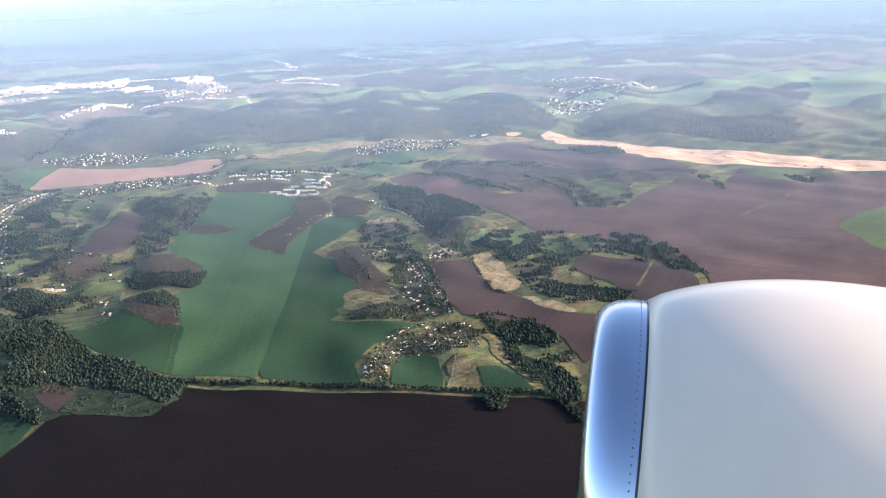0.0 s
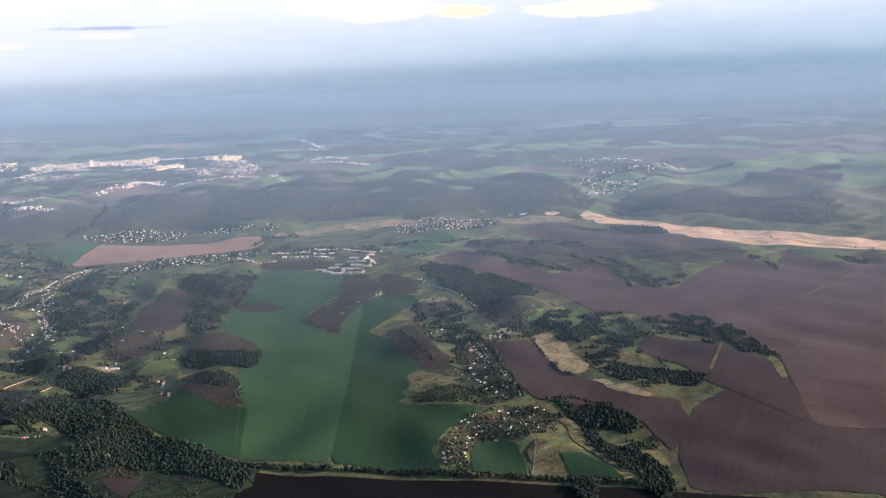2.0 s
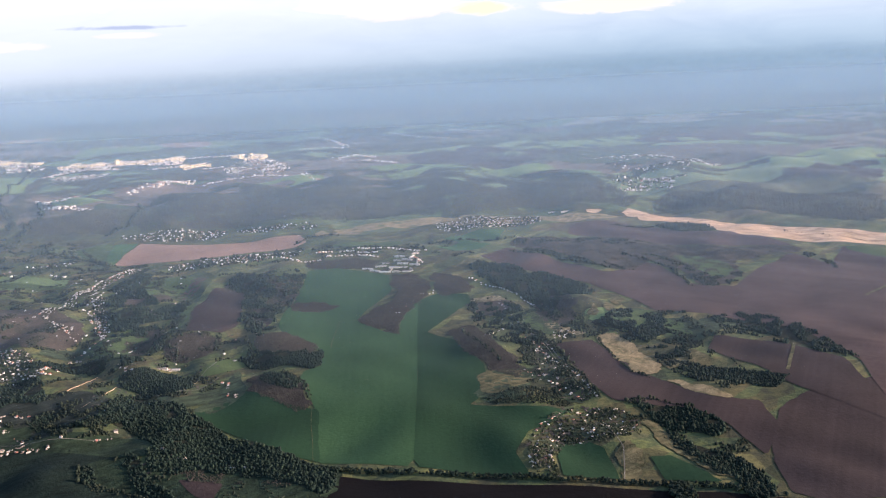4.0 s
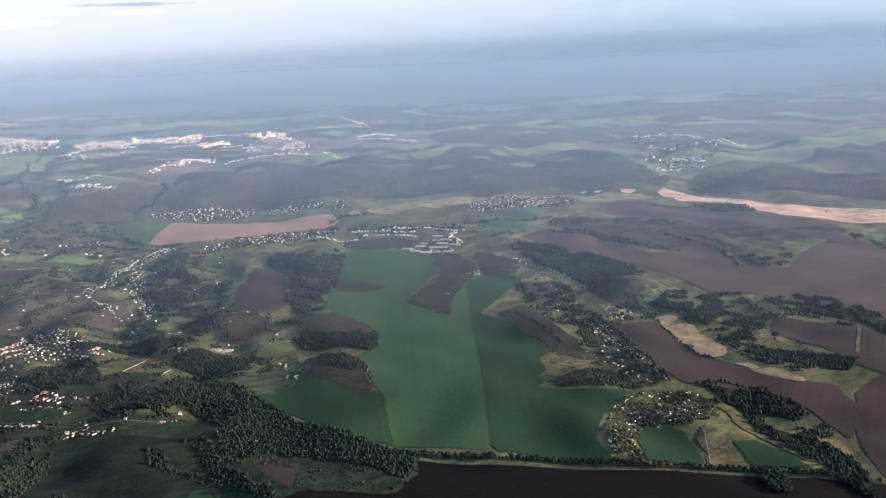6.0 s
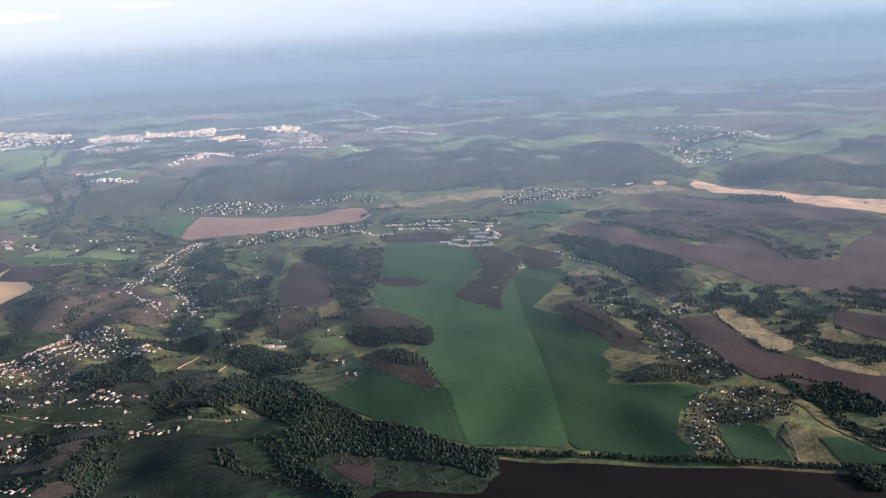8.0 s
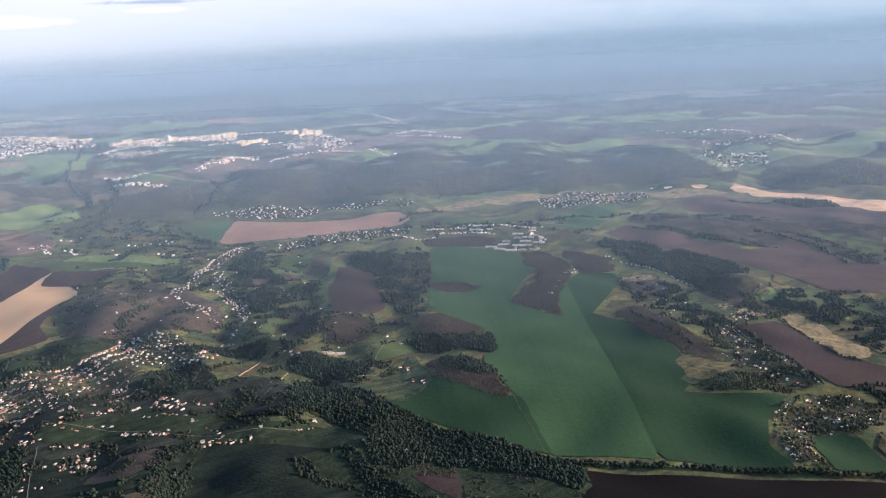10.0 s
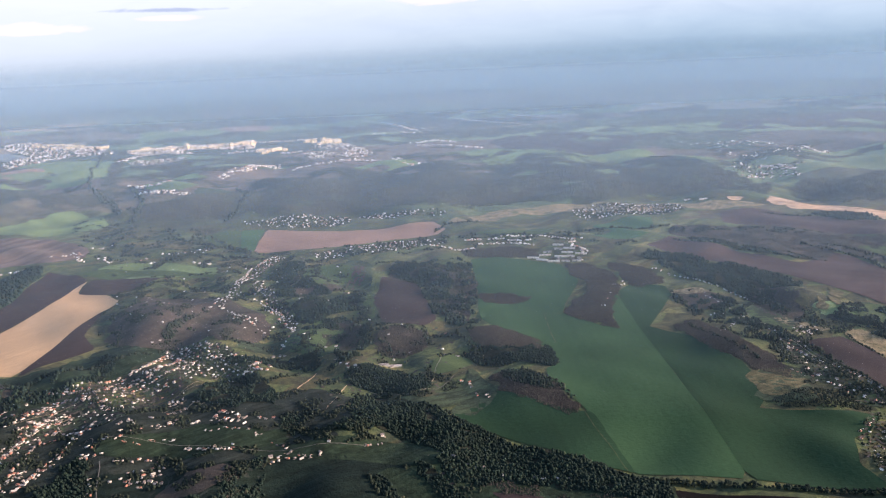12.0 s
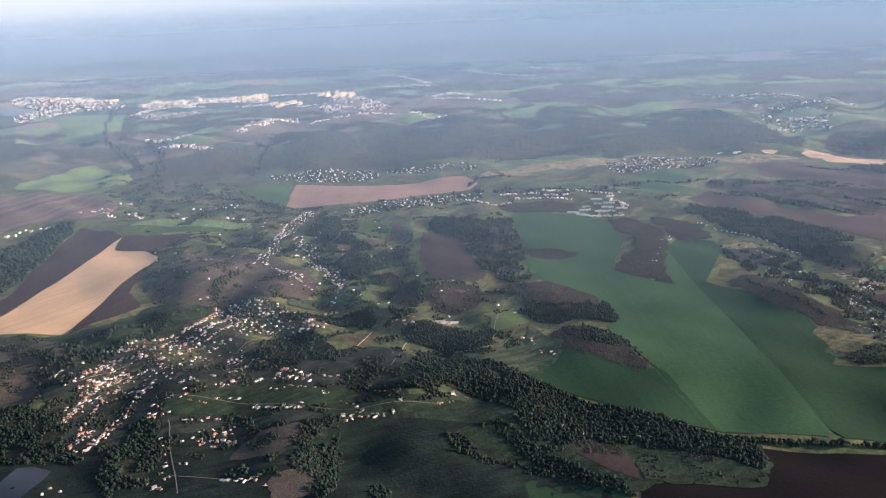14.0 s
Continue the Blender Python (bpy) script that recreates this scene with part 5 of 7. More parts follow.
wood("green_wood", GR, GREEN_CROWN, [(-321, 773), (-291, 769), (-269, 765), (-255, 784), (-250, 748), (-264, 729), (-289, 751)], 1.12, 0.72, 1, edge=3, tall=1.3, thin=-0.3, open_land=False)
wood("brown_wood", BR, BROWN_CROWN, [(-314, 704), (-297, 726), (-271, 705), (-253, 673), (-243, 646), (-254, 638), (-276, 655), (-302, 677)], 0.82, 0.62, 0, edge=6, tall=1.05, thin=-0.5, open_land=False)
wood("green_wood", GR, GREEN_CROWN, [(-293, 721), (-272, 709), (-254, 678), (-266, 672), (-285, 689)], 1.12, 0.68, 1, edge=3, tall=1.3, thin=-0.2, open_land=False)
wood("brown_wood", BR, BROWN_CROWN, [(-135, 815), (-110, 840), (-90, 791), (-74, 744), (-59, 712), (-68, 688), (-86, 705), (-98, 730), (-112, 745), (-119, 782)], 0.82, 0.62, 0, edge=6, tall=1.05, thin=-0.5, open_land=False)
wood("green_wood", SC, SCRUB_CROWN, [(-433, 1040), (-396, 1078), (-331, 1057), (-314, 1026), (-319, 970), (-325, 895), (-327, 852), (-351, 846), (-373, 910), (-386, 988)], 1.7, 1.05, 1, edge=4, tall=1.2, thin=-0.1)
wood("green_wood", GR, GREEN_CROWN, [(-443, 717), (-429, 736), (-394, 738), (-366, 714), (-356, 693), (-378, 685), (-413, 697)], 0.99, 0.74, 1, edge=4, tall=1.3, thin=-0.42, open_land=False)
wood("green_wood", GR, GREEN_CROWN, [(-419, 692), (-396, 653), (-351, 651), (-327, 631), (-302, 599), (-305, 582), (-332, 576), (-347, 569), (-367, 597), (-389, 617), (-403, 635)], 0.99, 0.74, 1, edge=4, tall=1.3, thin=-0.42, open_land=False)
wood("green_wood", SC, SCRUB_CROWN, [(-457, 598), (-468, 635), (-437, 642), (-403, 635), (-389, 617), (-402, 606), (-416, 594)], 1.35, 0.8, 1, edge=4, tall=1.2, thin=0.02, open_land=False)
wood("green_wood", GR, GREEN_CROWN, [(-353, 574), (-300, 582), (-264, 571), (-237, 557), (-220, 543), (-205, 527), (-212, 503), (-222, 509), (-259, 532), (-283, 537), (-308, 546), (-323, 539), (-340, 546), (-352, 553)], 0.99, 0.74, 1, edge=4, tall=1.3, thin=-0.42, open_land=False)
wood("green_wood", GR, GREEN_CROWN, [(-369, 572), (-348, 547), (-335, 528), (-316, 512), (-297, 496), (-286, 485), (-302, 484), (-332, 514), (-354, 534), (-365, 553)], 0.99, 0.74, 1, edge=4, tall=1.3, thin=-0.42, open_land=False)
wood("green_wood", GR, GREEN_CROWN, [(-394, 541), (-392, 555), (-381, 546), (-378, 525), (-385, 529)], 0.99, 0.74, 1, edge=4, tall=1.3, thin=-0.42, open_land=False)
wood("green_wood", SC, SCRUB_CROWN, [(-285, 522), (-259, 529), (-222, 509), (-210, 498), (-217, 488), (-282, 492)], 2.4, 0.8, 1, edge=3, thin=0.05, open_land=False)
wood("brown_wood", BR, BROWN_CROWN, [(-40, 1182), (-31, 1228), (0, 1239), (52, 1220), (130, 1209), (176, 1167), (251, 1129), (314, 1119), (355, 1096), (340, 1073), (294, 1075), (239, 1041), (237, 991), (209, 955), (180, 933), (170, 951), (167, 997), (154, 1030), (138, 1073), (109, 1029), (90, 1030), (66, 1053), (53, 1096), (7, 1148)], 1.6, 1.0, 0, edge=6, tall=1.05, thin=0.03, open_land=False)
wood("green_wood", GR, GREEN_CROWN, [(-36, 935), (-19, 934), (1, 895), (-11, 890), (-5, 842), (-18, 847), (-31, 899)], 1.12, 0.76, 1, edge=3, tall=1.3, thin=-0.3, open_land=False)
wood("garden_trees", "mixed green and bare garden trees among houses", GARDEN_CROWN, [(-71, 512), (-75, 542), (-60, 574), (-34, 603), (-5, 627), (18, 610), (17, 578), (-11, 561), (-42, 567), (-54, 543), (-52, 509)], 1.35, 0.62, 1, edge=2, thin=-0.12, open_land=False)
wood("garden_trees", "mixed green and bare garden trees among houses", GARDEN_CROWN, [(-69, 843), (-36, 817), (-8, 671), (1, 638), (-25, 641), (-46, 688), (-62, 749)], 1.4, 0.7, 1, edge=3, thin=-0.1, open_land=False)
wood("garden_trees", "mixed green and bare garden trees among houses", SCRUB_CROWN, [(-104, 649), (-85, 660), (-56, 676), (-30, 644), (-34, 628), (-73, 632)], 1.5, 0.62, 1, edge=3, thin=0.0, open_land=False)
wood("scattered_trees", "dark bushes over a brown heath hill", SCRUB_CROWN, [(-697, 810), (-736, 924), (-691, 932), (-611, 892), (-548, 871), (-541, 798), (-612, 800)], 1.9, 0.85, 1, edge=5, thin=0.2, open_land=False)
wood("green_wood", GR, GREEN_CROWN, [(-426, 662), (-411, 709), (-398, 692), (-393, 672), (-379, 666), (-351, 656), (-344, 634), (-329, 624), (-343, 589), (-382, 619), (-396, 615), (-426, 610), (-433, 631), (-416, 633)], 1.35, 0.82, edge=5, tall=1.4, thin=-0.25, open_land=False)
wood("hedge", "dark bushy hedge along a pasture edge", SCRUB_CROWN, [(-395, 552), (-390, 552), (-379, 531), (-334, 516), (-296, 496), (-295, 488), (-332, 507), (-379, 522), (-390, 538)], 1.3, 0.75, edge=2, thin=-0.1, open_land=False)
wood("brown_wood", BR, BROWN_CROWN, [(-337, 1150), (-291, 1153), (-243, 1150), (-229, 1124), (-238, 1092), (-285, 1094), (-329, 1098)], 1.6, 1.0, 0, edge=6, thin=0.0, open_land=False)
wood("green_wood", GR, GREEN_CROWN, [(-320, 596), (-299, 597), (-272, 580), (-248, 564), (-224, 543), (-207, 536), (-207, 512), (-229, 525), (-264, 551), (-301, 571)], 1.3, 0.8, edge=3, tall=1.35, thin=-0.2, open_land=False)
wood("brown_wood", BR, BROWN_CROWN, [(-333, 548), (-286, 545), (-245, 527), (-233, 511), (-267, 523), (-289, 526), (-317, 531)], 1.0, 0.62, 0, edge=3, tall=1.05, thin=0.02, open_land=False)
wood("scattered_trees", "scattered bushes and small trees over rough pasture", SCRUB_CROWN, [(-791, 730), (-748, 736), (-707, 718), (-694, 676), (-728, 658), (-741, 637)], 1.7, 0.85, edge=5, thin=-0.05)

# ---- settlements ----
def house_arrays(rng, w, d, h, roof):
    """Vertices and triangles of one gabled house; the second list marks the roof."""
    o, e = 0.18, h + roof
    v = [(-w, -d, -1), (w, -d, -1), (w, d, -1), (-w, d, -1), (-w, -d, h), (w, -d, h), (w, d, h), (-w, d, h), (-w, 0, e - 0.1), (w, 0, e - 0.1)]
    q = [(0, 1, 5), (0, 5, 4), (1, 2, 6), (1, 6, 5), (2, 3, 7), (2, 7, 6), (3, 0, 4), (3, 4, 7), (4, 8, 7), (5, 6, 9)]
    r = [(-w - o, -d - o, h - o * 0.8), (w + o, -d - o, h - o * 0.8), (w + o, d + o, h - o * 0.8), (-w - o, d + o, h - o * 0.8), (-w - o, 0, e), (w + o, 0, e)]
    rt = [(0, 1, 5), (0, 5, 4), (2, 3, 4), (2, 4, 5), (0, 4, 3), (1, 2, 5), (0, 3, 2), (0, 2, 1)]
    return np.array(v, float), np.array(q), np.array(r, float), np.array(rt)


WALLS = island_material("house_walls", [(0.0, (0.76, 0.67, 0.58)), (0.3, (0.46, 0.36, 0.30)), (0.55, (0.80, 0.75, 0.70)), (0.75, (0.50, 0.34, 0.27)), (0.88, (0.80, 0.70, 0.58))])
OLD_ROOFS = island_material("old_house_roofs", [(0.0, (0.30, 0.25, 0.23)), (0.24, (0.48, 0.42, 0.39)), (0.4, (0.38, 0.16, 0.11)), (0.66, (0.22, 0.18, 0.17)), (0.86, (0.60, 0.54, 0.50))], 0.7)
FENCES = island_material("fence_paint", [(0.0, (0.62, 0.52, 0.43)), (0.3, (0.36, 0.27, 0.21)), (0.5, (0.74, 0.68, 0.62)), (0.75, (0.50, 0.40, 0.33))])
YARDS = []
ROOFS = island_material("house_roofs", [(0.0, (0.50, 0.45, 0.42)), (0.25, (0.74, 0.69, 0.65)), (0.5, (0.42, 0.20, 0.15)), (0.64, (0.30, 0.26, 0.24)), (0.80, (0.78, 0.73, 0.69))], 0.6)


def village(name, label, points, gap, rng_seed, keep=0.8, size=1.0, trees=1.0):
    """A far settlement, too many houses to count: gabled houses and garden trees."""
    rng = np.random.default_rng(rng_seed)
    p = rounded(points, 1)
    pts = scatter(p, gap, rng, 0.42)
    pts = pts[rng.random(len(pts)) < keep]
    if not len(pts):
        return
    wv, wt, rv, rt, wa, ra = [], [], [], [], 0, 0
    for x, y in pts:
        s = 0.62 * size * rng.uniform(0.7, 1.35)
        v, q, r, t = house_arrays(rng, s * 1.7, s * 1.2, s * 1.1, s * 1.0)
        a = rng.choice((0.7, 0.7 + math.pi / 2)) + rng.normal(0, 0.15)
        c, d = math.cos(a), math.sin(a)
        turn = np.array(((c, d, 0), (-d, c, 0), (0, 0, 1)))
        off = np.array((x, y, float(terrain(x, y))))
        wv.append(v @ turn + off), wt.append(q + wa), rv.append(r @ turn + off), rt.append(t + ra)
        wa += len(v)
        ra += len(r)
    v = np.concatenate(wv + rv)
    t = np.concatenate([np.concatenate(wt), np.concatenate(rt) + wa])
    slots = [0] * sum(map(len, wt)) + [1] * sum(map(len, rt))
    tagged(tri_mesh(name, v, t, [WALLS, ROOFS], slots), label, "village", kind="stuff")
    if trees:
        tp = scatter(p, gap * 0.42, rng, 0.6)
        tp = tp[rng.random(len(tp)) < 0.7 * trees]
        gap_ok = np.array([np.min(np.hypot(*(pts - q).T)) > 1.5 * size for q in tp])
        if not gap_ok.any():
            return
        v, t = clumps(tp[gap_ok], 0.95 * size, rng, 1)
        tagged(tri_mesh("garden_trees", v, t, GARDEN_CROWN, soft=True), "mixed green and bare garden trees among houses", "trees", kind="stuff")


VL = "village of pale houses with grey and red roofs"
village("village", VL, [(-601, 892), (-592, 896), (-596, 1070), (-574, 1134), (-591, 1166), (-610, 1083)], 4.3, 11, 0.72, 0.72, 0.6)
village("village", VL, [(-589, 996), (-584, 1019), (-537, 930), (-502, 856), (-506, 838), (-550, 925)], 4.3, 12, 0.72, 0.72, 0.6)
village("village", VL, [(-596, 890), (-576, 885), (-541, 870), (-535, 857), (-570, 858)], 4.3, 21, 0.72, 0.72, 0.6)
village("village", VL, [(-544, 1147), (-456, 1187), (-360, 1213), (-351, 1183), (-449, 1128), (-528, 1123)], 6.2, 14, 0.72, 0.88)
village("village", VL, [(-708, 1354), (-623, 1389), (-527, 1429), (-510, 1329), (-624, 1308)], 7.8, 15, 0.60, 1.04)
village("village", VL, [(-516, 1427), (-436, 1383), (-360, 1392), (-355, 1354), (-480, 1363)], 7.0, 16, 0.72, 1.04)
village("village", VL, [(-161, 1331), (-137, 1415), (25, 1390), (26, 1325), (-112, 1303)], 6.4, 17, 0.7, 1.0)
village("village", VL, [(204, 1704), (386, 1994), (521, 2080), (487, 1933), (328, 1651), (229, 1657)], 13.3, 18, 0.26, 1.36)
village("village", VL, [(-629, 815), (-569, 802), (-513, 742), (-516, 716), (-583, 733)], 6.2, 20, 0.96, 0.80)
village("suburb", "distant suburb of reddish houses", [(-748, 2158), (-756, 2404), (-674, 2409), (-558, 2187), (-576, 2086), (-686, 2063)], 8.6, 40, 1.00, 1.52, 0.3)
village("suburb", "distant town of pale buildings", [(-1774, 2664), (-1694, 2724), (-1397, 2491), (-1318, 2347), (-1455, 2296), (-1572, 2328)], 15.6, 43, 0.72, 2.56, 0.5)

village("suburb", "distant suburb of reddish houses", [(-1191, 2103), (-1191, 2208), (-1076, 2227), (-1045, 2156), (-1113, 2082), (-1146, 2027)], 8.6, 50, 1.00, 1.52, 0.3)
village("suburb", "distant town edge of pale buildings", [(-1839, 2693), (-1772, 2743), (-1584, 2586), (-1355, 2421), (-1324, 2332), (-1430, 2333), (-1469, 2191), (-1523, 2122), (-1603, 2267), (-1558, 2362), (-1747, 2526)], 11.7, 55, 0.96, 2.40, 0.2)
village("suburb", "distant town of cream buildings in sun", [(-1301, 2379), (-1200, 2454), (-1140, 2527), (-935, 2427), (-917, 2334), (-1097, 2392), (-1152, 2315), (-1239, 2294)], 10.1, 56, 1.00, 2.56, 0.1)
village("suburb", "distant hamlet of pale houses", [(-1414, 3009), (-1357, 3054), (-1324, 2955), (-1374, 2924)], 10.1, 57, 0.72, 1.92, 0.3)
village("village", VL, [(-730, 1170), (-699, 1199), (-690, 1182), (-715, 1148)], 6.2, 59, 0.84, 0.88, 0.6)
village("suburb", "distant hamlet of pale houses", [(205, 2197), (282, 2107), (407, 2148), (442, 2042), (496, 1931), (382, 1850), (370, 2006), (260, 2062)], 12.5, 60, 0.60, 1.60, 0.3)
village("suburb", "distant hamlet of pale houses", [(319, 1820), (352, 1772), (309, 1559), (297, 1629), (239, 1623), (219, 1641), (287, 1691)], 9.4, 61, 0.60, 1.44, 0.3)

village("outlying_houses", "row of small pale cottages along a wooded ridge", [(-192, 874), (-168, 951), (-138, 983), (-138, 970), (-166, 932), (-187, 871)], 7.0, 62, 0.5, 0.7, 0)


# ---- houses that one could count ----
def box(bm, x0, x1, y0, y1, z0, z1):
    m = Matrix.Translation(((x0 + x1) / 2, (y0 + y1) / 2, (z0 + z1) / 2)) @ Matrix.Diagonal((x1 - x0, y1 - y0, z1 - z0, 1))
    bmesh.ops.create_cube(bm, size=1, matrix=m)


def house(label, w, d, h, roof, wall_mat, roof_mat):
    """A gabled house: walls, roof with eaves, chimney, door and windows."""
    top = tagged(new("house"), label, "house", "houses of the village")
    bm = bmesh.new()
    v, q, r, t = house_arrays(None, w, d, h, roof)
    vs = [bm.verts.new(c) for c in v]
    for f in q:
        bm.faces.new([vs[i] for i in f])
    part("wall", bm, wall_mat, top)
    bm = bmesh.new()
    vs = [bm.verts.new(c) for c in r]
    for f in t:
        bm.faces.new([vs[i] for i in f])
    part("roof", bm, roof_mat, top)
    bm = bmesh.new()
    box(bm, w * 0.35, w * 0.35 + 0.16, -0.08, 0.08, h, h + roof + 0.22)
    part("chimney", bm, CHIMNEY, top)
    for x in (-0.55, 0.5):
        for y in (-1, 1):
            bm = bmesh.new()
            box(bm, x * w - 0.12, x * w + 0.12, y * d - 0.02, y * d + 0.02, h * 0.4, h * 0.75)
            part("window", bm, GLASS, top)
    bm = bmesh.new()
    box(bm, -0.1, 0.1, -d - 0.02, -d + 0.02, -0.2, h * 0.62)
    part("door", bm, CHIMNEY, top)
    return top


GLASS = plain_material("dark_window", (0.03, 0.035, 0.04), 0.15)
KINDS = [house("white rendered house with grey slate gabled roof", 0.98, 0.68, 0.74, 0.56, WHITE_WALL, GREY_ROOF), house("white rendered house with red tiled gabled roof", 1.06, 0.72, 0.78, 0.6, WHITE_WALL, RED_ROOF), house("tan brick house with pale metal gabled roof", 0.9, 0.66, 0.68, 0.5, TAN_WALL, PALE_ROOF), house("long white house with pale metal gabled roof", 1.45, 0.7, 0.74, 0.52, WHITE_WALL, PALE_ROOF), house("large two-storey white villa with grey roof", 1.3, 0.95, 1.3, 0.75, WHITE_WALL, GREY_ROOF)]
used = set()


def settle(kind, x, y, turn, size=1.0):
    """A house of that kind at a place on the land."""
    m = pose(x, y, float(terrain(x, y)) + 0.1, 0, 0, turn)
    ob = KINDS[kind]
    if kind in used:
        ob = copy_thing(ob, m)
    used.add(kind)
    ob.matrix_basis = m @ Matrix.Diagonal((size, size, size, 1))
    YARDS.append((x, y, turn))
    return ob


def yard_fences(places, seed):
    """Low pale fences and sheds' walls along the yards, one mesh that follows the land."""
    rng = np.random.default_rng(seed)
    v, t = [], []
    for x, y, turn in places:
        for k in range(int(rng.choice(3, p=(0.35, 0.45, 0.20)))):
            a = radians(turn + rng.choice((0, 0, 90)) + rng.normal(0, 5))
            ux, uy, n, w, h = math.cos(a), math.sin(a), rng.uniform(1.2, 4.2), 0.08, rng.uniform(0.26, 0.42)
            off = rng.choice((-1, 1)) * rng.uniform(1.0, 1.7)
            cx, cy = x - uy * off + ux * rng.normal(0, 0.8), y + ux * off + uy * rng.normal(0, 0.8)
            at = len(v)
            for e in (-n / 2, n / 2):
                px, py = cx + ux * e, cy + uy * e
                z = float(terrain(px, py))
                for s in (-w, w):
                    v += [(px - uy * s, py + ux * s, z - 0.3), (px - uy * s, py + ux * s, z + 0.4 + h)]
            for q in ((0, 1, 5, 4), (2, 6, 7, 3), (1, 3, 7, 5), (0, 2, 3, 1), (4, 5, 7, 6)):
                t += [[at + q[0], at + q[1], at + q[2]], [at + q[0], at + q[2], at + q[3]]]
    tagged(tri_mesh("yard_fences", np.array(v), np.array(t), FENCES), "pale low fences and yard walls among village houses", "fence", kind="stuff")


def quarter(points, gap, seed, keep=0.8, turn=38.0):
    """Houses on plots inside an outline, and the garden trees between them."""
    rng = np.random.default_rng(seed)
    p = rounded(points, 1)
    pts = scatter(p, gap, rng, 0.42)
    pts = pts[rng.random(len(pts)) < keep]
    for x, y in pts:
        settle(int(rng.choice(5, p=(0.22, 0.14, 0.46, 0.12, 0.06))), x, y, turn + rng.choice((0, 90)) + rng.normal(0, 8), rng.uniform(0.62, 0.88))
    tp = scatter(p, gap * 0.4, rng, 0.6)
    tp = tp[rng.random(len(tp)) < 0.6]
    tp = tp[np.array([np.min(np.hypot(*(pts - q).T)) > 1.7 for q in tp])]
    v, t = clumps(tp, 0.8, rng, 1)
    tagged(tri_mesh("garden_trees", v, t, GARDEN_CROWN, soft=True), "mixed green and bare garden trees among houses", "trees", kind="stuff")


def strung(points, gap, rng, spread=1.25):
    """Places along a line, each with the line's heading there."""
    p = np.array(points, float)
    for a, b in zip(p, p[1:]):
        d = b - a
        n = max(1, int(np.hypot(*d) / gap))
        for k in range(n):
            if rng.random() < 0.9:
                x, y = a + d * (k + rng.uniform(0.2, 0.8)) / n + rng.normal(0, spread, 2)
                yield x, y, math.degrees(math.atan2(d[1], d[0])) + rng.choice((0, 90)) + rng.normal(0, 6)


def street(points, gap, seed):
    """Houses strung along a line."""
    rng = np.random.default_rng(seed)
    for x, y, turn in strung(points, gap, rng):
        settle(int(rng.choice(5, p=(0.32, 0.22, 0.22, 0.14, 0.10))), x, y, turn, rng.uniform(0.8, 1.1))


def rows(lines, seed, size=1.0, spread=1.25, roofs=ROOFS):
    """Rows of houses too many to count, in one mesh."""
    rng = np.random.default_rng(seed)
    wv, wt, rv, rt, wa, ra = [], [], [], [], 0, 0
    for points, gap in lines:
        for x, y, turn in strung(points, gap, rng, spread):
            u = 0.62 * size * rng.uniform(0.75, 1.3)
            v, q, r, t = house_arrays(rng, u * 1.6, u * 1.1, u * 1.1, u * 0.9)
            a = radians(turn)
            m = np.array(((math.cos(a), math.sin(a), 0), (-math.sin(a), math.cos(a), 0), (0, 0, 1)))
            off = np.array((x, y, float(terrain(x, y))))
            if roofs is OLD_ROOFS:
                YARDS.append((x, y, turn))
            wv.append(v @ m + off), wt.append(q + wa), rv.append(r @ m + off), rt.append(t + ra)
            wa, ra = wa + len(v), ra + len(r)
    t = np.concatenate([np.concatenate(wt), np.concatenate(rt) + wa])
    tagged(tri_mesh("village", np.concatenate(wv + rv), t, [WALLS, roofs], [0] * sum(map(len, wt)) + [1] * sum(map(len, rt))), VL, "village", kind="stuff")


def garden_wall(points, label, height=0.32, width=0.14):
    """A low rendered wall round a yard: one mesh that follows the land."""
    bm = bmesh.new()
    for a, b in zip(points, points[1:]):
        a, b = Vector((*a, 0)), Vector((*b, 0))
        n = max(1, int((b - a).length / 2))
        side = Vector((a.y - b.y, b.x - a.x, 0)).normalized() * width / 2
        cuts = []
        for k in range(n + 1):
            c = a.lerp(b, k / n)
            z = float(terrain(c.x, c.y))
            cuts.append([bm.verts.new((*(c + s * side).xy, z + h)) for s, h in ((-1, -0.3), (-1, height), (1, height), (1, -0.3))])
        for u, v in zip(cuts, cuts[1:]):
            for i in range(3):
                bm.faces.new((u[i], v[i], v[i + 1], u[i + 1]))
        bm.faces.new(cuts[0]), bm.faces.new(cuts[-1][::-1])
    me = bpy.data.meshes.new("garden_wall")
    bm.to_mesh(me), bm.free()
    me.materials.append(TAN_WALL)
    return tagged(new("garden_wall", me), label, "wall", "yard walls")


quarter([(-74, 555), (-59, 598), (-28, 635), (21, 609), (17, 574), (-10, 568), (-53, 558), (-58, 520), (-72, 522)], 9.6, 72, 0.55)
quarter([(-55, 800), (-38, 810), (-23, 724), (-6, 644), (-28, 633), (-49, 698)], 10.5, 73, 0.7)
quarter([(-31, 788), (-11, 815), (4, 793), (-17, 768)], 6.5, 74, 0.9)


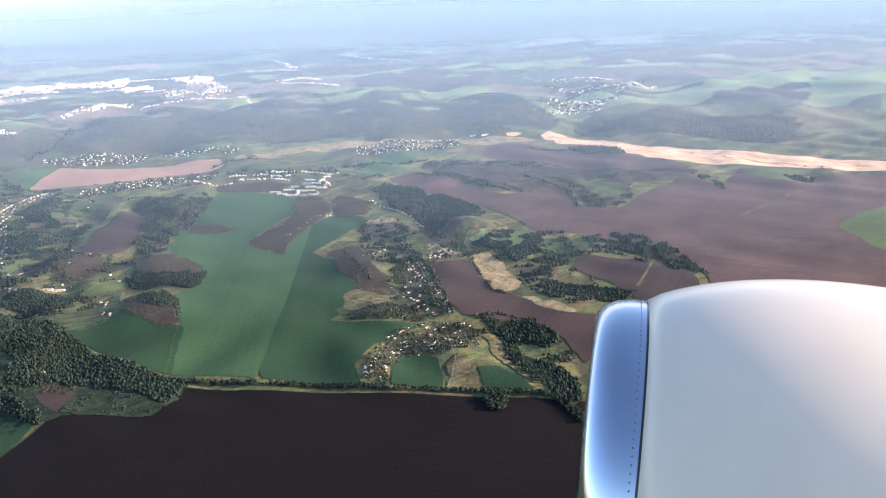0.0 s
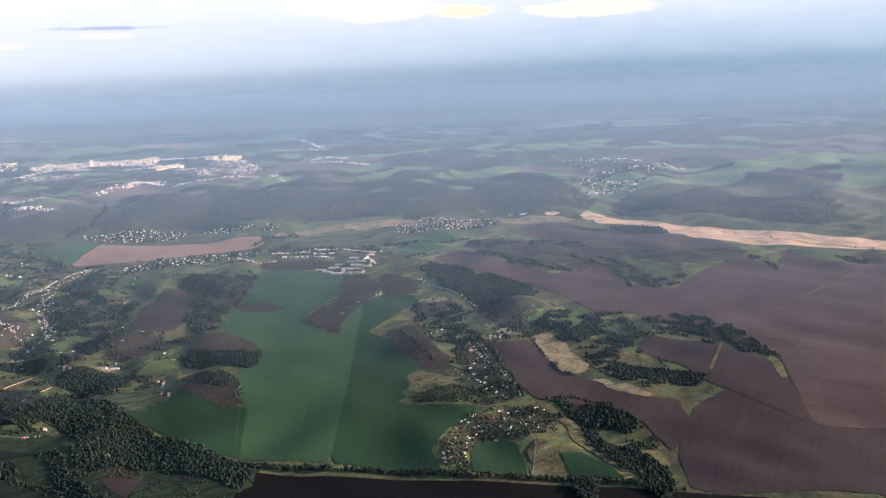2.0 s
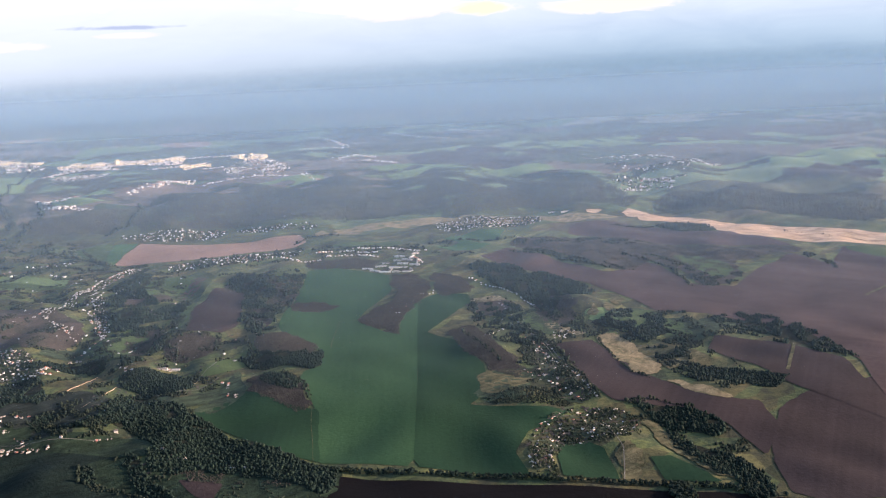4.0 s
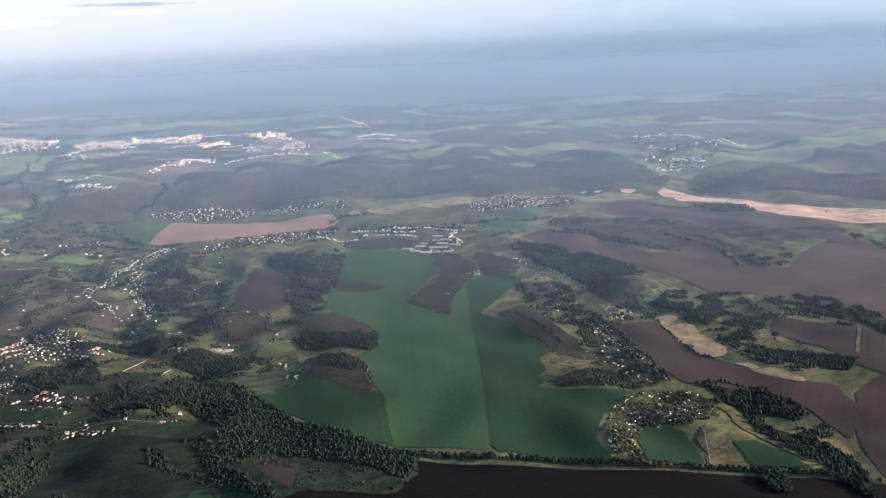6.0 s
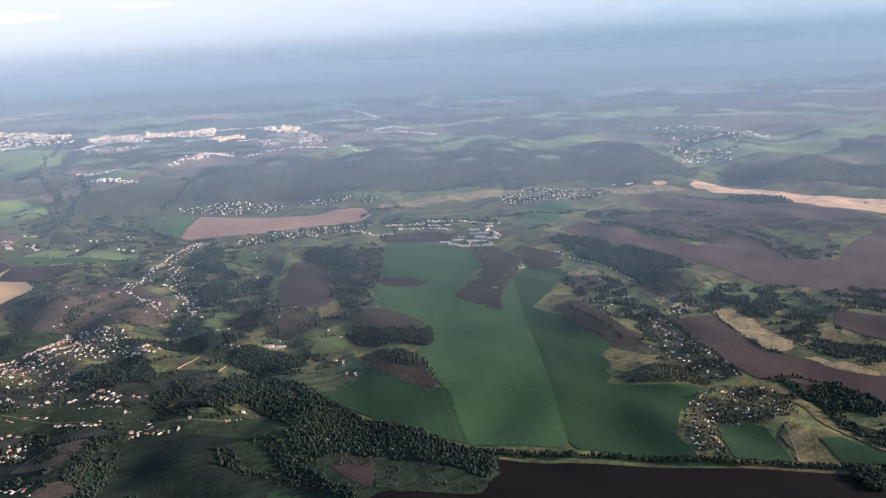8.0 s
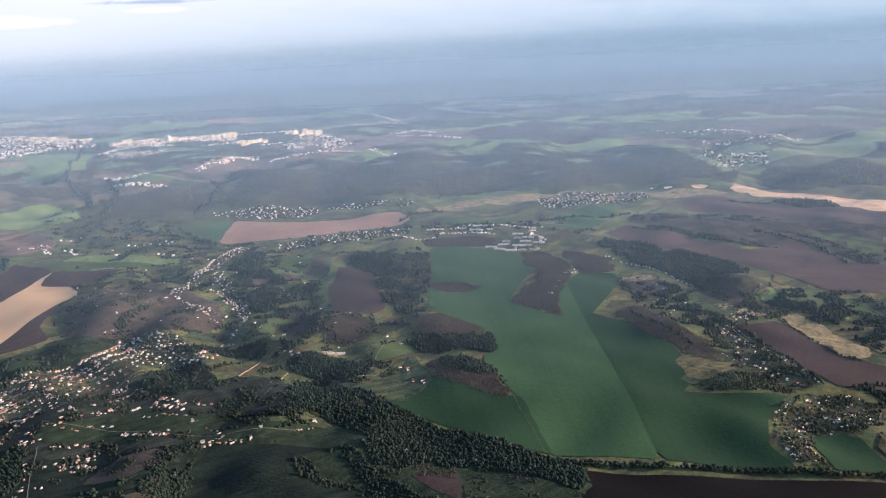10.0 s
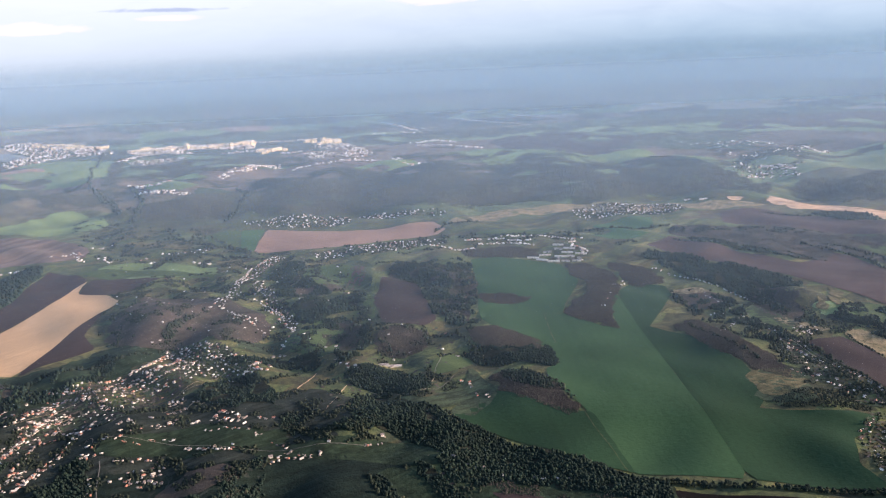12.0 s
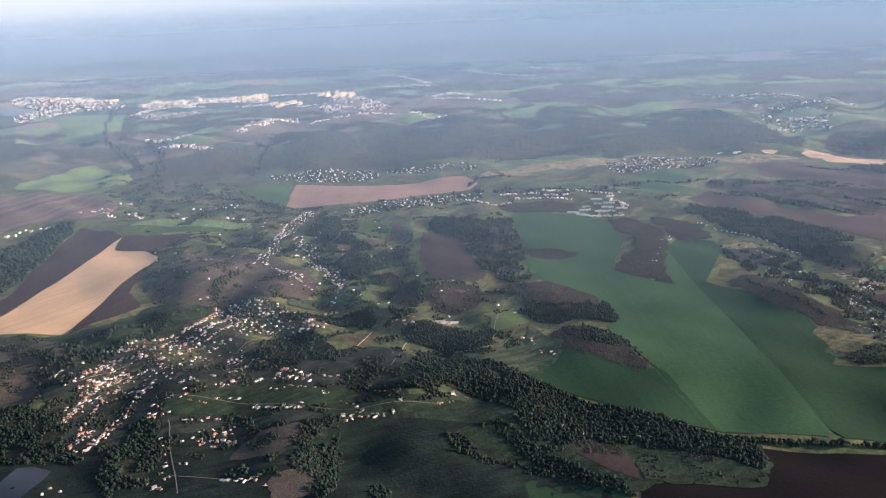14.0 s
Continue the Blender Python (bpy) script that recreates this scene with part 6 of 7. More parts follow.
def gardens(points, gap, seed, turn=38.0, keep=0.7):
    """Small dug beds, grass strips and yards round the houses, all in one sheet."""
    rng = np.random.default_rng(seed)
    pts = scatter(rounded(points, 1), gap, rng, 0.45)
    pts = pts[rng.random(len(pts)) < keep]
    vs, ts = [], []
    for x, y in pts:
        a = radians(turn + rng.choice((0, 90), p=(0.7, 0.3)) + rng.normal(0, 5))
        w, d = rng.uniform(1.2, 3.4), rng.uniform(0.5, 1.3)
        at = len(vs)
        for u, v in ((-w, -d), (0, -d), (w, -d), (w, d), (0, d), (-w, d)):
            u, v = u + rng.normal(0, 0.15), v + rng.normal(0, 0.15)
            px, py = x + u * math.cos(a) - v * math.sin(a), y + u * math.sin(a) + v * math.cos(a)
            vs.append((px, py, float(terrain(px, py)) + 0.52))
        ts += [(at, at + 1, at + 4), (at, at + 4, at + 5), (at + 1, at + 2, at + 3), (at + 1, at + 3, at + 4)]
    tagged(tri_mesh("garden_plots", np.array(vs), np.array(ts), PLOTS), "small dug garden beds and grass strips between houses", "gardens", kind="stuff")


PLOTS = island_material("garden_soil_and_grass", [(0.0, (0.040, 0.032, 0.029)), (0.25, (0.024, 0.040, 0.022)), (0.6, (0.066, 0.056, 0.044)), (0.7, (0.036, 0.056, 0.028)), (0.88, (0.030, 0.024, 0.023)), (0.97, (0.15, 0.12, 0.095))], 0.95)
gardens([(-629, 740), (-583, 753), (-564, 718), (-569, 680), (-602, 669), (-605, 639), (-652, 647), (-661, 619), (-659, 580), (-672, 595), (-675, 641), (-688, 682), (-670, 705), (-649, 726)], 3.4, 201, 38, 0.85)
gardens([(-74, 555), (-59, 598), (-28, 635), (21, 609), (17, 574), (-10, 568), (-53, 558), (-58, 520), (-72, 522)], 3.6, 203)
gardens([(-55, 800), (-38, 810), (-23, 724), (-6, 644), (-28, 633), (-49, 698)], 3.6, 204, 75)
gardens([(-601, 892), (-592, 896), (-596, 1070), (-574, 1134), (-591, 1166), (-610, 1083)], 4.0, 205, 60)
gardens([(-589, 996), (-584, 1019), (-537, 930), (-502, 856), (-506, 838), (-550, 925)], 4.0, 206, 60)
gardens([(-629, 815), (-569, 802), (-513, 742), (-516, 716), (-583, 733)], 4.0, 208)
gardens([(-544, 1147), (-456, 1187), (-360, 1213), (-351, 1183), (-449, 1128), (-528, 1123)], 5.0, 209)
gardens([(-310, 1157), (-247, 1176), (-173, 1180), (-160, 1073), (-224, 1067), (-289, 1116)], 5.0, 210)
gardens([(-490, 758), (-365, 731), (-311, 673), (-345, 645), (-323, 586), (-316, 531), (-361, 522)], 6.5, 211, 20, 0.45)
gardens([(-829, 1102), (-681, 1126), (-569, 1149), (-486, 1089), (-421, 867), (-351, 831), (-319, 736), (-354, 711), (-440, 734), (-547, 815), (-658, 814)], 7.5, 212, 50, 0.4)
village("outlying_houses", "small pale outbuildings between the village houses", [(-629, 740), (-583, 753), (-564, 718), (-569, 680), (-602, 669), (-605, 639), (-652, 647), (-661, 619), (-659, 580), (-672, 595), (-675, 641), (-688, 682), (-670, 705), (-649, 726)], 7.2, 81, 0.7, 0.62, 0.5)
village("outlying_houses", "small pale outbuildings between the village houses", [(-74, 555), (-59, 598), (-28, 635), (21, 609), (17, 574), (-10, 568), (-53, 558), (-58, 520), (-72, 522)], 8.0, 82, 0.6, 0.6, 0.5)
village("outlying_houses", "scattered cottages and sheds along the slopes", [(-829, 1102), (-681, 1126), (-569, 1149), (-486, 1089), (-421, 867), (-351, 831), (-319, 736), (-354, 711), (-440, 734), (-547, 815), (-658, 814)], 22, 84, 0.3, 0.8, 0)
street([(-689, 702), (-663, 702), (-653, 709)], 4.0, 300)
street([(-719, 658), (-708, 671)], 4.5, 301)
street([(-707, 679), (-697, 688), (-693, 694)], 5, 302)
street([(-686, 664), (-674, 682)], 3.5, 303)
street([(-677, 648), (-649, 666)], 3.5, 304)
street([(-683, 637), (-655, 657)], 3.5, 305)
street([(-675, 631), (-661, 649)], 3.5, 306)
street([(-656, 642), (-624, 635)], 3.5, 307)
street([(-668, 583), (-669, 607), (-670, 635)], 3.6, 308)
street([(-627, 605), (-629, 580), (-632, 550), (-641, 545)], 3.6, 309)
street([(-648, 548), (-644, 573)], 4.5, 310)
street([(-609, 585), (-598, 594)], 3.6, 311)
street([(-601, 571), (-594, 555)], 6, 312)
street([(-599, 635), (-587, 639)], 3.8, 313)
street([(-589, 649), (-574, 645)], 4.2, 314)
street([(-570, 631), (-557, 645)], 3.5, 315)
street([(-549, 634), (-537, 645)], 3.8, 316)
street([(-533, 643), (-527, 656), (-502, 644)], 2.6, 317)
street([(-501, 640), (-480, 642)], 3.6, 318)
street([(-522, 642), (-500, 632)], 4, 319)
street([(-557, 614), (-549, 615)], 5, 320)
street([(-602, 616), (-589, 614)], 6, 321)
street([(-535, 598), (-513, 593)], 4.2, 322)
street([(-508, 602), (-499, 596)], 5, 323)
street([(-583, 582), (-561, 585)], 7, 324)
street([(-566, 558), (-536, 557)], 4, 325)
street([(-555, 568), (-542, 580)], 4, 326)
street([(-535, 511), (-528, 509), (-520, 507)], 5, 327)
street([(-515, 499), (-508, 505)], 6, 328)
street([(-470, 576), (-456, 582)], 4, 329)
street([(-468, 568), (-459, 565)], 5, 330)
street([(-449, 573), (-445, 577)], 5, 331)
street([(-437, 580), (-434, 582)], 6, 332)
street([(-447, 604), (-442, 601)], 6, 333)
street([(-433, 597), (-426, 596)], 5, 334)
street([(-409, 595), (-402, 595)], 5, 335)
street([(-396, 599), (-391, 599)], 6, 336)
street([(-526, 731), (-521, 754), (-507, 745)], 3.0, 337)
street([(-522, 739), (-507, 727)], 3.2, 338)
street([(-518, 781), (-501, 787)], 3.6, 339)
street([(-570, 773), (-550, 763)], 2.8, 340)
street([(-465, 784), (-454, 799)], 5, 341)
street([(-446, 740), (-425, 730)], 4.2, 342)
street([(-353, 761), (-334, 762)], 6, 343)
street([(-338, 712), (-328, 694)], 5, 344)
street([(-327, 685), (-314, 669)], 4.5, 345)
street([(-640, 811), (-631, 816)], 5, 346)
street([(-579, 510), (-566, 501)], 3.5, 347)
street([(-642, 498), (-630, 506)], 5, 348)
street([(-578, 678), (-564, 684)], 3.4, 349)
street([(-571, 656), (-557, 667)], 4, 350)
rows([([(-644, 711), (-637, 730), (-623, 755), (-614, 801)], 2.9), ([(-630, 697), (-620, 726), (-607, 749), (-598, 789)], 2.9), ([(-621, 687), (-610, 711), (-594, 726), (-582, 768)], 3.0), ([(-611, 681), (-597, 700), (-579, 712)], 3.2), ([(-614, 803), (-589, 800), (-573, 795)], 3.6), ([(-644, 687), (-624, 680)], 4)], 401, 0.92, roofs=OLD_ROOFS)
rows([([(-605, 893), (-608, 990), (-610, 1076), (-593, 1154)], 4.2), ([(-596, 902), (-554, 861), (-537, 844)], 4.5), ([(-577, 960), (-559, 1017), (-549, 1070)], 4.4), ([(-571, 943), (-544, 916), (-527, 882), (-506, 842)], 3.6), ([(-554, 917), (-518, 862)], 4.5), ([(-509, 845), (-510, 804), (-525, 799)], 6)], 402, 1.0)
garden_wall([(-481, 673), (-475, 688), (-469, 708), (-465, 736)], "long ochre rendered yard wall down a slope")
garden_wall([(-437, 681), (-434, 705)], "low pale yard wall")
garden_wall([(-443, 654), (-437, 675)], "straight white yard wall beside the wood")
garden_wall([(-579, 662), (-562, 661), (-558, 674)], "pale rendered wall round a yard")
garden_wall([(-569, 594), (-556, 595), (-556, 603)], "pale wall round a farmyard")
garden_wall([(-622, 603), (-612, 617), (-605, 604), (-621, 602)], "pale wall round a triangular yard")
garden_wall([(-536, 491), (-535, 495), (-526, 492)], "white wall round a yard")
garden_wall([(-451, 750), (-438, 747), (-428, 742)], "pale wall round a large building")
garden_wall([(-643, 522), (-634, 521)], "white glasshouse wall")
garden_wall([(-557, 661), (-552, 669)], "pale rendered yard wall")
garden_wall([(-678, 655), (-669, 675)], "pale yard wall between gardens")
garden_wall([(-670, 640), (-659, 657)], "pale yard wall between gardens")
settle(4, -395, 610, 20)
settle(4, -399, 747, 20)
settle(4, -404, 750, 20)
rows([([(-690, 703), (-663, 702), (-652, 709)], 3.6), ([(-719, 659), (-708, 670)], 3.6), ([(-686, 663), (-676, 685)], 3.6), ([(-677, 647), (-650, 668)], 3.6), ([(-683, 636), (-656, 659)], 3.6), ([(-675, 631), (-661, 651)], 3.6), ([(-657, 644), (-625, 636)], 3.6), ([(-668, 583), (-669, 608), (-670, 635)], 3.6), ([(-627, 606), (-630, 580), (-632, 551), (-641, 545)], 3.6), ([(-648, 548), (-644, 573)], 3.6), ([(-661, 614), (-645, 631)], 3.6), ([(-689, 690), (-655, 688), (-621, 671)], 3.6), ([(-643, 667), (-614, 676)], 3.6), ([(-598, 632), (-586, 636)], 3.6), ([(-570, 631), (-558, 646)], 3.6), ([(-549, 635), (-537, 645)], 3.6), ([(-533, 643), (-502, 642)], 3.6), ([(-567, 558), (-537, 558)], 3.6)], 403, 0.72, roofs=OLD_ROOFS)
rows([([(-331, 1185), (-283, 1199), (-236, 1176)], 3.0), ([(-314, 1166), (-265, 1179), (-232, 1154)], 3.0), ([(-275, 1206), (-216, 1197), (-165, 1179)], 3.0), ([(-379, 1165), (-343, 1140), (-312, 1155)], 3.0), ([(-182, 1139), (-166, 1106)], 3.0)], 404, 1.25)
rows([([(-104, 1016), (-69, 972), (-47, 939), (-26, 879)], 4.2), ([(-73, 918), (-50, 820), (-39, 764)], 4.2), ([(-60, 778), (-33, 740), (-9, 662)], 4.2), ([(-42, 764), (-19, 696), (-5, 645)], 4.2), ([(-88, 845), (-70, 853)], 4.2), ([(-95, 786), (-68, 823)], 4.2), ([(-62, 708), (-35, 674), (-20, 642)], 4.2)], 405, 0.75)
rows([([(-601, 613), (-580, 605), (-556, 615)], 5.0), ([(-535, 599), (-498, 594)], 5.0), ([(-583, 582), (-554, 590)], 5.0), ([(-608, 585), (-593, 591)], 5.0), ([(-571, 569), (-544, 582)], 5.0), ([(-471, 573), (-434, 581)], 5.0), ([(-411, 594), (-391, 601)], 5.0), ([(-604, 554), (-593, 566)], 5.0), ([(-575, 527), (-559, 532)], 5.0), ([(-535, 512), (-506, 504)], 5.0), ([(-494, 618), (-478, 615)], 5.0), ([(-534, 627), (-495, 625)], 5.0), ([(-595, 620), (-565, 633)], 5.0), ([(-564, 552), (-537, 555)], 5.0)], 406, 0.8, roofs=OLD_ROOFS)
street([(-73, 541), (-66, 527), (-57, 547)], 7.0, 122)
street([(-346, 571), (-318, 554), (-256, 543)], 7.0, 123)



rows([([(-996, 1693), (-934, 1644), (-871, 1625)], 2.5), ([(-1042, 1757), (-953, 1715), (-940, 1820)], 3.7), ([(-867, 1825), (-848, 1898), (-825, 1991), (-764, 1968)], 2.2), ([(-860, 1881), (-823, 1949), (-792, 2034)], 2.5), ([(-726, 1941), (-666, 1976), (-582, 2042), (-521, 2020)], 3.7), ([(-521, 2020), (-448, 1906), (-401, 1959)], 5.0), ([(-1232, 2168), (-1223, 2283), (-1155, 2316), (-1081, 2294)], 2.5), ([(-987, 2257), (-918, 2288), (-857, 2327)], 3.1), ([(-1673, 2658), (-1547, 2562), (-1388, 2457)], 2.5), ([(-1543, 2423), (-1428, 2400)], 3.1), ([(-813, 2228), (-765, 2257)], 2.5), ([(-965, 2493), (-845, 2500), (-768, 2545)], 3.7), ([(-690, 3045), (-593, 2955), (-482, 2687), (-412, 2750)], 5.0), ([(-617, 2600), (-533, 2651), (-433, 2568)], 4.3), ([(-363, 3048), (-243, 2857), (-90, 2715)], 6.2), ([(-141, 3088), (-21, 2950), (85, 2998)], 5.6), ([(-460, 2345), (-414, 2379), (-345, 2333)], 2.2), ([(-455, 2300), (-356, 2267)], 2.5), ([(-339, 2249), (-273, 2166)], 3.7), ([(196, 2109), (295, 2098), (367, 2096), (432, 2027)], 5.6), ([(280, 1712), (328, 1779), (327, 1654)], 4.3), ([(215, 1637), (279, 1666)], 5.0), ([(432, 2027), (471, 1934), (526, 1940)], 5.0), ([(269, 1921), (330, 1856)], 7.4)], 407, 2.1, 6.0)
rows([([(-909, 1162), (-895, 1195), (-857, 1134)], 4), ([(-878, 1215), (-859, 1239)], 4), ([(-838, 1154), (-808, 1122)], 4), ([(-977, 1067), (-961, 1100), (-917, 1112)], 4), ([(-768, 1168), (-710, 1160)], 8), ([(-696, 1121), (-668, 1102)], 6), ([(-787, 1154), (-746, 1121)], 12)], 408, 1.35, 3.0)
rows([([(-621, 804), (-624, 752), (-645, 731), (-675, 705)], 3.4), ([(-603, 777), (-611, 726), (-632, 706), (-652, 690)], 3.4), ([(-666, 693), (-679, 662), (-716, 661)], 3.6), ([(-666, 670), (-671, 634), (-666, 591)], 4.0), ([(-648, 667), (-658, 630), (-648, 568)], 4.0), ([(-628, 658), (-630, 592), (-636, 549)], 4.4)], 131, roofs=OLD_ROOFS)
rows([([(-610, 605), (-597, 572)], 4.5), ([(-590, 565), (-566, 501)], 6), ([(-574, 557), (-543, 568)], 4.5), ([(-570, 584), (-550, 588)], 5), ([(-541, 603), (-490, 590)], 6), ([(-537, 511), (-509, 508)], 4.5), ([(-476, 609), (-448, 574)], 6), ([(-730, 673), (-704, 701)], 4.5), ([(-638, 576), (-647, 539)], 5), ([(-693, 640), (-672, 676)], 4.5), ([(-640, 504), (-630, 511)], 6), ([(-584, 676), (-542, 676)], 5), ([(-682, 600), (-663, 633)], 5)], 137, 0.85, roofs=OLD_ROOFS)
yard_fences(YARDS, 9)


# ---- distant apartment blocks ----
def block(label, length, height):
    top = tagged(new("apartment_building"), label, "building", "apartment blocks of the town")
    bm = bmesh.new()
    box(bm, -length / 2, length / 2, -3, 3, -1, height)
    part("wall", bm, CREAM, top)
    bm = bmesh.new()
    box(bm, -length / 2 - 0.3, length / 2 + 0.3, -3.3, 3.3, height, height + 0.6)
    part("roof", bm, ROOF_FELT, top)
    for k in range(4):
        bm = bmesh.new()
        box(bm, -length / 2 + 0.8, length / 2 - 0.8, -3.05, -2.9, height * (0.16 + 0.21 * k), height * (0.24 + 0.21 * k))
        part("window_band", bm, GLASS, top)
    return top


BLOCKS = [block("long cream apartment block in evening sun", 26, 6.5), block("tall cream apartment tower in evening sun", 10, 12), block("short cream apartment block in evening sun", 16, 7)]
town = np.random.default_rng(5)
taken = set()
for line, n in (([(-1284, 2381), (-943, 2465)], 44), ([(-787, 2460), (-681, 2442)], 14), ([(-1706, 2612), (-1408, 2495)], 18), ([(-894, 2260), (-812, 2305)], 8)):
    (ax, ay), (bx, by) = line
    for k in range(n):
        f = (k + 0.5) / n
        i = int(town.choice(3, p=(0.55, 0.12, 0.33)))
        x, y = ax + (bx - ax) * f + town.normal(0, 6), ay + (by - ay) * f + town.normal(0, 22)
        m = pose(x, y, float(terrain(x, y)), 0, 0, town.choice((48, 56, 66)))
        if i in taken:
            copy_thing(BLOCKS[i], m)
        else:
            taken.add(i)
            BLOCKS[i].matrix_basis = m

def shed(label, length, roof_mat):
    """A long factory hall with a low gabled roof, door and skylight."""
    top = tagged(new("factory_hall"), label, "building", "halls of the works")
    v, q, r, t = house_arrays(None, length / 2, 1.5, 1.3, 0.6)
    for name, co, faces, mat in (("wall", v, q, WHITE_WALL), ("roof", r, t, roof_mat)):
        bm = bmesh.new()
        vs = [bm.verts.new(c) for c in co]
        for f in faces:
            bm.faces.new([vs[i] for i in f])
        part(name, bm, mat, top)
    bm = bmesh.new()
    box(bm, -0.5, 0.5, -1.53, -1.45, -0.3, 0.9)
    part("door", bm, GLASS, top)
    bm = bmesh.new()
    box(bm, -length * 0.35, length * 0.35, -0.18, 0.18, 1.85, 2.0)
    part("skylight", bm, PALE_ROOF, top)
    return top


HALLS = [shed("long pale factory hall with metal roof", 15, PALE_ROOF), shed("long white factory hall with grey roof", 11, GREY_ROOF)]
HALL_PLACES = [(-195, 1105, -14), (-193, 1090, -8), (-206, 1090, -8), (-202, 1069, -9), (-217, 1068, -9), (-188, 1070, -10), (-225, 1099, 3), (-204, 1126, -20), (-190, 1123, -24), (-180, 1168, 28), (-202, 1148, -16), (-182, 1078, -74), (-231, 1076, -20), (-220, 1118, -8), (-242, 1087, -14), (-175, 1109, -88), (-178, 1098, -14), (-210, 1080, 78), (-184, 1140, 66), (51, 1425, 8), (72, 1403, 14), (-407, 747, 8), (-398, 749, 8)]
for k, (x, y, turn) in enumerate(HALL_PLACES):
    m = pose(x, y, float(terrain(x, y)) + 0.2, 0, 0, turn + town.normal(0, 3))
    if k < 2:
        HALLS[k].matrix_basis = m
    else:
        copy_thing(HALLS[k % 2], m)

# ---- lanes ----
lane("track", "pale straight farm track beside gardens", TRACK, [(-569, 692), (-555, 703)], 0.4)
lane("track", "pale straight farm track beside gardens", TRACK, [(-573, 661), (-562, 680)], 0.4)
lane("track", "pale straight farm track beside gardens", TRACK, [(-566, 663), (-544, 672)], 0.4)
lane("track", "pale village lane", TRACK, [(-58, 863), (-47, 825), (-37, 767), (-29, 734), (-23, 697)], 0.5)
lane("track", "pale track round a wood", TRACK, [(-360, 713), (-367, 687), (-386, 685), (-413, 696)], 0.45)
lane("lane", "straight grey village lane", ASPHALT, [(-604, 614), (-559, 611), (-507, 597), (-458, 588), (-403, 595)], 0.4)
lane("lane", "narrow grey country lane", ASPHALT, [(-591, 582), (-571, 529), (-557, 498)], 0.5)
lane("track", "pale dirt track across the land", TRACK, [(-691, 639), (-651, 683)], 0.45)
lane("track", "pale dirt track across the land", TRACK, [(-671, 641), (-649, 663)], 0.45)
lane("lane", "narrow grey country lane", ASPHALT, [(-567, 517), (-528, 510)], 0.5)
lane("track", "pale dirt track across the land", TRACK, [(-575, 666), (-558, 664), (-554, 676)], 0.45)
lane("track", "pale dirt track across the land", TRACK, [(-578, 676), (-545, 742)], 0.45)
lane("lane", "narrow grey country lane", ASPHALT, [(-594, 899), (-604, 1038), (-575, 1164), (-476, 1167)], 0.5)
lane("lane", "narrow grey country lane", ASPHALT, [(-507, 865), (-554, 942), (-551, 1015), (-548, 1090)], 0.5)
lane("lane", "narrow grey country lane", ASPHALT, [(-53, 863), (-37, 779), (-13, 685), (-6, 639)], 0.5)
lane("lane", "narrow grey country lane", ASPHALT, [(-11, 514), (-4, 550), (-9, 596)], 0.5)
lane("track", "pale dirt track across the land", DRYGRASS, [(333, 882), (450, 980)], 3.0)
lane("track", "pale dirt track across the land", DRYGRASS, [(167, 685), (198, 745)], 3.0)
lane("lane", "narrow grey country lane", ASPHALT, [(-360, 721), (-355, 754)], 0.5)
lane("lane", "narrow grey country lane", ASPHALT, [(-384, 686), (-357, 691), (-343, 717)], 0.5)
lane("track", "faint grassy field track along the wheat", DRYGRASS, [(-253, 679), (-244, 648), (-239, 617), (-228, 555)], 0.30)
lane("track", "faint track across the wheat", DRYGRASS, [(-229, 863), (-251, 866), (-250, 818), (-248, 783)], 0.4)


# ---- tree belts ----
def tree(label, height, spread, mat, seed):
    """A tree: a tapered trunk with limbs and a crown of many clumps with gaps."""
    rng = np.random.default_rng(seed)
    top = tagged(new("tree"), label, "tree", "trees of the belt")
    bm = bmesh.new()
    bmesh.ops.create_cone(bm, cap_ends=True, segments=6, radius1=0.11, radius2=0.04, depth=height * 0.7, matrix=Matrix.Translation((0, 0, height * 0.35 - 0.3)))
    for k in range(4):
        a = k * 1.57 + rng.uniform(0, 1)
        m = pose(0, 0, height * (0.3 + 0.08 * k), 0, 50, math.degrees(a)) @ Matrix.Translation((0, 0, height * 0.17))
        bmesh.ops.create_cone(bm, cap_ends=True, segments=4, radius1=0.05, radius2=0.015, depth=height * 0.34, matrix=m)
    part("trunk", bm, BARK, top)
    vs, ts, at = [], [], 0
    for _ in range(14):
        co, tri = CLUMPS[2][rng.integers(5)]
        f = rng.uniform(0.3, 1.0)
        a, r = rng.uniform(0, 6.283), spread * math.sqrt(rng.random()) * (1.15 - 0.7 * abs(f - 0.55))
        vs.append(co * rng.uniform(0.35, 0.62) * spread + np.array((r * math.cos(a), r * math.sin(a), height * f)))
        ts.append(tri + at)
        at += len(co)
    crown = tri_mesh("crown", np.concatenate(vs), np.concatenate(ts), mat, soft=True)
    crown.parent = top
    return top


TREES = [tree("young green belt tree with an uneven crown", 2.6, 0.95, GREEN_CROWN, 1), tree("tall green belt tree with an uneven crown", 3.4, 1.05, GREEN_CROWN, 2), tree("bare brownish belt tree just coming into leaf", 2.8, 0.9, GARDEN_CROWN, 3), tree("broad green belt tree", 2.9, 1.3, GREEN_CROWN, 4)]
planted = set()


def plant(i, x, y, turn, size):
    m = pose(x, y, float(terrain(x, y)) + 0.1, 0, 0, turn) @ Matrix.Diagonal((size, size, size, 1))
    if i in planted:
        ob = copy_thing(TREES[i], m)
        ob.scale = (size,) * 3
    else:
        planted.add(i)
        TREES[i].matrix_basis = m


belt = np.random.default_rng(9)
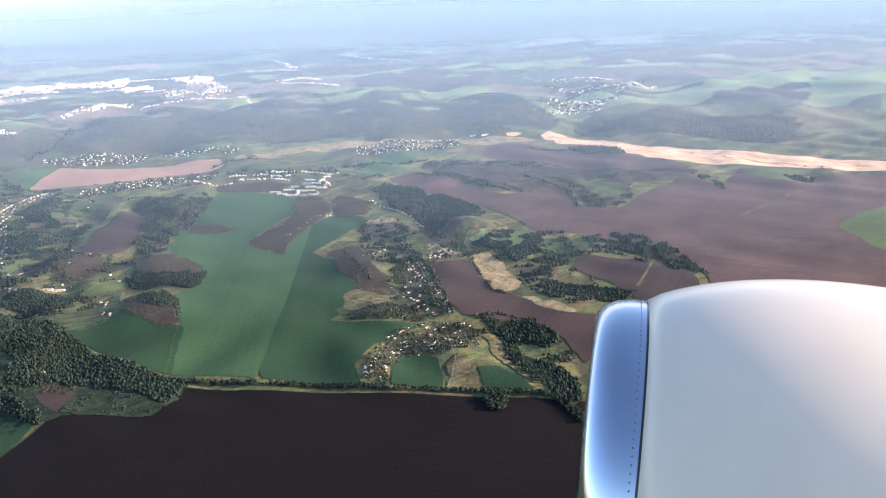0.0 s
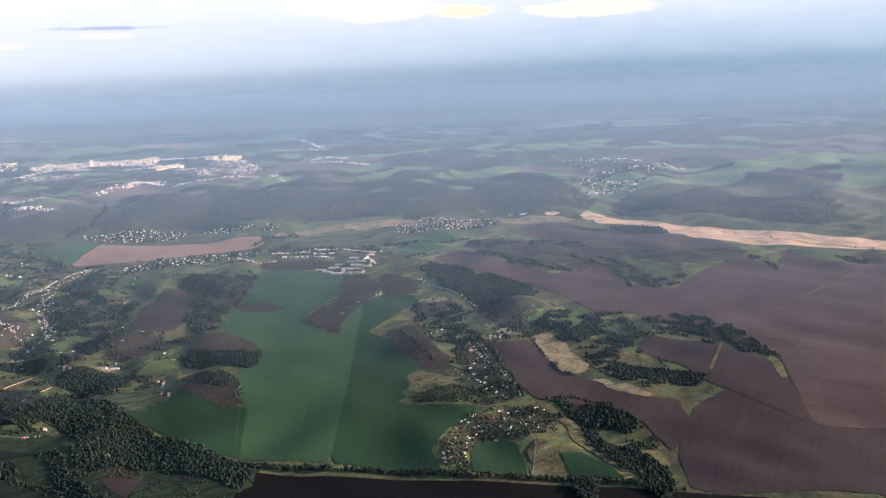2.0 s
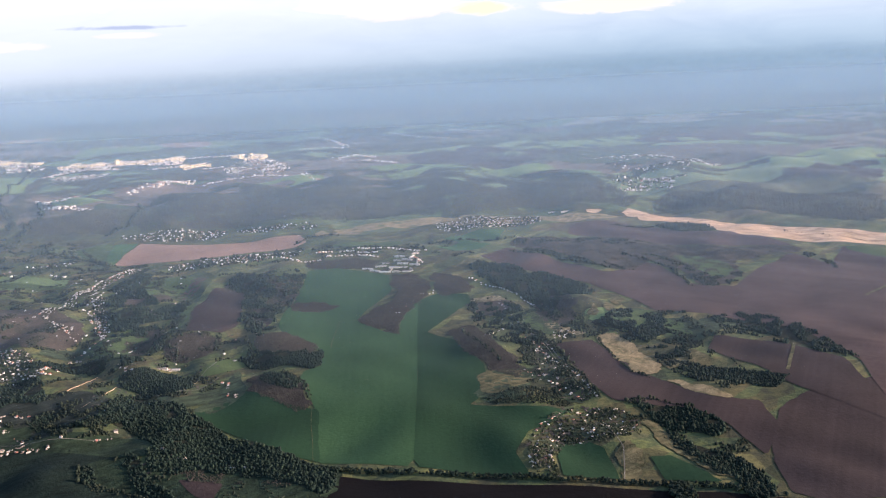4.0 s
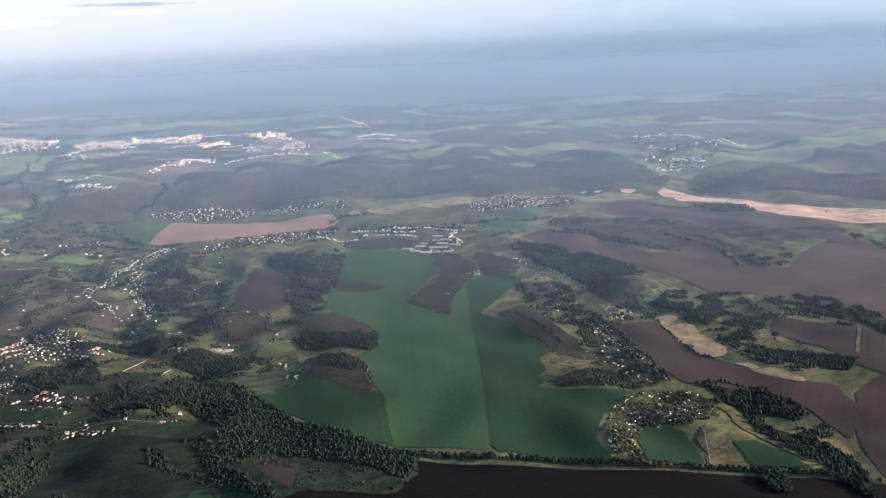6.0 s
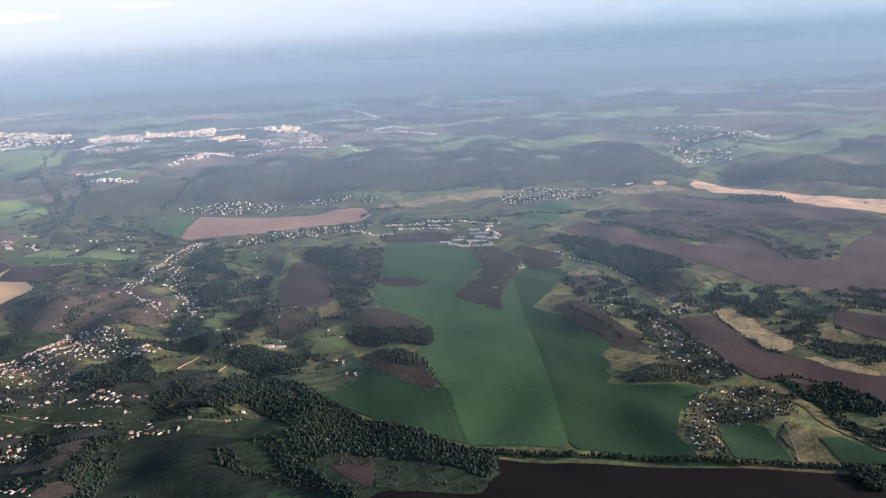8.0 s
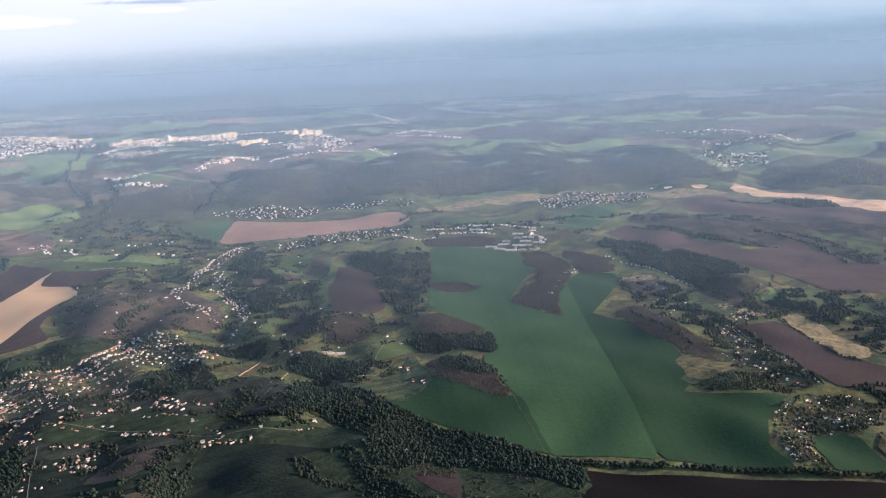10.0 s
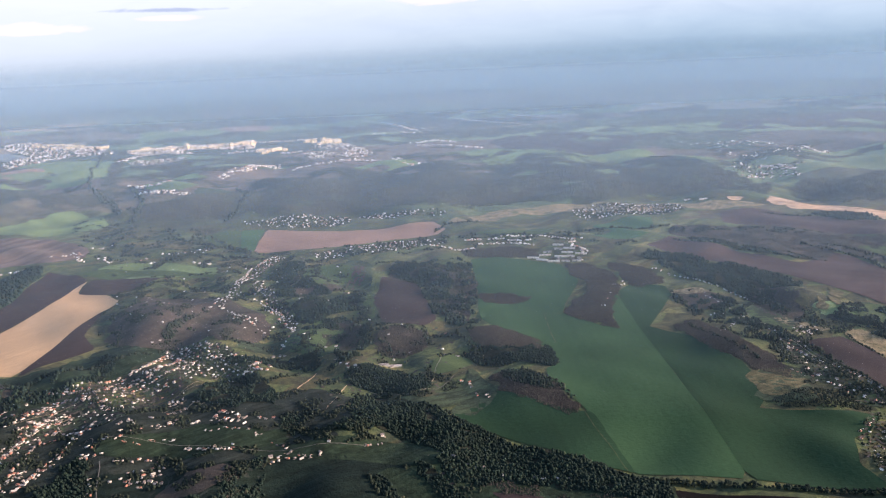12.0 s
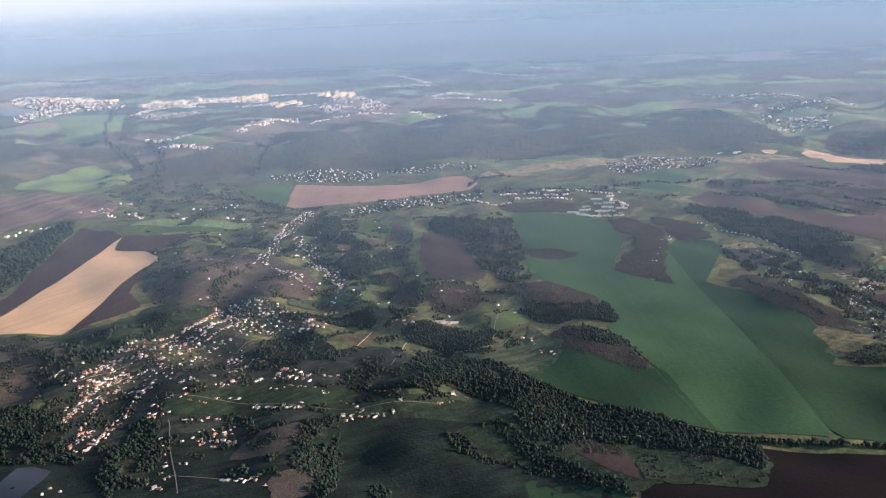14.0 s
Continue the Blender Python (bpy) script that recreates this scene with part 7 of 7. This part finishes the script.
for line, rows, gap in (([(-223, 541), (-176, 534), (-109, 524), (-51, 511), (12, 507), (62, 495)], 2, 2.2), ([(60, 498), (69, 480), (78, 457)], 3, 2.4)):
    p = np.array(line, float)
    for a, b in zip(p, p[1:]):
        d = b - a
        s = np.array((-d[1], d[0])) / np.hypot(*d)
        for k in range(int(np.hypot(*d) / gap)):
            for j in range(rows):
                x, y = a + d * (k + belt.uniform(0, 1)) * gap / np.hypot(*d) + s * (j * 2.4 - 1.5 + belt.normal(0, 0.5))
                if belt.random() < 0.88:
                    plant(int(belt.integers(4)), x, y, belt.uniform(0, 360), belt.uniform(0.7, 1.15))
for x, y in scatter(rounded([(13, 501), (22, 505), (30, 496), (30, 480), (20, 474), (15, 481)], 1), 2.3, belt):
    plant(int(belt.integers(4)), x, y, belt.uniform(0, 360), belt.uniform(0.9, 1.3))


# ---- the engine beside the window ----
def engine():
    """A jet engine nacelle: polished inlet lip, painted cowl, dark seam and a row of rivets."""
    k = 0.2
    fwd, side = Vector((-0.9706, 0.2407, 0.07)).normalized(), Vector((0.2407, 0.9706, 0)).normalized()
    up = fwd.cross(side) * -1
    eye = Vector(PATH[0][1])
    origin = eye + fwd * (NAC[0] * k) + side * (NAC[1] * k) + up * (NAC[2] * k)
    m = Matrix((fwd, side, up)).transposed().to_4x4()
    m.translation = origin
    top = tagged(new("jet_engine"), "white jet engine nacelle with a polished metal inlet lip", "engine")
    top.matrix_basis = m @ Matrix.Diagonal((k, k, k, 1))
    n = 128

    def revolve(name, profile, mat, label="", parent=None):
        bm = bmesh.new()
        rows = [[bm.verts.new((a, r * math.cos(6.283185 * i / n), r * math.sin(6.283185 * i / n))) for i in range(n)] for a, r in profile]
        for u, v in zip(rows, rows[1:]):
            for i in range(n):
                bm.faces.new((u[i], u[(i + 1) % n], v[(i + 1) % n], v[i])).smooth = True
        bmesh.ops.recalc_face_normals(bm, faces=bm.faces)
        return part(name, bm, mat, parent or top, label)

    R = NAC[3]
    lip = [(NAC[4] * math.cos(t) ** NAC[5] - 0.004, R - NAC[6] + NAC[6] * math.sin(t) ** 0.8) for t in (radians(90 - 90 * i / 24) for i in range(25))]
    lip += [(NAC[4] * math.cos(t) - 0.004, R - NAC[6] - 0.12 * math.sin(t)) for t in (radians(6 + 84 * i / 12) for i in range(13))]
    revolve("inlet_lip", lip, CHROME, "polished bare metal inlet lip")
    revolve("seam", [(0.0, R - 0.012), (-0.022, R - 0.012)], GLASS, "dark seam behind the lip")
    cowl = [(-0.018, R - 0.05)] + [(-0.018 - 3.4 * s, R + 0.005 + NAC[7] * math.sin(math.pi * min(1.0, s * 1.15) ** 0.75) - 0.30 * max(0, s - 0.6) ** 1.6) for s in (i / 40 for i in range(41))]
    revolve("fan_cowl", cowl, COWL, "white painted engine cowl")
    revolve("inlet_duct", [(-0.004, R - NAC[6] - 0.12), (-0.9, R - NAC[6] - 0.06), (-0.9, 0.02)], DUCT, "grey inlet duct")
    revolve("exhaust_cap", [cowl[-1], (-3.5, 0.55), (-4.0, 0.4), (-4.0, 0.02)], DUCT, "dark exhaust nozzle")
    dot = bmesh.new()
    bmesh.ops.create_uvsphere(dot, u_segments=6, v_segments=4, radius=0.006)
    first = part("rivet", dot, GLASS, top)
    for i in range(1, 150):
        ob = new("rivet", first.data)
        ob.parent = top
        t = 6.283185 * i / 150
        ob.location = (0.028, (R - 0.003) * math.cos(t), (R - 0.003) * math.sin(t))
    first.location = (0.028, R - 0.003, 0)
    for a, t in ((-0.10, 123), (-0.09, 136), (-0.05, 152)):
        ob = new("fastener", first.data)
        ob.parent = top
        r = R + 0.012
        ob.location = (a, r * math.cos(radians(t)), r * math.sin(radians(t)))
    return top


NAC = (-0.235, 4.5, -3.025, 1.05, 0.30, 0.85, 0.17, 0.24)
# aluminium darkened and blued: the reflected sky is put into its colour
CHROME = plain_material("polished_aluminium", (0.34, 0.40, 0.50), 0.10, 1.0, 0.03, 0.05)
COWL = plain_material("white_cowl_paint", (0.50, 0.455, 0.40), 0.20, 0.0, 0.03, 0.08)
DUCT = plain_material("grey_duct", (0.22, 0.22, 0.23), 0.5, 0.3, 0.1, 0.1)
engine()
